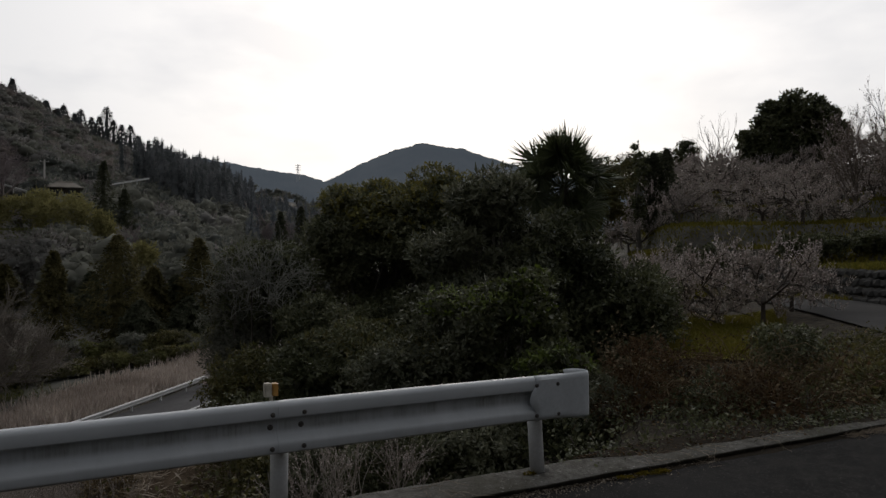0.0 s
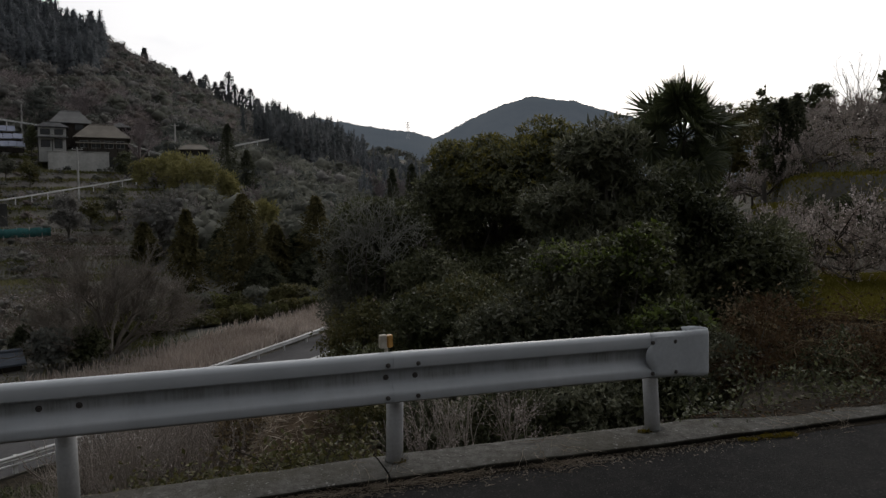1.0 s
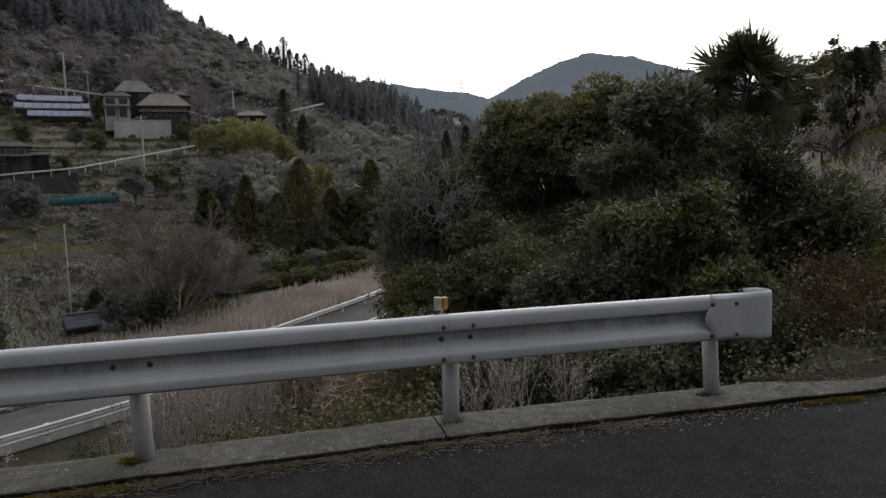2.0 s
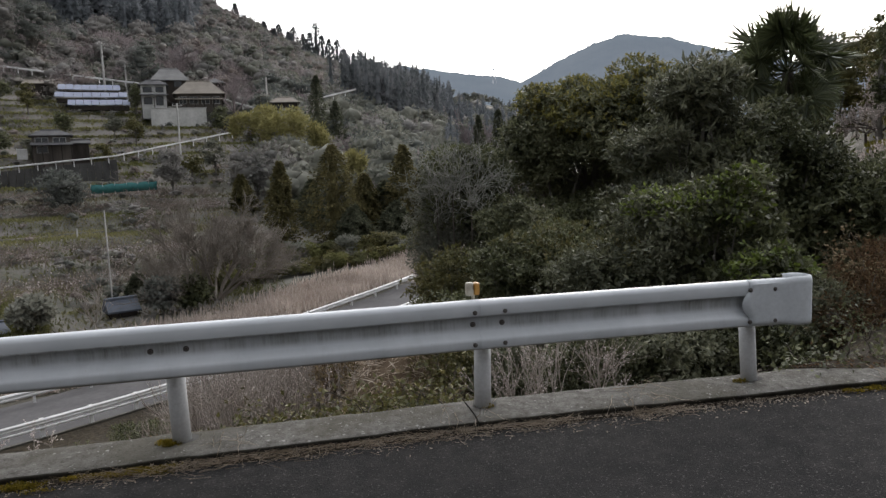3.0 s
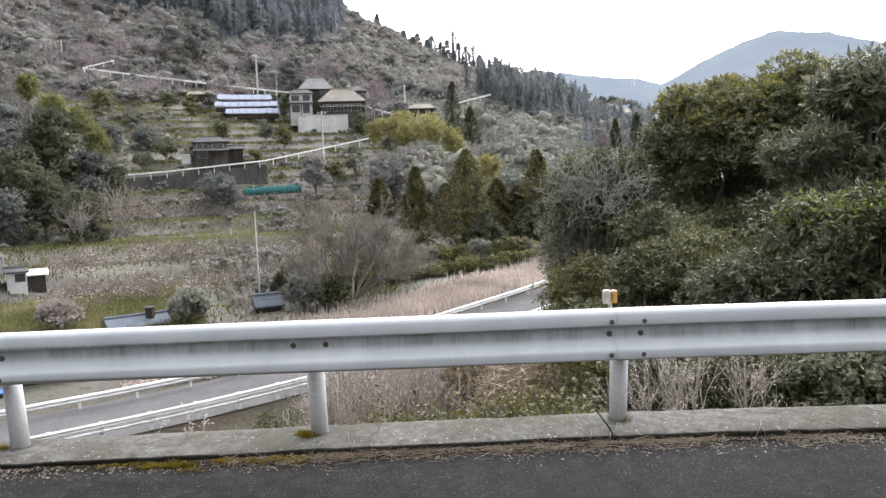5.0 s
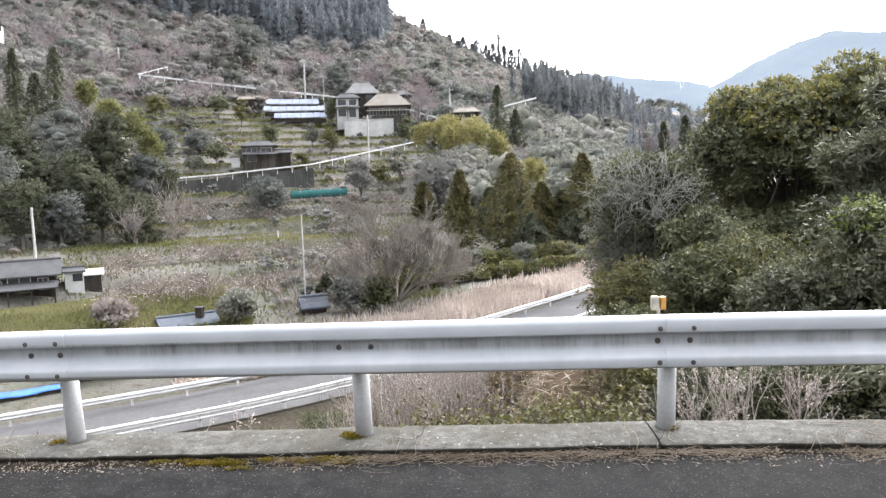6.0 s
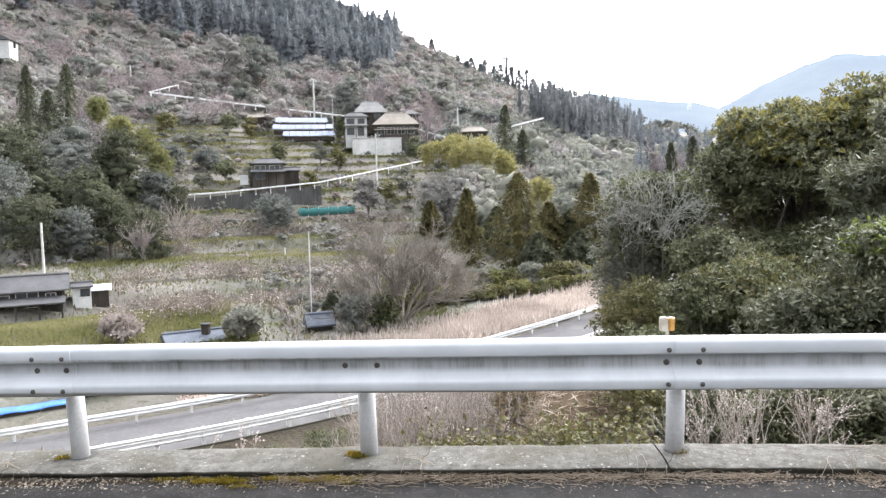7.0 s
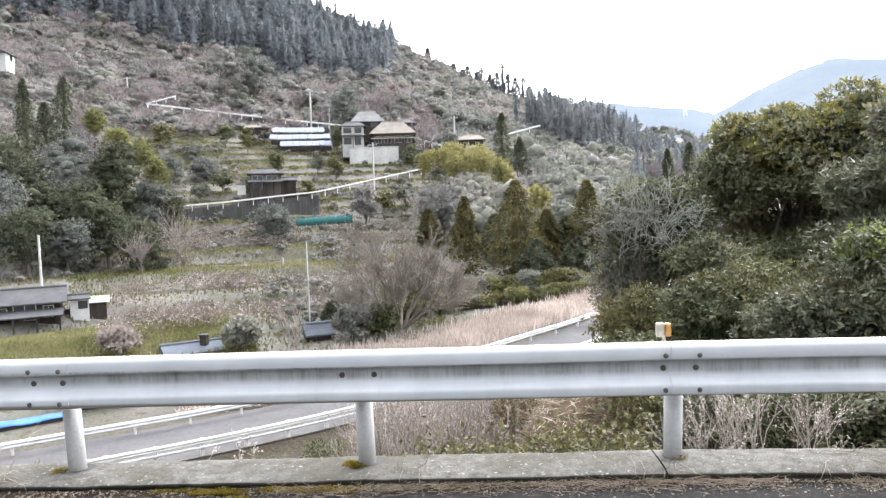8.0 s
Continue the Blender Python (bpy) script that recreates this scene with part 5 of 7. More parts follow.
def upper(az, r):
    """Whether a place lies above the lower border of the planted forest."""
    x, y = EX + r * np.sin(np.radians(az)), EY + r * np.cos(np.radians(az))
    rise = np.degrees(np.arctan2(ground(x, y) - EZ, r))
    edge = np.interp(az, [-46, -30, -27, -24, -19.5, -15.5, -11.5, -7.6, -7.0, -6.0], [13.9, 13.9, 13.5, 12.5, 11.9, 10.4, 9.9, 10.0, 12.0, 30])
    return rise > edge + 0.35 * np.sin(az * 1.7) + 0.2 * np.sin(az * 4.3)


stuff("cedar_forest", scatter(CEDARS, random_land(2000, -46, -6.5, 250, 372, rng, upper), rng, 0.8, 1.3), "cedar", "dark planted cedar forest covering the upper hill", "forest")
ridge = random_land(800, -1, 12, 285, 480, rng, lambda az, r: soft_noise(az / 1.3, r / 25, 33) > 0.15)
stuff("ridge_forest", scatter(SMALL_CEDARS, ridge, rng, 0.8, 1.3), "cedar", "dark conifer forest along the descending ridge", "forest")
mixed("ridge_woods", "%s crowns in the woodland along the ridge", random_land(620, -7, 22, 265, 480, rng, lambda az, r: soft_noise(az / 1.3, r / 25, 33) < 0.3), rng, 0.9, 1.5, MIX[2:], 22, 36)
copse = random_land(900, 2.5, 12.0, 205, 270, rng, lambda az, r: (r > 212 + 6 * np.abs(az - 7.0)) & (rng.uniform(size=len(az)) < np.exp(-((az - 7.0) / 2.4) ** 2) * 0.6))
stuff("cedar_copse", scatter([cedar_model(rng.uniform(12, 15), rng.uniform(2.4, 3.4), rng, 300, 0.8) for _ in range(6)], copse[:210], rng, 1.05, 1.35), "cedar_spur", "dense copse of tall dark cedars on the spur", "forest")
stuff("valley_cedars", scatter(SMALL_CEDARS, random_land(420, 8, 17, 170, 300, rng, lambda az, r: soft_noise(az / 2.0, r / 22, 35) > 0.1), rng), "cedar", "cedars filling the side valley", "forest")
mixed("valley_woods", "%s crowns in the woodland of the side valley", random_land(620, -3, 18, 104, 238, rng), rng, 1.0, 1.75, (("bare_haze", 0.2, "leafless pinkish grey"), ("wood_grey", 0.08, "grey-green"), ("wood_green", 0.32, "mid green"), ("wood_deep", 0.4, "deep green")), 14, 38)
mixed("valley_woods", "%s crowns high in the side valley", random_land(350, 9, 20, 200, 330, rng), rng, 0.8, 1.25, MIX, 14, 39)
mixed("hillside_woods", "%s crowns in the scrubby woodland on the hillside", random_land(560, -46, 3, 184, 330, rng, lambda az, r: ~upper(az, r) & (soft_noise(az / 3, r / 12, 12) > -0.35)), rng, 0.6, 1.15, (("bare_haze", 0.34, "leafless pinkish grey"), ("wood_brown", 0.12, "withered brown"), ("wood_grey", 0.24, "grey-green"), ("wood_green", 0.18, "mid green"), ("wood_deep", 0.12, "deep green")), 18, 40)
mixed("west_woods", "%s crowns in the woodland on the western slope", random_land(360, -46, -29, 128, 215, rng), rng, 0.7, 1.2, MIX[1:], 14, 41)
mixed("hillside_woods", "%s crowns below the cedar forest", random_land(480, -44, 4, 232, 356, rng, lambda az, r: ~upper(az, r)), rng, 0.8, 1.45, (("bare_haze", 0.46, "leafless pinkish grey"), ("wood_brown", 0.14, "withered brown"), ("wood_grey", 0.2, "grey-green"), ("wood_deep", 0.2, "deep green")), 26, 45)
mixed("hillside_scrub", "%s low scrub growing along the upper terraces", random_land(1100, -40, 3, 178, 315, rng, lambda az, r: ~upper(az, r)), rng, 0.5, 1.1, SCRUB_MIX, 10, 42, SCRUB)
stuff("hillside_woods", scatter(WOODS, random_land(560, -46, -2, 182, 262, rng, lambda az, r: soft_noise(az / 3, r / 16, 12) > -0.45), rng, 0.5, 1.0), "hazed_wood", "mixed grey-brown woodland on the hillside", "woodland")
stuff("west_woods", scatter(WOODS, random_land(300, -46, -27.5, 140, 235, rng), rng, 0.5, 0.95), "hazed_wood", "mixed woodland on the western slope", "woodland")
stuff("valley_bare_trees", scatter(BARE, random_land(260, 0, 18, 110, 300, rng, lambda az, r: soft_noise(az / 2.4, r / 20, 37) > 0.1), rng, 0.9, 1.4), "bare_haze", "leafless pinkish-grey trees in the side valley", "woodland")
stuff("hillside_bare_trees", scatter(BARE, random_land(420, -48, 4, 150, 262, rng, lambda az, r: (r > 186) | (az > -4) | (az < -29)), rng), "bare_haze", "leafless trees scattered on the hillside", "woodland")
mixed("ridge_slope_woods", "%s crowns on the slope under the ridge", random_land(430, -9, 4.5, 222, 362, rng, lambda az, r: ~upper(az, r)), rng, 0.9, 1.6, (("bare_haze", 0.3, "leafless pinkish grey"), ("wood_brown", 0.1, "withered brown"), ("wood_grey", 0.26, "grey-green"), ("wood_green", 0.2, "mid green"), ("wood_deep", 0.14, "deep green")), 16, 46)
mixed("forest_edge_woods", "%s crowns along the forest's lower edge", random_land(330, -46, -8, 205, 300, rng, lambda az, r: ~upper(az, r)), rng, 0.9, 1.55, (("bare_haze", 0.36, "leafless pinkish grey"), ("wood_grey", 0.26, "grey-green"), ("wood_green", 0.2, "mid green"), ("wood_deep", 0.18, "deep green")), 20, 47)
farm = lambda az, r: (soft_noise(az / 2.2, r / 9, 14) > -0.1) & ~((r > 126) & (r < 138) & (az > -27) & (az < -5))
mixed("terrace_scrub", "%s low scrub along the farm terraces", random_land(800, -40, -3, 64, 178, rng, lambda az, r: farm(az, r) & ~((az < -28) & (r < 96)) & ~((az > -19) & (r > 150) & (r < 170))), rng, 0.35, 0.8, SCRUB_MIX, 8, 43, SCRUB)
raw = random_land(9000, -36, -3, 66, 182, rng)
near_edge = ground(raw[:, 0] * 0.985, raw[:, 1] * 0.985) < raw[:, 2] - 0.45
edge = raw[near_edge]
edge = edge[soft_noise(edge[:, 0] / 7, edge[:, 1] / 7, 51) > 0.1][:520]
mixed("terrace_edge_scrub", "%s weeds and scrub lining the terrace edges", edge, rng, 0.2, 0.75, SCRUB_MIX, 8, 44, SCRUB)
tuft = random_land(42000, -37, -2, 55, 185, rng)
stuff("terrace_grass", leaf_cards(tuft, rng.normal(size=tuft.shape) * 0.5 + [0, 0, 1], rng.uniform(0.25, 0.65, len(tuft)), 0.35, rng), "rough_grass", "rough tufts of brown and green grass on terraces", "grass")
band = lambda az, r: soft_noise(az / 5, r / 3.2, 26) > -0.15
green = random_land(46000, -28, -3, 126, 184, rng, lambda az, r: soft_noise(az / 2, r / 4, 29) > -0.35)
stuff("terrace_turf", leaf_cards(green, rng.normal(size=green.shape) * 0.6 + [0, 0, 0.8], rng.uniform(0.35, 0.8, len(green)), 0.45, rng), "field_grass", "yellow-green turf on the farm terraces", "grass")
orchard = random_land(520, -29, -7, 66, 124, rng, band)
stuff("plum_orchard_far", scatter(ORCHARD, orchard, rng, 0.8, 1.2), "plumtwig", "pruned bare plum trees in terraced rows", "orchard")
pv, pf = scatter(ORCHARD, orchard[:170], rng, 0.8, 1.2)
k = rng.integers(len(pv), size=9000)
stuff("plum_blossom_far", leaf_cards(pv[k], rng.normal(size=(9000, 3)), 0.13, 0.8, rng), "blossom", "whitish plum blossom over the far orchard", "blossom")

field = random_land(6000, -25, -15, 45.5, 57, rng, lambda az, r: np.abs(soft_noise(az / 2, r / 3, 22)) > 0.12)
d2 = np.min((field[:, None, 0] - ROAD_LINE[None, :, 0]) ** 2 + (field[:, None, 1] - ROAD_LINE[None, :, 1]) ** 2, 1)
field = field[d2 > 12]
stuff("dry_field", leaf_cards(field, rng.normal(size=field.shape) * 0.5 + [0, 0, 0.8], rng.uniform(0.3, 0.7, len(field)), 0.3, rng), "reed", "pale withered grass of a field beyond the lane", "grass")

meadow = np.concatenate([random_land(36000, -38, -19, 57.5, 76, rng), random_land(90000, -32, -4, 64, 126, rng, lambda az, r: ~band(az, r))])
stuff("meadow_grass", leaf_cards(meadow, rng.normal(size=meadow.shape) * 0.5 + [0, 0, 0.8], rng.uniform(0.25, 0.5, len(meadow)), 0.28, rng), "field_grass", "short yellow-green grass of small fields", "grass")

# distant mountain and a farther ridge
def build_mountains():
    az = np.linspace(2, 75, 560)
    for name, r, prof, seed, label in (
        ("distant_mountain", 2600, ([2, 12, 16.5, 17.6, 20.5, 23.3, 25.3, 28.8, 32.5, 40, 50, 75], [1, 4.5, 5.95, 6.4, 7.85, 9.05, 9.5, 9.0, 7.8, 5.8, 4.5, 4]), 3, "blue hazy mountain closing the valley"),
        ("distant_ridge", 1700, ([2, 8, 12, 15.1, 17.0, 18.2, 20, 24, 75], [6.5, 8.1, 7.4, 7.05, 6.6, 6.2, 5.3, 3.5, 2]), 4, "blue-grey wooded ridge in the haze"),
    ):
        el = np.interp(az, *prof) + 0.06 * soft_noise(az * 2.5, az * 0, seed) + 0.05 * soft_noise(az * 9, az * 0, seed + 9) + 0.03 * soft_noise(az * 30, az * 0, seed + 5) + 0.045 * np.abs(soft_noise(az * 70, az * 0, seed + 6))
        rows = []
        for f in np.linspace(0, 1, 14):
            rr = r - (1 - f) * 0.35 * r * (1 + 0.12 * soft_noise(az / 2, az * 0 + f * 2, seed + 1))
            h = (r * np.tan(np.radians(el)) + EZ) * f**1.15
            rows.append(np.stack([EX + rr * np.sin(np.radians(az)), EY + rr * np.cos(np.radians(az)), h], 1))
        rr = r * 1.3
        rows.append(np.stack([EX + rr * np.sin(np.radians(az)), EY + rr * np.cos(np.radians(az)), np.zeros(len(az))], 1))
        v = np.stack(rows, 1).reshape(-1, 3)
        k = len(rows)
        i = np.arange((len(az) - 1) * k).reshape(-1, k)[:, :-1].ravel()
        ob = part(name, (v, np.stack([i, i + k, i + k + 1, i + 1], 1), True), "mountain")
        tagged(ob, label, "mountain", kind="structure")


build_mountains()


def build_pylon():
    x, y = spot(15.45, 1640)
    z = EZ + 1640 * math.tan(radians(6.2))
    p = thing("power_pylon", "thin grey lattice power pylon on the ridge", "pylon", at=(x, y, z))
    segs, h = [], 1640 * (math.tan(radians(7.75)) - math.tan(radians(6.2)))
    for k in range(8):
        f0, f1 = k / 8, (k + 1) / 8
        w0, w1 = 4.2 * (1 - f0 * 0.85), 4.2 * (1 - f1 * 0.85)
        for sx, sy, tx, ty in ((1, 1, 1, -1), (1, -1, -1, -1), (-1, -1, -1, 1), (-1, 1, 1, 1)):
            segs.append((sx * w0, sy * w0, h * f0, sx * w1, sy * w1, h * f1, 0.2, 0.2))
            segs.append((sx * w0, sy * w0, h * f0, tx * w1, ty * w1, h * f1, 0.2, 0.2))
    part("tower", tubes(segs, 4), "steel", p)
    for f in (0.72, 0.84, 0.95):
        part("crossarm", tubes([(-7, 0, h * f, 7, 0, h * f, 0.35, 0.35), (-7, 0, h * f, 0, 0, h * f + 2, 0.2, 0.2), (7, 0, h * f, 0, 0, h * f + 2, 0.2, 0.2)], 4), "steel", p)


build_pylon()


def terrace_wall(az0, az1, r0, r1, high, seed, material="stonewall"):
    """A low rough wall along a terrace edge, with an uneven top, resting on the slope."""
    n = 26
    az, r = np.linspace(az0, az1, n), np.linspace(r0, r1, n)
    x, y = EX + r * np.sin(np.radians(az)), EY + r * np.cos(np.radians(az))
    z = ground(x, y)
    top = z + high * (0.75 + 0.35 * soft_noise(az * 6, az * 0, seed))
    back = 0.7
    bx, by = EX + (r + back) * np.sin(np.radians(az)), EY + (r + back) * np.cos(np.radians(az))
    rows = np.stack([np.stack([x, y, z - 1.2], 1), np.stack([x, y, top], 1), np.stack([bx, by, top], 1), np.stack([bx, by, z - 1.2], 1)], 1).reshape(-1, 3)
    i = (np.arange(n - 1)[:, None] * 4 + np.arange(4)[None]).ravel()
    j = (np.arange(n - 1)[:, None] * 4 + (np.arange(4)[None] + 1) % 4).ravel()
    ob = part("terrace_wall", (rows, np.stack([i, j, j + 4, i + 4], 1)), material)
    tagged(ob, "low rough stone wall along a terrace edge", "wall", "terrace walls", "structure")


for k, (a0, a1, r0, r1, high) in enumerate(((-31.5, -26.0, 236, 240, 0.9), (-33.0, -28.5, 224, 222, 0.8), (-29.5, -25.2, 212, 214, 0.7), (-12.0, -6.5, 204, 206, 0.8), (-9.0, -3.0, 216, 220, 0.7), (-5.0, 0.5, 196, 194, 0.8), (-25.0, -20.2, 150, 151, 0.7), (-22.6, -17.6, 161, 163, 0.7), (-20.0, -14.5, 146, 147, 0.6), (-25.5, -19.5, 171, 172, 0.7), (-14.6, -11.0, 152, 153, 0.7), (-23.5, -14.0, 112, 114, 0.5), (-22.0, -11.0, 98, 100, 0.45), (-28.0, -15.0, 87, 88, 0.45))):
    terrace_wall(a0, a1, r0, r1, high, 950 + k, "stonewall")


# cedars and other trees that stand out in the valley
def cedar_tree(az, r, top_el, w, mat, seed, label, n=5600, leaf=0.46, group="cedars in the valley", jag=1.0):
    g = np.random.default_rng(seed)
    x, y, z = on_land(az, r)
    h = EZ + r * math.tan(radians(top_el)) - z
    t = thing("cedar_tree", label, "tree", group, at=(x, y, z))
    part("trunk", tubes([(0, 0, -0.5, 0, 0, h * 0.9, w * 0.11, 0.03)], 7), "bark", t)
    core = tiers(h * 0.97, w * 1.15, g, 9, 9, 0.02)
    w *= 1.45
    f0 = g.uniform(0, 1, n) ** 0.85
    zz = h * (0.03 + 0.97 * f0)
    a = g.uniform(0, 6.28, n)
    bulge = 1 + jag * (0.5 * np.sin(zz * 1.5 + 2.2 * np.sin(a * 2 + seed)) * np.sin(a * 3 + zz * 0.9 + seed) + 0.2 * np.sin(zz * 4 + a * 5))
    rad = w * (1 - f0 ** g.uniform(1.3, 2.2)) ** 0.8 * (0.55 + 0.45 * f0 / (f0 + 0.12)) * g.uniform(0.6, 1.05, n) * bulge
    p = np.stack([np.cos(a) * rad, np.sin(a) * rad, zz - 0.25 * rad], 1)
    cards = leaf_cards(p, np.stack([np.cos(a), np.sin(a), g.uniform(-0.9, 0.3, n)], 1) + g.normal(size=(n, 3)) * 0.3, leaf * g.uniform(0.5, 1.2, n), 0.45, g, facing=np.stack([np.cos(a), np.sin(a), np.full(n, 0.6)], 1))
    part("crown", joined([core, cards]), mat, t)


for k, (az, r, el, w, mat) in enumerate(((-1.9, 84, 0.9, 1.35, "cedar_rust"), (2.2, 88, 2.1, 2.7, "cedar_rust"), (0.5, 96, -0.6, 1.7, "cedar_near"), (4.7, 92, -0.3, 2.2, "cedar_rust"), (6.3, 94, -0.9, 2.0, "cedar_near"), (7.9, 92, 1.9, 1.9, "cedar_rust"), (9.3, 94, -0.2, 2.0, "cedar_near"), (-4.9, 104, 0.0, 1.2, "cedar_rust"), (3.8, 84, -2.8, 1.9, "cedar_near"), (7.2, 85, -2.6, 2.0, "cedar_near"), (-12.9, 66, -7.2, 0.7, "cedar_near"), (1.3, 150, 7.5, 2.2, "cedar_near"), (2.7, 152, 5.5, 1.9, "cedar_near"), (14.1, 150, 4.0, 1.4, "cedar_near"), (15.7, 150, 4.4, 1.6, "cedar_near"), (-34.0, 150, 10.0, 2.0, "cedar_near"), (-31.5, 150, 10.2, 2.1, "cedar_near"), (-32.8, 148, 8.4, 2.2, "cedar_near"))):
    cedar_tree(az, r, el, w, mat, 300 + k, "cedar with rusty winter needles" if mat == "cedar_rust" else "tall dark green cedar")
def height_above(az, r, el):
    """How far a sight line at an elevation passes over the land."""
    return EZ + r * math.tan(radians(el)) - on_land(az, r)[2]


def crest(az):
    """The range at which the land meets the sky at a bearing."""
    r = np.arange(230.0, 470.0, 4.0)
    a = math.radians(az)
    return float(r[np.argmax((ground(EX + r * math.sin(a), EY + r * math.cos(a)) - EZ) / r)])


for k, (az, el) in enumerate(((-7.2, 13.0), (-6.5, 12.5), (-5.5, 12.4), (-4.9, 12.2), (-4.45, 12.75), (-3.8, 11.9), (-3.1, 11.4), (-2.4, 11.5), (-1.7, 11.0), (-1.3, 11.3), (-0.6, 10.8), (-0.2, 11.1), (0.5, 10.6), (1.0, 10.7), (1.5, 11.4), (1.95, 10.5), (2.5, 10.2), (3.1, 10.2), (3.6, 9.5))):
    r = crest(az) - 6
    high = height_above(az, r, el)
    cedar_tree(az, r, el, max(1.3, (0.17, 0.14, 0.19)[k % 3] * high), "cedar_spur", 340 + k, "pointed cedar standing on the ridge line", 1500, 1.1, "cedars on the ridge", 0.12)


def far_tree(name, label, az, r, base_el, top_el, half_deg, mat, seed, leaf=0.42, count=26, tips=26, raised=False):
    """A broadleaf tree across the valley, sized by the angles it fills."""
    x, y, z = on_land(az, r)
    top = EZ + r * math.tan(radians(top_el))
    low = max(z + 0.2, EZ + r * math.tan(radians(base_el))) if raised else min(max(z + 0.2, EZ + r * math.tan(radians(base_el))), z + 0.12 * (top - z))
    w, h = r * math.tan(radians(half_deg)), max(1.2, top - low)
    lobe = min(w, h / 2) * (0.3 if raised else 0.46)
    evergreen(name, label, (x, y, z), (x, y, (top + low) / 2), (w - lobe * 0.7, w - lobe * 0.7, h / 2 - lobe * 0.7), count, lobe, tips, 5, leaf, 0.22 if raised else 0.6, mat, seed, r0=(0.008 if raised else 0.03) * h, inner=0.0 if not raised else 0.15, heart=0.0 if raised else 0.5)


DARKS = "dark green broadleaf tree across the valley"
for k, (az, r, lo, hi, hw, mat) in enumerate((
    (-3.6, 112, -1.5, 2.8, 3.1, "wood_grey"), (-1.9, 108, -2.5, 2.0, 1.9, "wood_grey"), (-17.2, 112, -2.2, 1.2, 1.7, "wood_deep"),
    (-33.4, 112, -3.0, 3.4, 2.4, "wood_green"), (-36.2, 105, -3.0, 4.2, 2.2, "wood_deep"), (-30.2, 108, -3.5, 3.6, 2.0, "wood_deep"), (-28.4, 118, -1.8, 6.4, 2.2, "wood_green"),
    (-31.4, 122, 0.5, 6.6, 2.6, "wood_green"), (-35.0, 125, 2.0, 7.2, 2.6, "wood_green"), (-27.2, 100, -4.4, 0.4, 1.7, "wood_grey"), (-24.8, 145, 2.5, 5.0, 1.2, "wood_deep"), (-22.2, 150, 2.2, 4.6, 1.0, "wood_deep"),
    (-26.5, 98, -5.6, -2.6, 1.5, "wood_deep"), (-26.2, 117, -2.0, 3.6, 1.5, "wood_deep"), (-28.7, 119, -2.0, 5.4, 1.7, "wood_deep"), (-24.9, 119, -1.5, 2.4, 1.1, "wood_green"), (-31.8, 116, -2.0, 5.0, 1.9, "wood_deep"), (-34.6, 118, -2.0, 5.6, 2.0, "wood_deep"), (-10.0, 118, 0.2, 2.4, 1.2, "wood_grey"), (-11.2, 60.5, -10.4, -7.3, 1.4, "wood_deep"), (-9.2, 61, -10.4, -7.6, 1.3, "leaf_dark"),
    (-20.0, 60, -11.0, -7.9, 1.5, "wood_green"), (-29.0, 62, -10.0, -7.8, 1.3, "wood_brown"), (-38.0, 118, -3.0, 6.0, 3.0, "wood_deep"),
    (-34.3, 100, -3.6, 1.5, 2.0, "wood_deep"), (-31.9, 101, -3.8, 0.8, 1.9, "wood_deep"), (-29.2, 104, -3.4, 2.0, 1.8, "wood_deep"), (-18.0, 215, 11.0, 13.0, 1.6, "wood_deep"), (-20.6, 215, 10.5, 13.3, 1.8, "wood_grey"), (-11.0, 190, 8.5, 10.4, 1.5, "wood_deep"))):
    if az < -24:
        mat = mat if mat == "wood_brown" else ("cedar_near", "wood_deep", "cedar_near")[k % 3]
    label = {"wood_brown": "withered brown bush below the farmhouse", "wood_deep": DARKS, "wood_grey": "grey-green broadleaf tree across the valley", "wood_green": "mid green tree across the valley", "cedar_near": "dense dark tree in the western wood", "leaf_dark": "dark olive tree in the western wood"}[mat]
    far_tree("broadleaf_tree", label, az, r, lo, hi, hw, mat, 400 + k, 0.38, 24, 40)

for k, (az, r, lo, hi, hw) in enumerate(((-4.4, 122, 2.8, 4.8, 1.3), (-2.9, 124, 3.0, 5.5, 1.5), (-1.2, 122, 2.8, 5.4, 1.6), (0.4, 120, 2.2, 4.6, 1.5), (1.3, 119, 1.6, 3.4, 0.9), (-2.2, 120, 2.4, 4.6, 1.5), (-25.6, 118, 1.6, 4.6, 0.8), (-26.5, 120, 3.6, 6.0, 0.9), (-29.6, 126, 6.0, 8.0, 0.7), (-28.2, 122, 5.0, 6.8, 0.8), (4.0, 100, -0.6, 1.6, 0.9))):
    far_tree("bamboo_clump", "feathery yellow-green bamboo leaning from a thicket", az, r, lo, hi, hw, "bamboo_green" if az < -24 else "bamboo", 450 + k, 0.8, 20, 15, True)
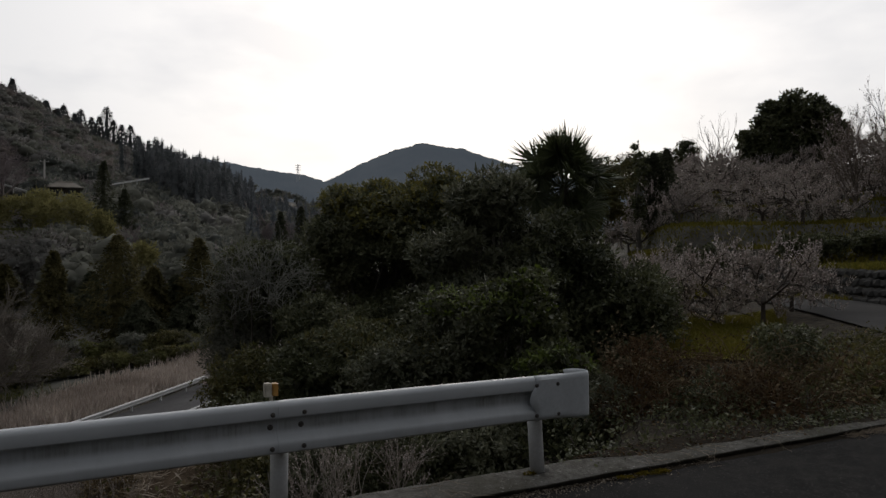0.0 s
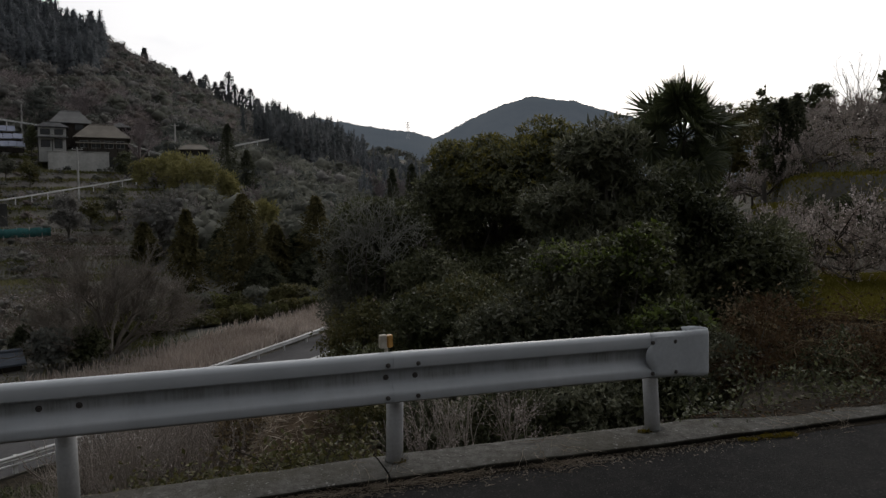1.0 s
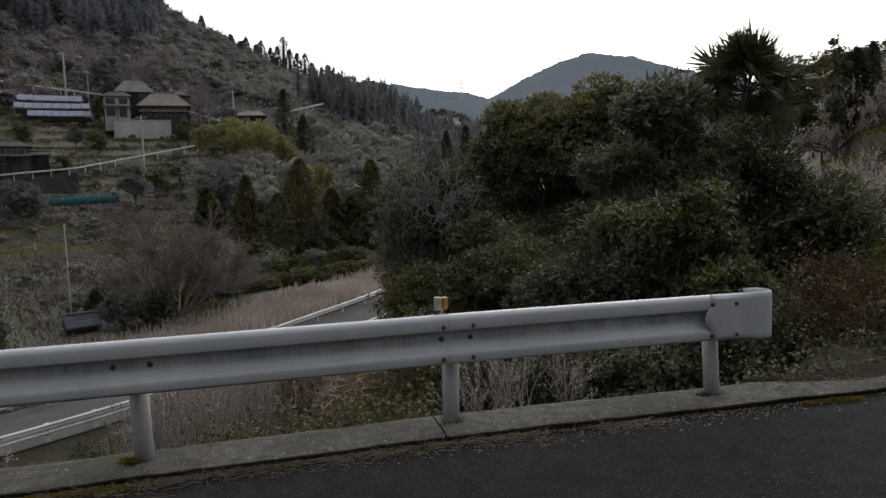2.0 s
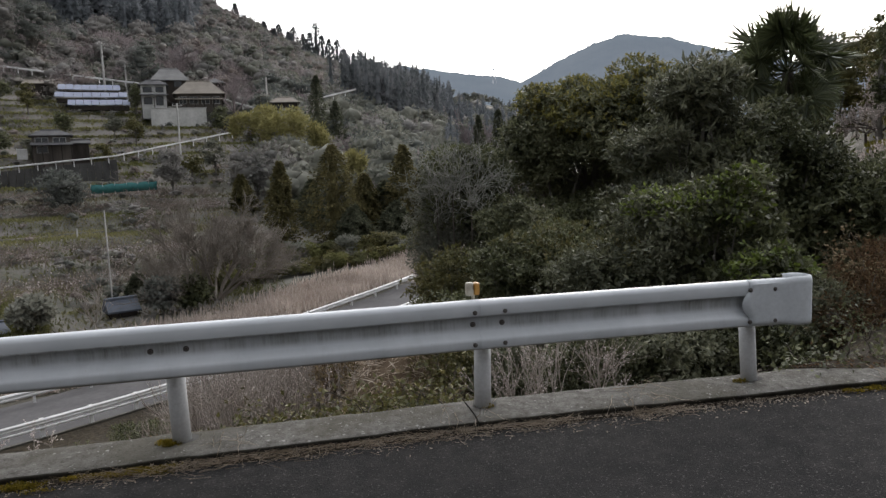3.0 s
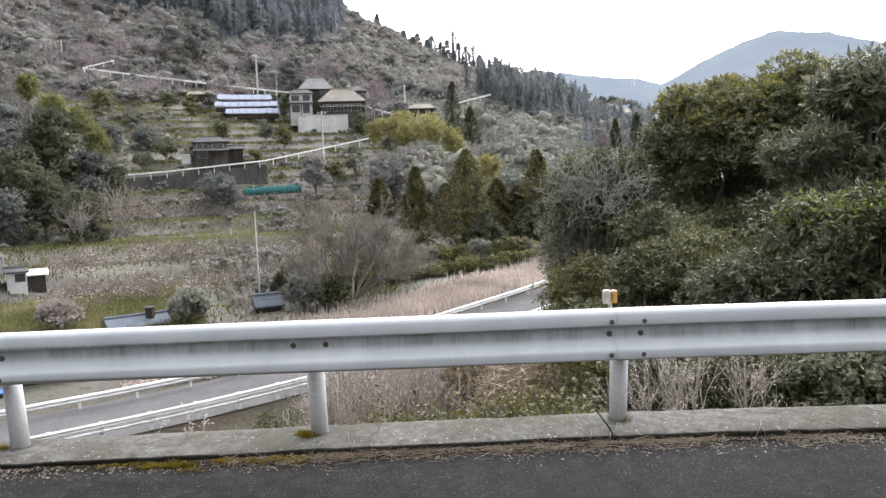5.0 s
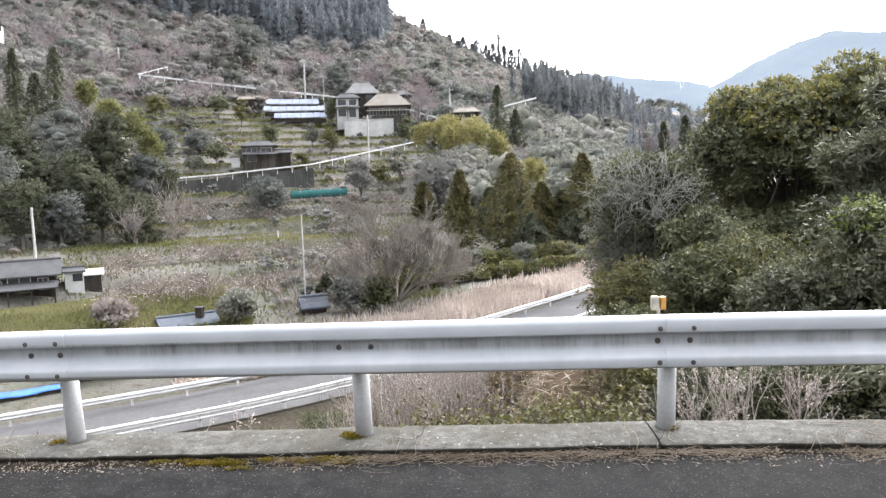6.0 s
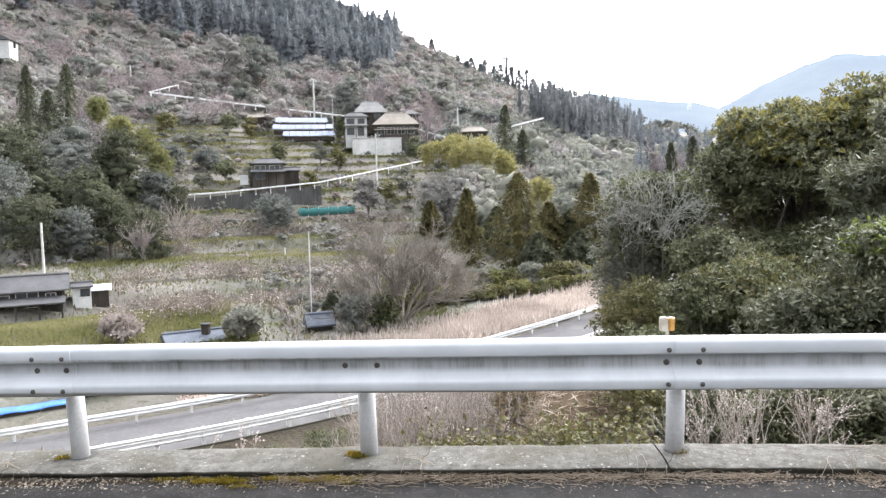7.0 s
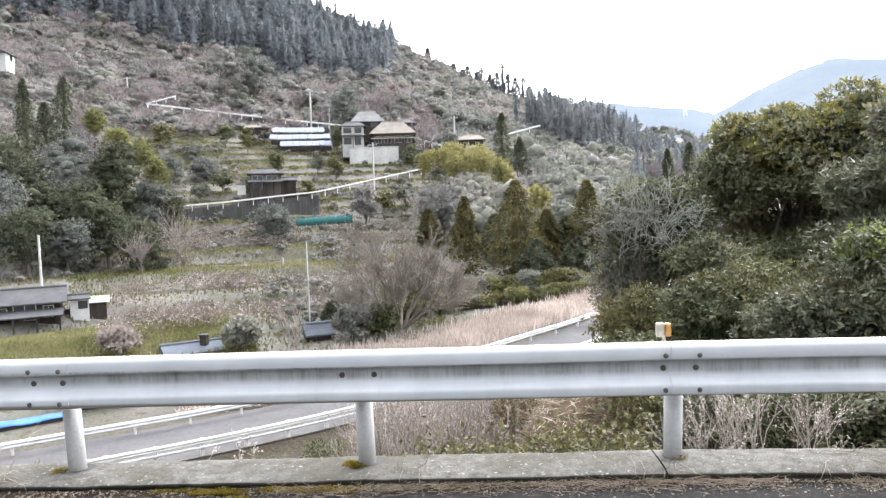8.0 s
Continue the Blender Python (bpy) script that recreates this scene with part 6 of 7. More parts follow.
for k, (az, r, hi, w) in enumerate(((-35.2, 130, 6.6, 3.0), (-29.8, 140, 8.6, 3.0), (-27.2, 97, -1.4, 3.2), (1.6, 120, 1.8, 3.6), (6.0, 104, 0.0, 3.4), (3.2, 128, 3.4, 3.4), (13.8, 165, 4.2, 6.0), (-5.0, 168, 8.2, 5.0), (-9.0, 205, 9.8, 5.0))):
    g2 = np.random.default_rng(930 + k)
    x, y, z = on_land(az, r)
    h = EZ + r * math.tan(radians(hi)) - z
    t = thing("leafless_tree", "leafless tree with a hazy pinkish grey crown", "tree", "leafless trees across the valley", at=(x, y, z))
    n = 5
    a = np.arange(n) * 1.257 + g2.normal(size=n) * 0.2
    st = np.stack([np.zeros(n), np.zeros(n), np.full(n, 0.25 * h), np.cos(a) * w / h * 1.5, np.sin(a) * w / h * 1.5, np.ones(n), h * g2.uniform(0.28, 0.4, n), np.full(n, 0.016 * h)], 1)
    segs, _ = grow(st, 5, g2, (3, 4), 0.66, 0.42, 0.08, 3, 0.13, 0.7, 0.3)
    segs[:, 6:8] = np.maximum(segs[:, 6:8], 0.02)
    part("trunk", tubes([(0, 0, -0.4, 0, 0, 0.32 * h, 0.03 * h, 0.02 * h)], 7), "baretwig", t)
    part("crown", tubes(segs, 3), "bare_haze", t)

for k, (az, r, lo, hi, hw) in enumerate(((-16.9, 152, 4.0, 5.1, 0.7), (-13.6, 154, 3.9, 5.0, 0.6), (-12.2, 150, 3.4, 4.7, 0.7), (-5.9, 156, 3.4, 5.3, 0.9), (-19.0, 140, 1.9, 3.0, 0.6), (-14.5, 136, 1.5, 2.8, 0.6), (-20.9, 142, 2.0, 3.7, 0.9), (-22.6, 138, 1.3, 2.7, 0.8), (-18.9, 168, 6.0, 7.0, 0.6), (-12.0, 172, 6.0, 7.0, 0.5), (-23.0, 165, 4.4, 6.0, 1.0), (-25.0, 172, 5.6, 7.3, 1.1), (-20.5, 176, 6.2, 7.3, 0.8), (-6.8, 132, 1.2, 3.0, 1.0), (-8.4, 128, 0.4, 2.0, 0.9))):
    far_tree("garden_bush", "rounded bush near the farm buildings", az, r, lo, hi, hw, ("leaf_dark", "leaf_lichen", "leaf_olive")[k % 3], 800 + k, 0.3, 16, 30)

# hedge of bushes and reeds between the lower lane and the cedars
for k in range(22):
    az = -10.0 + 19.5 * k / 21
    far_tree("bush", "low yellow-green bush beside dry reeds", az, 65 + 0.55 * k, -9.6 + 0.13 * k, -8.1 + 0.085 * k + RNG.uniform(-0.4, 0.5), 1.1, ("rough_grass", "field_grass", "leaf_olive")[k % 3], 470 + k, 0.26, 18, 22)
for k in range(20):
    az = -8.0 + 19.0 * k / 19 + RNG.uniform(-0.4, 0.4)
    far_tree("bush", "brown and olive scrub under the cedars", az, 72 + 0.5 * k, -8.0 + 0.1 * k, -6.4 + 0.09 * k + RNG.uniform(-0.5, 0.6), 1.2, ("field_grass", "leaf_olive", "rough_grass", "wood_green")[k % 4], 830 + k, 0.28, 16, 22)


def build_reeds():
    g = np.random.default_rng(77)
    n = 26000
    d = polyline([(-13, 46.5, 0), (-4, 52, 0), (6, 60.5, 0), (14.5, 71, 0)], 1.0)
    k = g.integers(len(d), size=n)
    off = g.normal(size=(n, 2)) * [1.8, 1.9]
    x, y = d[k, 0] + off[:, 0], d[k, 1] + off[:, 1] + 0.6
    dist = np.min((x[:, None] - ROAD_LINE[None, :, 0]) ** 2 + (y[:, None] - ROAD_LINE[None, :, 1]) ** 2, 1)
    ok = dist > 3.6**2
    x, y = x[ok], y[ok]
    p = np.stack([x, y, ground(x, y)], 1)
    h = g.uniform(0.6, 1.3, len(p)) * (0.8 + 0.3 * soft_noise(x / 2, y / 2, 31))
    v, f = leaf_cards(p, g.normal(size=p.shape) * 0.22 + [0, 0, 1], h, 0.13, g)
    stuff("dry_reeds", (v, f), "reed", "pale straw-pink dry reeds beside the lower lane", "reeds")


build_reeds()


def build_bare_tree():
    x, y, z = on_land(-7.4, 63.5)
    g = np.random.default_rng(91)
    t = thing("bare_tree", "wide leafless tree with a dome of thin branches", "tree", at=(x, y, z))
    n = 10
    a = np.arange(n) * 2.4 + g.normal(size=n) * 0.2
    tilt = 0.2 + 0.2 * np.arange(n)
    st = np.stack([np.cos(a) * 0.3, np.sin(a) * 0.3, np.zeros(n), np.cos(a) * tilt, np.sin(a) * tilt, np.ones(n), g.uniform(4.0, 5.0, n), np.full(n, 0.15)], 1)
    segs, tips = grow(st, 4, g, (4, 4), 0.68, 0.45, 0.05, 3, 0.13, 0.72, 0.3)
    ends = segs[segs[:, 7] < 0.035]
    pick = ends[g.integers(len(ends), size=7000)]
    st = np.concatenate([pick[:, 3:6], unit(pick[:, 3:6] - pick[:, :3]) + g.normal(size=(7000, 3)) * 0.5 + [0, 0, 0.15], g.uniform(0.5, 1.3, (7000, 1)), np.full((7000, 1), 0.016)], 1)
    fine, _ = grow(st, 1, g, parts=2)
    segs[:, 6:8] = np.maximum(segs[:, 6:8], 0.02)
    big = segs[:, 6] > 0.05
    part("limb_work", (*tubes(segs[big], 5), True), "baretwig", t)
    part("twig_work", tubes(np.concatenate([segs[~big], fine]), 3), "baretwig", t)


build_bare_tree()
for k, (az, r, h) in enumerate(((-24.0, 104, 7.5), (-16.0, 60, 4.0), (-13.2, 120, 4), (9.7, 58, 1.3), (10.6, 57, 1.2), (8.7, 61, 1.4), (-27.0, 96, 6.0))):
    x, y, z = on_land(az, r)
    twig_shrub("small_bare_tree", "small leafless tree on the valley side", x, y, z, 7, h, 0.6, 2600 if az > 8 else 0, 0.11, "blossom", 500 + k, "twig", 4, category="tree")


# ---- the orchard slope on the east ----
def plum_models():
    models = []
    for k in range(4):
        g = np.random.default_rng(600 + k)
        n = 6
        a = np.arange(n) * 6.283 / n + g.normal(size=n) * 0.3
        st = np.stack([np.zeros(n), np.zeros(n), np.full(n, 0.6), np.cos(a), np.sin(a), g.uniform(0.25, 0.6, n), g.uniform(1.0, 1.45, n), np.full(n, 0.05)], 1)
        segs, _ = grow(st, 3, g, (3, 4), 0.66, 0.45, -0.01, 3, 0.2, 0.7)
        m = 680
        shoots = segs[g.integers(n * 3, len(segs), size=m)]
        st2 = np.concatenate([shoots[:, 3:6], g.normal(size=(m, 3)) * 0.3 + [0, 0, 1], g.uniform(0.15, 0.5, (m, 1)), np.full((m, 1), 0.010)], 1)
        fine, _ = grow(st2, 1, g, parts=1)
        t = thing("plum_tree", "bare pruned plum tree with upright whitish shoots", "tree", "plum trees of the orchard", at=(0, 0, -50))
        wood = np.concatenate([[(0, 0, -0.2, 0.03, 0, 0.65, 0.1, 0.07)], segs])
        part("trunk", (*tubes(wood, 3), True), "darktwig", t)
        part("shoot_growth", tubes(fine, 3), "twig", t)
        q = fine[g.integers(len(fine), size=1900)]
        p = q[:, :3] + (q[:, 3:6] - q[:, :3]) * g.uniform(size=(1900, 1))
        part("bud_cover", leaf_cards(p, g.normal(size=p.shape), 0.075, 0.8, g), "blossom", t)
        models.append(t)
    return models


PLUMS = plum_models()
g = np.random.default_rng(61)
first = [(45.6, 20.5, 0.95), (48.6, 21, 1.0), (51.6, 20.5, 0.95), (53.6, 22.5, 0.8), (43.0, 27, 0.95), (44.6, 30, 0.9)]
rows = [(az + g.uniform(-0.8, 0.8), r + g.uniform(-1.5, 1.5), g.uniform(0.9, 1.25)) for r, step in ((41, 8.0), (45, 4.6), (49, 3.2), (53, 2.7), (57, 2.5), (61, 2.3), (65, 2.2), (70, 2.1)) for az in np.arange(42.5 if r > 41 else 46, 65, step)]
for k, (az, r, s) in enumerate(first + rows):
    src = PLUMS[k % 4]
    m = pose(*on_land(az, r), 0, 0, g.uniform(0, 360)) @ Matrix.Diagonal((s, s, s, 1))
    if k < 4:
        src.matrix_basis = m
    else:
        c = copy_thing(src, Matrix())
        c.matrix_basis = m

far_tree("evergreen_tree", "olive green tree crowding the palm", 39.8, 48, 4.0, 9.1, 2.6, "leaf_olive", 706, 0.18, 44, 46)
far_tree("evergreen_tree", "dull green tree at the orchard's corner", 44.4, 74, 6.6, 8.6, 1.4, "leaf_dark", 707, 0.2, 40, 44)
far_tree("evergreen_tree", "olive green evergreen tree behind the palm", 42.4, 72, 6.0, 8.7, 2.3, "leaf_olive", 701, 0.2, 40, 40)
far_tree("evergreen_tree", "dark evergreen tree beside the orchard", 46.4, 74, 6.8, 9.4, 1.1, "leaf_dark", 702, 0.2, 24, 34)
far_tree("evergreen_tree", "small round dark tree on the skyline", 42.8, 45, 6.5, 9.9, 0.6, "leaf_dark", 703, 0.22, 14, 24)
for k, (az, lo, hi, hw) in enumerate(((50.9, 5.6, 9.9, 0.9), (52.3, 5.6, 11.6, 1.3), (53.8, 5.6, 12.5, 1.4), (55.3, 5.6, 11.6, 1.2), (56.4, 5.6, 10.6, 0.9))):
    far_tree("evergreen_tree", "black-green evergreen tree on the orchard's crest", az, 61 + 0.6 * k, lo, hi, hw, "leaf_dark", 704 + 40 * k, 0.32, 60, 26)
x, y, z = on_land(60.2, 44)
twig_shrub("tall_plum_tree", "tall brown leafless tree rising over the orchard", x, y, z, 12, 0.72 * (EZ + 44 * math.tan(radians(12.9)) - z), 0.6, 3200, 0.07, "blossom", 705, "plumtwig", 5, category="tree")
x, y, z = on_land(57.6, 47)
twig_shrub("tall_plum_tree", "brown leafless tree with pale buds over the orchard", x, y, z, 11, 0.72 * (EZ + 47 * math.tan(radians(11.6)) - z), 0.6, 3000, 0.07, "blossom", 715, "plumtwig", 5, category="tree")
for k, (az, el) in enumerate(((44.0, 8.3), (44.9, 8.5), (43.6, 8.0))):
    cedar_tree(az, 46, el, 0.45, "cedar_near", 720 + k, "slim dark conifer on the skyline", 1500, 0.3, "conifers by the orchard")
x, y, z = on_land(49.3, 58)
twig_shrub("small_bare_tree", "leafless tree against the white sky", x, y, z, 6, 0.8 * (EZ + 58 * math.tan(radians(11.4)) - z), 0.5, 0, 0.1, "blossom", 520, "twig", 5, category="tree")
for k, (az, r, hw) in enumerate(((53.6, 33.5, 1.3), (56.0, 33.5, 1.5), (58.6, 34, 1.5), (48.2, 35, 1.2), (46.2, 35.5, 1.0))):
    far_tree("hedge_bush", "low dark clipped hedge bush between plum rows", az, r, 0.0, 1.75, hw, "leaf_dark", 730 + k, 0.12, 24, 34)


def build_lawn():
    """The mown terrace under the plums, a little above the bank."""
    g = np.random.default_rng(15)
    az, r = np.meshgrid(np.linspace(44.3, 53.5, 40), np.linspace(13.9, 23.0, 40), indexing="ij")
    x, y = EX + r * np.sin(np.radians(az)), EY + r * np.cos(np.radians(az))
    z = ground(x.ravel(), y.ravel()) + 0.05 - 0.4 * np.clip(np.abs(az.ravel() - 49) - 3.6, 0, 1) ** 2
    i = np.arange(39 * 40).reshape(39, 40)[:, :-1].ravel()
    ob = part("lawn", (np.stack([x.ravel(), y.ravel(), z], 1), np.stack([i, i + 1, i + 41, i + 40], 1), True), "lawn")
    tagged(ob, "moss-green mown grass terrace under plum trees", "lawn", kind="structure")
    n = 26000
    a, q = g.uniform(44.6, 53.2, n), np.sqrt(g.uniform(14.0**2, 22.8**2, n))
    x, y = EX + q * np.sin(np.radians(a)), EY + q * np.cos(np.radians(a))
    p = np.stack([x, y, ground(x, y) + 0.03], 1)
    stuff("grass", leaf_cards(p, g.normal(size=p.shape) * 0.4 + [0, 0, 1], g.uniform(0.05, 0.13, n), 0.12, g), "grass", "short olive-green grass on the terrace", "grass")


build_lawn()


def build_orchard_grass():
    g = np.random.default_rng(17)
    n = 60000
    a, q = g.uniform(42, 68, n), np.sqrt(g.uniform(27.0**2, 62.0**2, n))
    x, y = EX + q * np.sin(np.radians(a)), EY + q * np.cos(np.radians(a))
    keep = soft_noise(x / 5, y / 5, 18) > -0.6
    x, y = x[keep], y[keep]
    p = np.stack([x, y, ground(x, y)], 1)
    stuff("orchard_grass", leaf_cards(p, g.normal(size=p.shape) * 0.5 + [0, 0, 1], g.uniform(0.12, 0.3, len(p)), 0.35, g), "grass", "olive-green grass between the orchard terraces", "grass")


build_orchard_grass()


def build_bank_wall():
    """Dry stones that hold the orchard above the side lane."""
    wall = thing("wall_orchard", "dark dry stone wall above the side lane", "wall")
    wall["kind"] = "structure"
    g = np.random.default_rng(16)
    meshes = []
    for k in range(6):
        bm = bmesh.new()
        bmesh.ops.create_icosphere(bm, subdivisions=1, radius=0.25)
        for v in bm.verts:
            v.co = Vector((v.co.x * 1.15, v.co.y * 0.8, v.co.z * 0.72)) * g.uniform(0.85, 1.12)
        me = bpy.data.meshes.new("stone")
        bm.to_mesh(me)
        bm.free()
        me.materials.append(M["darkwall"])
        meshes.append(me)
    for row in range(4):
        for along in np.arange(-6.0, 15.0, 0.42):
            p = WALL_AT + WALL_RUN * (along + 0.2 * (row % 2) + g.uniform(-0.05, 0.05)) + WALL_OUT * (0.08 + 0.1 * row + g.uniform(-0.04, 0.04))
            ob = new("stone", meshes[g.integers(6)])
            ob.parent = wall
            ob.matrix_basis = pose(p[0], p[1], 0.2 + 0.29 * row, *g.uniform(-12, 12, 2), 59 + g.uniform(-15, 15))


build_bank_wall()

# ---- farms, lanes and poles across the valley ----
def roof_mesh(w, d, rise, kind, over=0.6, thick=0.14, ridge=0.45):
    """A pitched roof with eaves and thickness, its eave line at z = 0."""
    a, b = w / 2 + over, d / 2 + over
    rx = a if kind == "gable" else a * ridge
    bm = bmesh.new()
    if kind == "pyramid":
        rx = 0.25
    for off in (0.0, thick):
        e = [bm.verts.new((x, y, off)) for x, y in ((-a, -b), (a, -b), (a, b), (-a, b))]
        t = [bm.verts.new((x, 0, rise + off)) for x in (-rx, rx)]
        for f in ((e[0], e[1], t[1], t[0]), (e[2], e[3], t[0], t[1]), (e[1], e[2], t[1]), (e[3], e[0], t[0])):
            if off or kind != "gable" or len(f) == 4:
                bm.faces.new(f)
        if off:
            for k in range(4):
                bm.faces.new((low[k], low[(k + 1) % 4], e[(k + 1) % 4], e[k]))
        low = e
    tube(bm, (-rx, 0, rise + thick), (rx + 0.01, 0, rise + thick), 0.16, n=6)
    return bm


def window(parent, x, y, z, w, h, frame="wood"):
    f = part("window", boxed((x - w / 2 - 0.08, y - 0.06, z - 0.08), (x + w / 2 + 0.08, y + 0.02, z + h + 0.08)), frame, parent)
    part("pane", boxed((x - w / 2, y - 0.075, z), (x - 0.03, y - 0.062, z + h)), "glass", f)
    part("pane", boxed((x + 0.03, y - 0.075, z), (x + w / 2, y - 0.062, z + h)), "glass", f)


def house(name, label, az, r, z, w, d, h, rise, kind="hip", wall="whitewall", roof="tile", windows=(), turn=0.0, pent=None, over=0.6, posts=0, category="house", foot=2.5, frame="wood"):
    x, y = spot(az, r)
    t = thing(name, label, category, at=(x, y, z), turn=-az + turn)
    part("wall", boxed((-w / 2, -d / 2, -foot), (w / 2, d / 2, h), 0.03), wall, t)
    ro = part("roof", roof_mesh(w, d, rise, kind, over), roof, t)
    ro.location.z = h
    for u, v, ww, hh in windows:
        window(t, u, -d / 2, v, ww, hh, frame)
    if pent:
        bm = bmesh.new()
        m = pose(0, -d / 2 - pent / 2, h * 0.55, 14, 0, 0)
        box(bm, (-w / 2 - 0.3, -pent / 2, -0.06), (w / 2 + 0.3, pent / 2, 0.06), 0, m)
        part("pent_roof", bm, roof, t)
        for k in range(posts):
            u = -w / 2 + w * k / max(1, posts - 1)
            part("post", boxed((u - 0.08, -d / 2 - pent + 0.1, -foot), (u + 0.08, -d / 2 - pent + 0.26, h * 0.45)), "wood", t)
    return t


def height_at(r, el):
    return EZ + r * math.tan(radians(el))


house("farmhouse", "old hip-roofed farmhouse with a pale tin roof", -7.5, 166, height_at(166, 5.25), 9.3, 7, 2.3, 3.0, "hip", "oldboard", "tin", ((-3.4, 0.3, 1.4, 1.4), (-1.2, 0.3, 1.6, 1.4), (1.2, 0.3, 1.6, 1.4), (3.4, 0.3, 1.4, 1.4)), 0, 1.3, 0.75, 6, frame="whitewall")
house("farmhouse", "tall grey-roofed farmhouse behind the pale one", -9.5, 174, height_at(174, 6.2), 6.6, 6, 2.5, 2.9, "hip", "wood", "greytin", ((-1.6, 1.2, 1.6, 1.2), (1.6, 1.2, 1.6, 1.2)), 0, None, 0.8)
house("outbuilding", "small dark-walled outbuilding with a grey roof", -6.3, 172, height_at(172, 6.1), 3.6, 3.5, 2.4, 1.1, "hip", "wood", "greytin", ((0, 0.5, 1.2, 1.0),), 90)
house("farmhouse", "two-storey plastered house with brown upper walls", -10.7, 165, height_at(165, 5.2), 5.0, 5, 4.4, 1.2, "hip", "whitewall", "tile", ((-1.2, 3.0, 1.6, 1.0), (1.2, 3.0, 1.4, 1.0), (-1.2, 0.5, 1.5, 1.3), (1.1, 0.3, 1.3, 1.8)), 0, 1.2, 0.5, 3)
house("cottage", "small cottage with a low yellowish hip roof", -1.2, 168, height_at(168, 4.7), 5.6, 5, 2.0, 1.3, "hip", "wood", "tin", ((-1.3, 0.6, 1.4, 1.0), (1.3, 0.6, 1.4, 1.0)))
house("barn", "dark weathered wooden barn above the retaining wall", -17.7, 137, height_at(137, 1.95), 5.6, 5, 2.9, 1.0, "hip", "oldboard", "tile", ((-1.4, 1.9, 1.8, 0.7), (1.2, 1.9, 1.8, 0.7), (-1.4, 0.2, 1.5, 1.0)), 0, 2.0, 0.5, 5, "barn", frame="whitewall")
house("lean_to", "low dark shed leaning beside the barn", -15.9, 137, height_at(137, 1.9), 2.6, 3.5, 1.7, 0.6, "gable", "wood", "tile", (), 0, None, 0.3, 0, "shed")
x, y = spot(-19.55, 134)
wb = thing("white_cabinet", "white painted box standing beside the barn", "box", at=(x, y, height_at(134, 1.75)), turn=19.5)
part("body", boxed((-0.75, -0.4, -0.3), (0.75, 0.4, 1.35), 0.04), "whitewall", wb)
part("lid", boxed((-0.8, -0.45, 1.35), (0.8, 0.45, 1.42), 0.02), "fence", wb)
house("farmhouse", "long low farmhouse with a dark tiled roof", -35.9, 81, height_at(81, -6.75), 9.6, 5, 1.75, 1.25, "gable", "wood", "tile", ((-3, 0.3, 1.6, 1.4), (-0.6, 0.3, 1.8, 1.2), (1.8, 0.3, 1.8, 1.4), (3.8, 0.5, 0.8, 1.0)), -6, 2.0, 0.6, 6, frame="whitewall")
house("annexe", "small white-walled annexe with a flat grey roof", -31.35, 80, height_at(80, -6.65), 1.7, 2.2, 1.5, 0.3, "gable", "whitewall", "tile", ((0.3, 0.7, 0.7, 0.6),), 0, None, 0.2)
house("garden_shed", "little open shed with a white sheet roof", -30.2, 80, height_at(80, -6.6), 1.7, 1.6, 1.0, 0.3, "gable", "wood", "fence", (), 0, None, 0.3, 0, "shed")
house("house", "white house with a dark gable on the upper terraces", -35.2, 226, height_at(226, 10.85), 5.0, 5, 2.3, 1.6, "gable", "whitewall", "tile", ((0.5, 0.8, 1.0, 1.4),), 65)
house("tool_shed", "tiny shed with a slate-blue roof beside the orchard", -14.2, 62, height_at(62, -10.3), 2.0, 1.9, 0.7, 0.85, "gable", "wood", "bluetin", (), 12, None, 0.25, 0, "shed")
house("workshop", "low building with a grey roof by the lane", -23.9, 62, height_at(62, -11.3), 4.2, 3.5, 1.3, 0.55, "gable", "retwall", "bluetin", (), 10, None, 0.3, 0, "shed")
bx, by = spot(-22.9, 61.5)
vent = thing("roof_vent", "little dark vent box on the grey roof", "vent", at=(bx, by, height_at(62, -9.3)))
part("box", boxed((-0.28, -0.28, -0.5), (0.28, 0.28, 0.35), 0.03), "wood", vent)
part("cap", boxed((-0.38, -0.38, 0.35), (0.38, 0.38, 0.43), 0.02), "tile", vent)
house("roadside_house", "white-walled low house beyond the lower lane", -30.0, 53, height_at(53, -13.4), 3.2, 4, 1.5, 0.6, "gable", "whitewall", "tile", ((-0.8, 0.35, 1.2, 0.7), (0.8, 0.35, 1.2, 0.7)))
house("roadside_shed", "low brown shed beyond the lower lane", -26.3, 54, height_at(54, -13.2), 2.6, 3, 1.0, 0.5, "gable", "wood", "rust", (), 0, None, 0.3, 0, "shed")


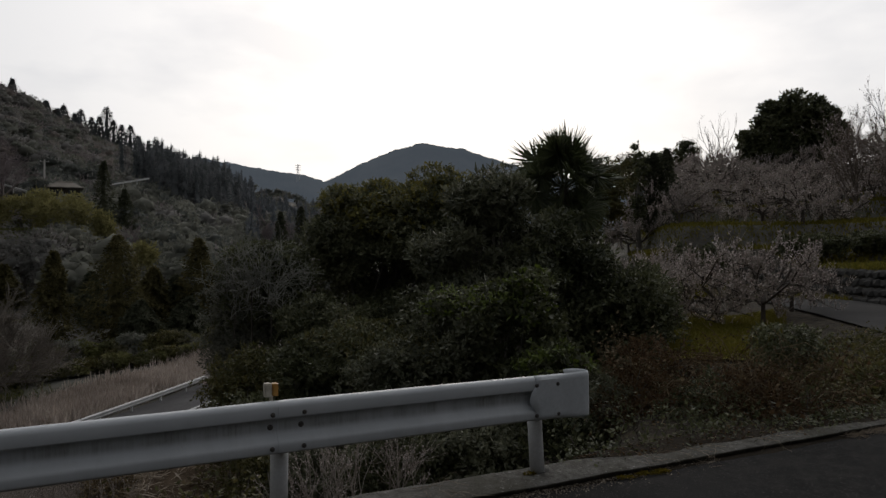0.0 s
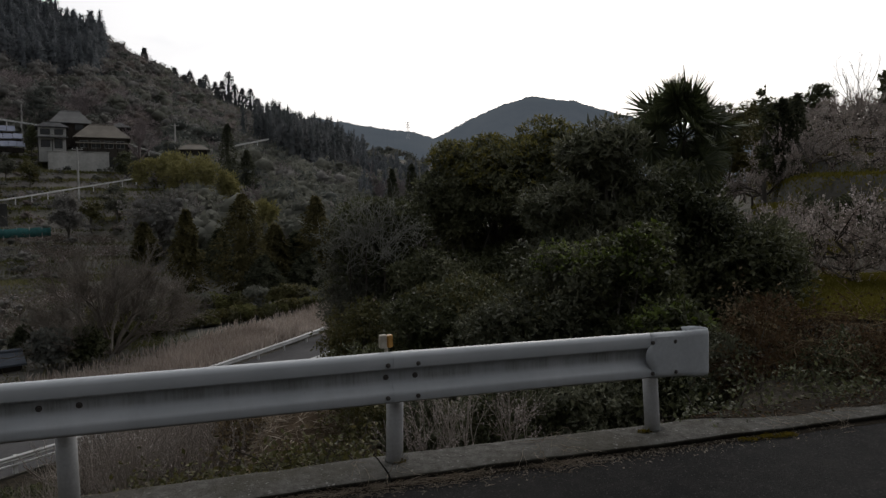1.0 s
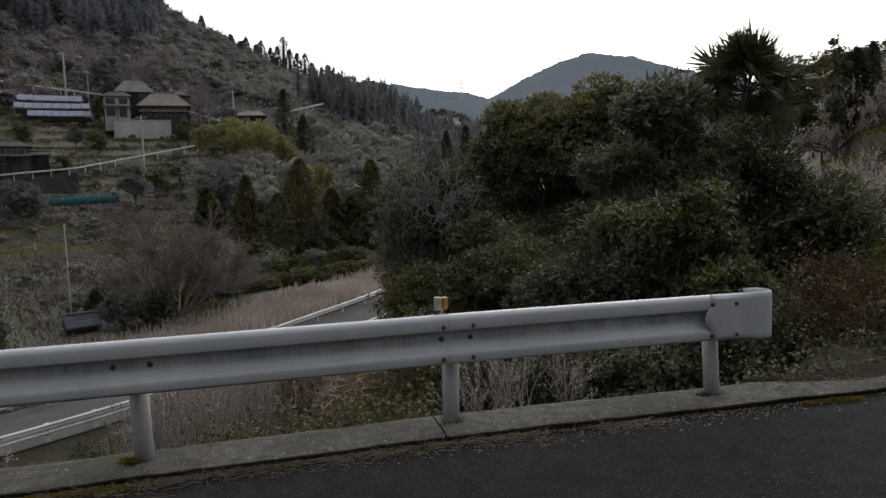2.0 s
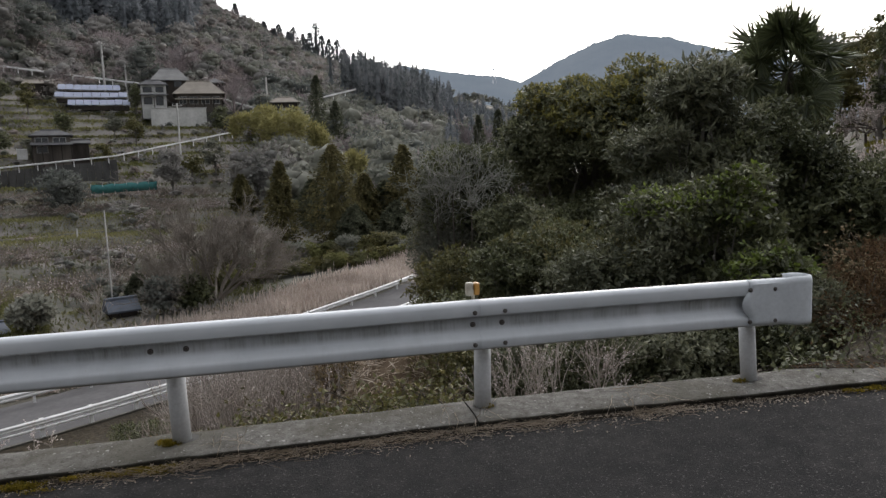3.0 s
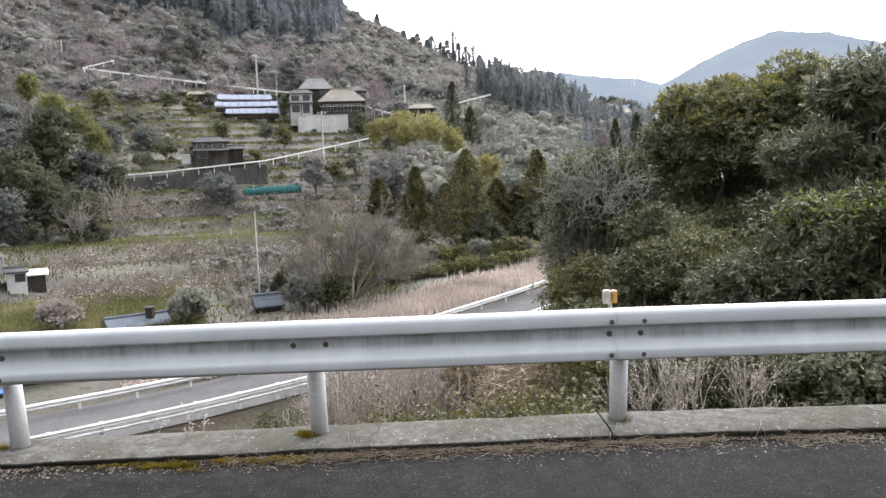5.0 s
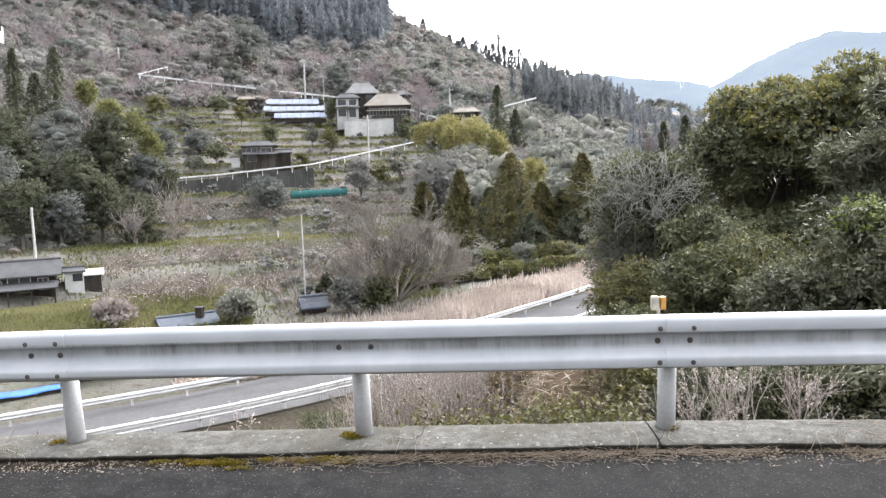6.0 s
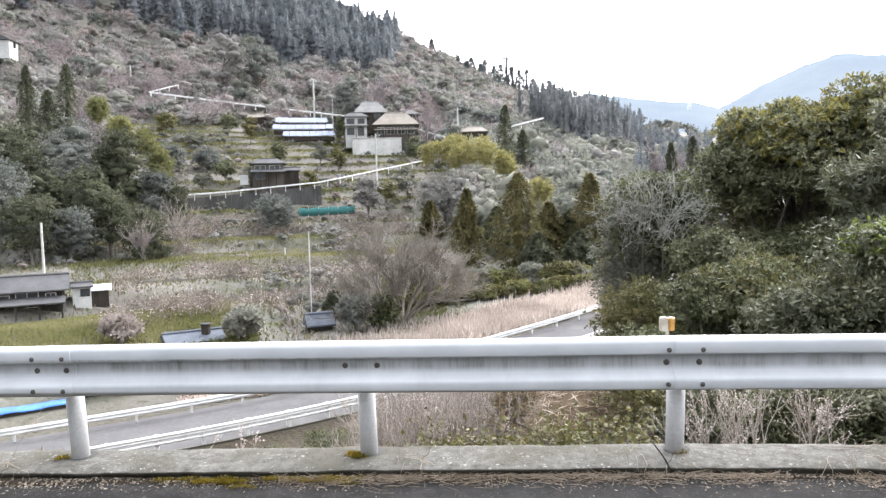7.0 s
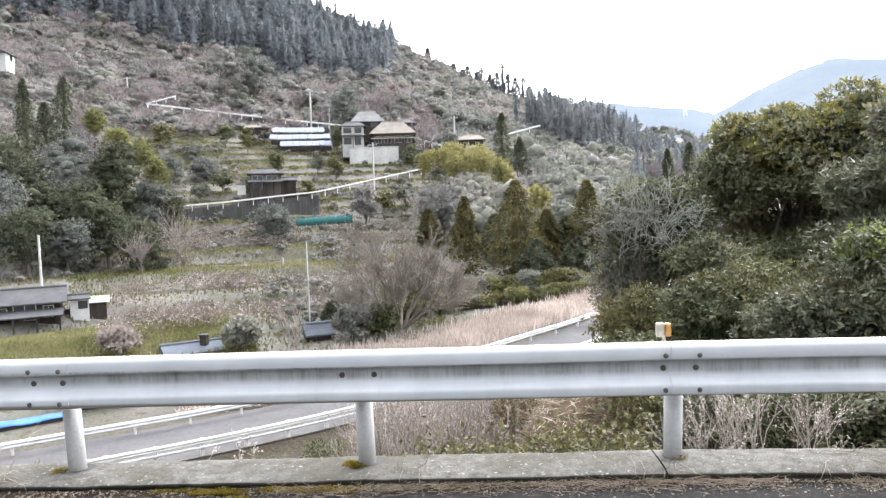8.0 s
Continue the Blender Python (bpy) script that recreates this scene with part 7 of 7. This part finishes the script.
def build_sheet_roof():
    """Three stepped light sheet roofs over a dark timber frame."""
    r = 176
    x, y = spot(-14.75, r)
    t = thing("cattle_barn", "dark timber barn under three stepped light sheet roofs", "barn", at=(x, y, 0), turn=14.75)
    for k, (a0, a1, e0, e1) in enumerate(((-17.0, -12.9, 6.50, 6.95), (-17.2, -12.5, 5.88, 6.30), (-16.4, -12.4, 5.25, 5.68))):
        x0, x1 = (r * math.tan(radians(a + 14.75)) for a in (a0, a1))
        z0, z1 = height_at(r, e0), height_at(r, e1)
        yy = 2.5 - 3.2 * k
        n = 8
        for j in range(n):
            u0, u1 = x0 + (x1 - x0) * j / n, x0 + (x1 - x0) * (j + 1) / n - 0.06
            bm = bmesh.new()
            v = [bm.verts.new(c) for c in ((u0, yy - 1.2, z0), (u1, yy - 1.2, z0), (u1, yy + 1.4, z1), (u0, yy + 1.4, z1))]
            bm.faces.new(v)
            ob = part("roof_sheet", bm, "panel", t)
            md = ob.modifiers.new("Solidify", "SOLIDIFY")
            md.thickness = 0.08
        part("frame", boxed((x0 + 0.3, yy - 0.9, z0 - 1.1), (x1 - 0.3, yy + 1.2, z0 - 0.25)), "wood", t)


build_sheet_roof()
house("store_shed", "small store shed with a pale sheet roof", -18.2, 186, height_at(186, 6.45), 4.6, 4, 0.9, 1.0, "gable", "wood", "tin", (), -20, None, 0.3, 0, "shed")


def build_terrace_wall():
    x, y = spot(-9.05, 161.5)
    t = thing("retaining_wall", "pale stained concrete wall holding up the farmyard", "wall", at=(x, y, 0), turn=9.05)
    z0, z1 = height_at(160, 3.75), height_at(160, 5.22)
    w = 160 * math.tan(radians(1.98))
    part("wall", boxed((-w, -0.3, z0 - 3), (w, 9, z1 - 0.12), 0.05), "retwall", t)
    part("coping", boxed((-w - 0.15, -0.45, z1 - 0.12), (w + 0.15, 0.3, z1), 0.03), "retwall", t)
    part("side_wall", boxed((w, 0.5, z0 - 3), (w + 5.5, 8, z1 - 0.9), 0.05), "darkwall", t)


build_terrace_wall()


def lane_wall():
    """The tall dark wall that carries the middle lane."""
    az = np.linspace(-27.5, -13.6, 29)
    el = np.interp(az, [-27.5, -20.8, -13.6], [0.45, 0.85, 1.45])
    r = np.full(len(az), 131.0)
    x, y = EX + r * np.sin(np.radians(az)), EY + r * np.cos(np.radians(az))
    top = EZ + r * np.tan(np.radians(el))
    t = thing("wall_lane", "tall dark stained retaining wall under the middle lane", "wall")
    t["kind"] = "structure"
    for k in range(len(az) - 1):
        bm = bmesh.new()
        a, b = Vector((x[k], y[k], 0)), Vector((x[k + 1], y[k + 1], 0))
        d = (b - a).normalized()
        nrm = Vector((-d.y, d.x, 0))
        a, b = a + d * 0.02, b - d * 0.02
        v = [bm.verts.new(p) for p in (a + Vector((0, 0, top[k] - 7)) - nrm * 0.9, b + Vector((0, 0, top[k + 1] - 7)) - nrm * 0.9, b + Vector((0, 0, top[k + 1])), a + Vector((0, 0, top[k])))]
        w = [bm.verts.new(p.co + nrm * 3.5) for p in v]
        bm.faces.new(v)
        bm.faces.new(w[::-1])
        for i in range(4):
            bm.faces.new((v[i], w[i], w[(i + 1) % 4], v[(i + 1) % 4]))
        part("wall_panel", bm, "darkwall", t)


lane_wall()


def guard_fence(label, line, post_gap, beam_h, beam_w, top, post_w, flip=1, kerb=False, group="", two=False):
    """A white road barrier: beams along a line of x y z and posts under them."""
    t = thing("road_barrier", label, "barrier", group)
    line = np.asarray(line)
    d = np.gradient(line[:, :2], axis=0)
    d /= np.linalg.norm(d, axis=1, keepdims=True)
    nrm = np.stack([-d[:, 1], d[:, 0]], 1) * flip
    prof = [(0.0, top), (-beam_w, top - 0.22 * beam_h), (-beam_w, top - 0.36 * beam_h), (-0.2 * beam_w, top - 0.45 * beam_h), (-0.2 * beam_w, top - 0.55 * beam_h), (-beam_w, top - 0.64 * beam_h), (-beam_w, top - 0.8 * beam_h), (0.0, top - beam_h), (0.02, top - beam_h), (0.02, top)]
    rows = np.stack([np.concatenate([line[:, :2] + nrm * p, (line[:, 2] + z)[:, None]], 1) for p, z in prof], 1)
    k, n = len(prof), len(line)
    i = np.arange(n - 1)[:, None] * k
    j = np.arange(k)[None]
    q = np.stack([i + j, i + k + j, i + k + (j + 1) % k, i + (j + 1) % k], -1).reshape(-1, 4)
    part("beam", (rows.reshape(-1, 3), q), "fence", t)
    s = np.r_[0, np.cumsum(np.linalg.norm(np.diff(line[:, :2], axis=0), axis=1))]
    me = None
    for u in np.arange(0.5, s[-1], post_gap):
        p = [float(np.interp(u, s, line[:, c])) for c in range(3)]
        a = math.degrees(math.atan2(float(np.interp(u, s, d[:, 1])), float(np.interp(u, s, d[:, 0]))))
        if me is None:
            bm = boxed((-post_w, 0.03, -0.5), (post_w, 0.03 + 2 * post_w, top - 0.05 * beam_h), 0.01)
            me = bpy.data.meshes.new("post")
            bm.to_mesh(me)
            bm.free()
            me.materials.append(M["fence"])
        ob = part("post", me, "fence", t)
        ob.matrix_basis = pose(*p, 0, 0, a + (180 if flip < 0 else 0))
    if two:
        low = top - beam_h - 0.22
        rows = np.stack([np.concatenate([line[:, :2] + nrm * p, (line[:, 2] + z)[:, None]], 1) for p, z in ((-0.05, low), (0.03, low), (0.03, low + 0.11), (-0.05, low + 0.11))], 1)
        i = np.arange(n - 1)[:, None] * 4
        j = np.arange(4)[None]
        part("lower_rail", (rows.reshape(-1, 3), np.stack([i + j, i + 4 + j, i + 4 + (j + 1) % 4, i + (j + 1) % 4], -1).reshape(-1, 4)), "fence", t)
    if kerb:
        rows = np.stack([np.concatenate([line[:, :2] + nrm * p, (line[:, 2] + z)[:, None]], 1) for p, z in ((-0.1, -0.2), (-0.1, 0.03), (0.12, 0.03), (0.12, -0.4))], 1)
        i = (np.arange(n - 1)[:, None] * 4 + np.arange(3)[None]).ravel()
        part("kerb", (rows.reshape(-1, 3), np.stack([i, i + 1, i + 5, i + 4], 1)), "concrete", t)


def offset_line(line, off):
    d = np.gradient(line[:, :2], axis=0)
    d /= np.linalg.norm(d, axis=1, keepdims=True)
    return np.concatenate([line[:, :2] + np.stack([-d[:, 1], d[:, 0]], 1) * off, line[:, 2:3]], 1)


near_side, far_side = offset_line(ROAD_LINE, -3.45), offset_line(ROAD_LINE, 2.75)
guard_fence("white steel road barrier on the lane's near edge", near_side[(near_side[:, 0] > -46) & (near_side[:, 0] < 24)], 2.24, 0.3, 0.09, 0.94, 0.09, 1, kerb=True, two=True)
guard_fence("white steel road barrier on the lane's far edge", far_side[(far_side[:, 0] > -46) & (far_side[:, 0] < 28)], 3.0, 0.4, 0.1, 0.8, 0.06, 1)


def angle_line(rows, n=60):
    """A line over the land from bearings, ranges and heights seen from the standing point."""
    a = np.array(rows, float)
    t = np.linspace(0, 1, n)
    k = np.linspace(0, 1, len(a))
    az, r, el = (np.interp(t, k, a[:, c]) for c in range(3))
    return np.stack([EX + r * np.sin(np.radians(az)), EY + r * np.cos(np.radians(az)), EZ + r * np.tan(np.radians(el))], 1)


guard_fence("white road barrier along the middle lane", angle_line([(-26.9, 130.6, 0.45), (-20.8, 130.6, 0.85), (-13.8, 130.6, 1.45), (-5.3, 141, 3.05)]), 2.6, 0.27, 0.08, 0.72, 0.06, 1)
guard_fence("white road barrier along the upper lane", angle_line([(-26.1, 202, 8.35), (-19.6, 196, 7.65), (-11.8, 186, 6.75), (-7.3, 180, 6.05), (-3.5, 170, 4.85)]), 3.0, 0.42, 0.1, 0.9, 0.09, 1)
guard_fence("pale low barrier where the upper lane turns back", angle_line([(-26.1, 202, 8.4), (-24.0, 208, 9.0)], 12), 3.0, 0.3, 0.1, 0.7, 0.08, 1)
guard_fence("pale barrier above the yellow-roofed cottage", angle_line([(1.5, 176, 5.6), (4.4, 178, 6.2)], 12), 3.0, 0.4, 0.1, 0.7, 0.08, 1)


def build_net():
    t = thing("net_fence", "sagging teal netting along the edge of a terrace", "net")
    line = angle_line([(-15.5, 117, -0.82), (-13.2, 117, -0.75), (-11.0, 117.5, -0.7)], 24)
    for k in range(len(line) - 1):
        if k % 4 == 0:
            p = line[k]
            part("stake", tubes([(*(p - [0, 0, 0.6]), *(p + [0, 0, 1.1]), 0.06, 0.05)], 5), "polegrey", t)
    zz = np.stack([line + [0, 0, -0.35], line + [0, -0.1, 0.3], line + [0, 0, 0.95]], 1)
    zz[:, 2, 2] += 0.07 * np.sin(np.arange(len(line)) * 1.1)
    i = (np.arange(len(line) - 1)[:, None] * 3 + np.arange(2)[None]).ravel()
    ob = part("netting", (zz.reshape(-1, 3), np.stack([i, i + 3, i + 4, i + 1], 1)), "teal", t)
    md = ob.modifiers.new("Solidify", "SOLIDIFY")
    md.thickness = 0.03


build_net()


def build_tarp():
    x, y = spot(-34.9, 50)
    z = height_at(50, -13.65)
    xs, ys = np.meshgrid(np.linspace(-2.4, 2.4, 25), np.linspace(-0.8, 0.8, 9), indexing="ij")
    zs = 0.16 * np.cos(ys * 1.9) + 0.07 * soft_noise(xs * 3, ys * 3, 9)
    i = np.arange(24 * 9).reshape(24, 9)[:, :-1].ravel()
    ob = part("tarp", (np.stack([xs.ravel(), ys.ravel(), zs.ravel()], 1), np.stack([i, i + 9, i + 10, i + 1], 1), True), "bluetarp")
    tagged(ob, "creased blue tarpaulin spread over stacked goods", "tarpaulin")
    ob.matrix_basis = pose(x, y, z, 0, 0, 36)
    md = ob.modifiers.new("Solidify", "SOLIDIFY")
    md.thickness = 0.02
    b = part("crate", boxed((-2.2, -0.7, -1.4), (2.2, 0.7, 0.0), 0.05), "wood")
    tagged(b, "wide low wooden crate under a blue tarpaulin", "crate")
    b.matrix_basis = pose(x, y, z, 0, 0, 36)


build_tarp()


def pole(label, az, r, top_el, base_el, radius, arms=1, steel=False):
    x, y = spot(az, r)
    z0, z1 = height_at(r, base_el), height_at(r, top_el)
    z0 = min(z0, gz(x, y) - 0.2)
    t = thing("utility_pole", label, "pole", "utility poles", at=(x, y, z0), turn=-az)
    h = z1 - z0
    part("mast", (*tubes([(0, 0, 0, 0, 0, h, radius * 1.25, radius)], 8), True), "polegrey", t)
    for k in range(arms):
        part("crossarm", boxed((-0.9, -0.08, h - 0.5 - 0.9 * k), (0.9, 0.06, h - 0.38 - 0.9 * k), 0.01), "polegrey", t)
        for u in (-0.75, 0.0, 0.75):
            part("insulator", tubes([(u, 0, h - 0.38 - 0.9 * k, u, 0, h - 0.18 - 0.9 * k, 0.06, 0.05)], 6), "fence", t)
    return (x, y, z1 - 0.3)


tips = [
    pole("grey concrete utility pole behind the farmhouse", -33.65, 88, -0.85, -4.2, 0.12, 0),
    pole("concrete utility pole with crossarms above the barn", -13.95, 186, 9.75, 7.0, 0.22, 2),
    pole("utility pole high on the terraces", -27.3, 215, 10.4, 8.5, 0.2, 1),
    pole("utility pole beside the middle lane", -9.15, 142, 5.5, 2.9, 0.15, 1),
    pole("utility pole beside the farmhouse roof", -12.5, 190, 8.3, 7.0, 0.17, 0),
    pole("utility pole above the yellow-roofed cottage", -2.5, 174, 7.4, 5.4, 0.18, 1),
    pole("thin pole among the orchard trees", -14.75, 66, -2.2, -9.6, 0.06, 0),
    pole("short white marker post in the orchard", -16.65, 96, -3.4, -5.2, 0.09, 0),
]


def cable(a, b, sag, r):
    p = [np.array(a) * (1 - f) + np.array(b) * f - [0, 0, 4 * sag * f * (1 - f)] for f in np.linspace(0, 1, 17)]
    return [(*p[k], *p[k + 1], r, r) for k in range(16)]


for a, b, sag in (((-75, 52, 1.0), tips[0], 1.0), (tips[0], (spot(-16.0, 108)[0], spot(-16.0, 108)[1], height_at(108, 0.0)), 1.6), (tips[1], tips[2], 3.0), (tips[1], tips[5], 2.5), (tips[3], tips[1], 1.5)):
    ob = part("power_cable", tubes(cable(a, b, sag, 0.025), 4), "cable")
    tagged(ob, "thin dark sagging power cable", "cable", "power cables")


# ---- litter, moss and weeds along the kerb ----
def gutter_z(x, y):
    """Height of the dirt that has piled up under the kerb's lip."""
    return kerb_z(x) - 0.054 - 0.012 * np.abs(y + 0.1) + 0.018 * np.clip((y + 0.17) / 0.12, 0, 1) ** 0.8 * (0.55 + 0.45 * np.clip(soft_noise(x * 1.1, x * 0, 84) + 0.4 - 0.15 * x, 0, 1))


def build_kerb_litter():
    g = np.random.default_rng(88)
    n = 14000
    x = g.uniform(-7, 7, n)
    y = -0.07 - np.abs(g.normal(size=n)) * 0.075
    keep = (soft_noise(x * 2.2, y * 0, 61) + 0.5 * g.normal(size=n) > -0.1) & (x < 2.2 + 1.5 * g.uniform(size=n) ** 3)
    x, y = x[keep], y[keep]
    p = np.stack([x, y, gutter_z(x, y) + 0.006], 1)
    stuff("dead_leaf_litter", leaf_cards(p, g.normal(size=p.shape) * [1, 1, 0.15] + [0, 0, 0.05], g.uniform(0.008, 0.028, len(p)), 0.5, g), "gutter_litter", "dead leaves and twigs fallen along the kerb", "litter")
    n = 5200
    x = g.uniform(-7, 7, n)
    y = -0.07 - np.abs(g.normal(size=n)) * 0.07
    keep = soft_noise(x * 1.7, y * 0, 65) > 0.0
    x, y = x[keep], y[keep]
    p = np.stack([x, y, gutter_z(x, y) + 0.008], 1)
    a = g.uniform(0, 6.28, len(p))
    L = g.uniform(0.04, 0.14, len(p))
    q = p + np.stack([np.cos(a) * L, np.sin(a) * L * 0.5 - 0.01, g.uniform(0.0, 0.03, len(p))], 1)
    stuff("straw", tubes(np.concatenate([p, q, np.full((len(p), 2), 0.0012)], 1), 3), "drygrass", "dry straw and thin twigs along the kerb", "straw")
    # a ragged strip of soil washed against the kerb
    xs, fs = np.meshgrid(np.linspace(-8, 8, 640), np.linspace(0, 1, 6), indexing="ij")
    edge = 0.085 + 0.04 * soft_noise(xs * 2.1, xs * 0, 81) + 0.02 * soft_noise(xs * 11, xs * 0, 82)
    ys = -0.04 - np.clip(edge, 0.05, 0.3) * fs
    zs = gutter_z(xs, ys) + 0.004 * soft_noise(xs * 25, fs * 6, 83) * (1 - fs) + np.where(fs > 0.99, -0.006, 0.002)
    i = np.arange(639 * 6).reshape(639, 6)[:, :-1].ravel()
    stuff("gutter_soil", (np.stack([xs.ravel(), ys.ravel(), zs.ravel()], 1), np.stack([i, i + 1, i + 7, i + 6], 1)), "soil", "dark soil washed into the gutter", "soil")
    # moss cushions
    pads, n = [], 0
    for _ in range(170):
        cx = g.uniform(-6.5, 3.0)
        if soft_noise(np.array([cx * 1.3]), np.array([0.0]), 71)[0] < 0.22:
            continue
        cy = -0.09 - abs(g.normal()) * 0.04
        c = np.array([cx, cy, float(gutter_z(cx, cy)) + 0.002])
        m = 190
        d = unit(g.normal(size=(m, 3)))
        d[:, 2] = np.abs(d[:, 2])
        pads.append(leaf_cards(c + d * g.uniform(0.3, 1, (m, 1)) * [g.uniform(0.04, 0.13), 0.034, 0.016], d + g.normal(size=(m, 3)) * 0.4 + [0, 0, 0.5], g.uniform(0.006, 0.014, m), 0.7, g))
    stuff("moss_cushions", joined(pads), "moss", "yellow-brown moss cushions at the kerb's foot", "moss")
    pads = []
    for cx, cy in ((-2.06, 0.14), (-2.09, 0.17), (-0.02, 0.16), (1.9, 0.15), (-4.05, 0.15), (-2.03, 0.12)):
        m = 160
        d = unit(g.normal(size=(m, 3)))
        d[:, 2] = np.abs(d[:, 2])
        c = np.array([cx, cy, float(kerb_z(cx)) + 0.004])
        pads.append(leaf_cards(c + d * g.uniform(0.2, 1, (m, 1)) * [0.06, 0.04, 0.02], d + [0, 0, 0.6], g.uniform(0.008, 0.02, m), 0.6, g))
    stuff("post_moss", joined(pads), "moss", "small moss tufts at the feet of the posts", "moss")
    # dry stalks lying over the kerb
    st = []
    for cx in (-4.7, -4.4, -1.75, -1.6, -0.2, 1.0, 1.15, 3.1, 3.6, 4.4):
        for _ in range(4):
            st.append((cx + g.normal() * 0.06, 0.2 + g.normal() * 0.12, float(kerb_z(cx)) + 0.012, g.normal() * 0.7, -1, 0.12, g.uniform(0.15, 0.42), 0.0022))
    segs, _ = grow(st, 2, g, (2, 3), 0.6, 0.7, -0.05, 5, 0.25)
    segs[:, [2, 5]] = np.maximum(segs[:, [2, 5]], kerb_z(segs[:, [0, 3]]) + np.where(segs[:, [1, 4]] > -0.08, 0.009, -0.045))
    stuff("dry_stalks", tubes(segs, 3), "drygrass", "pale dry stalks lying across the kerb", "stalks")


build_kerb_litter()
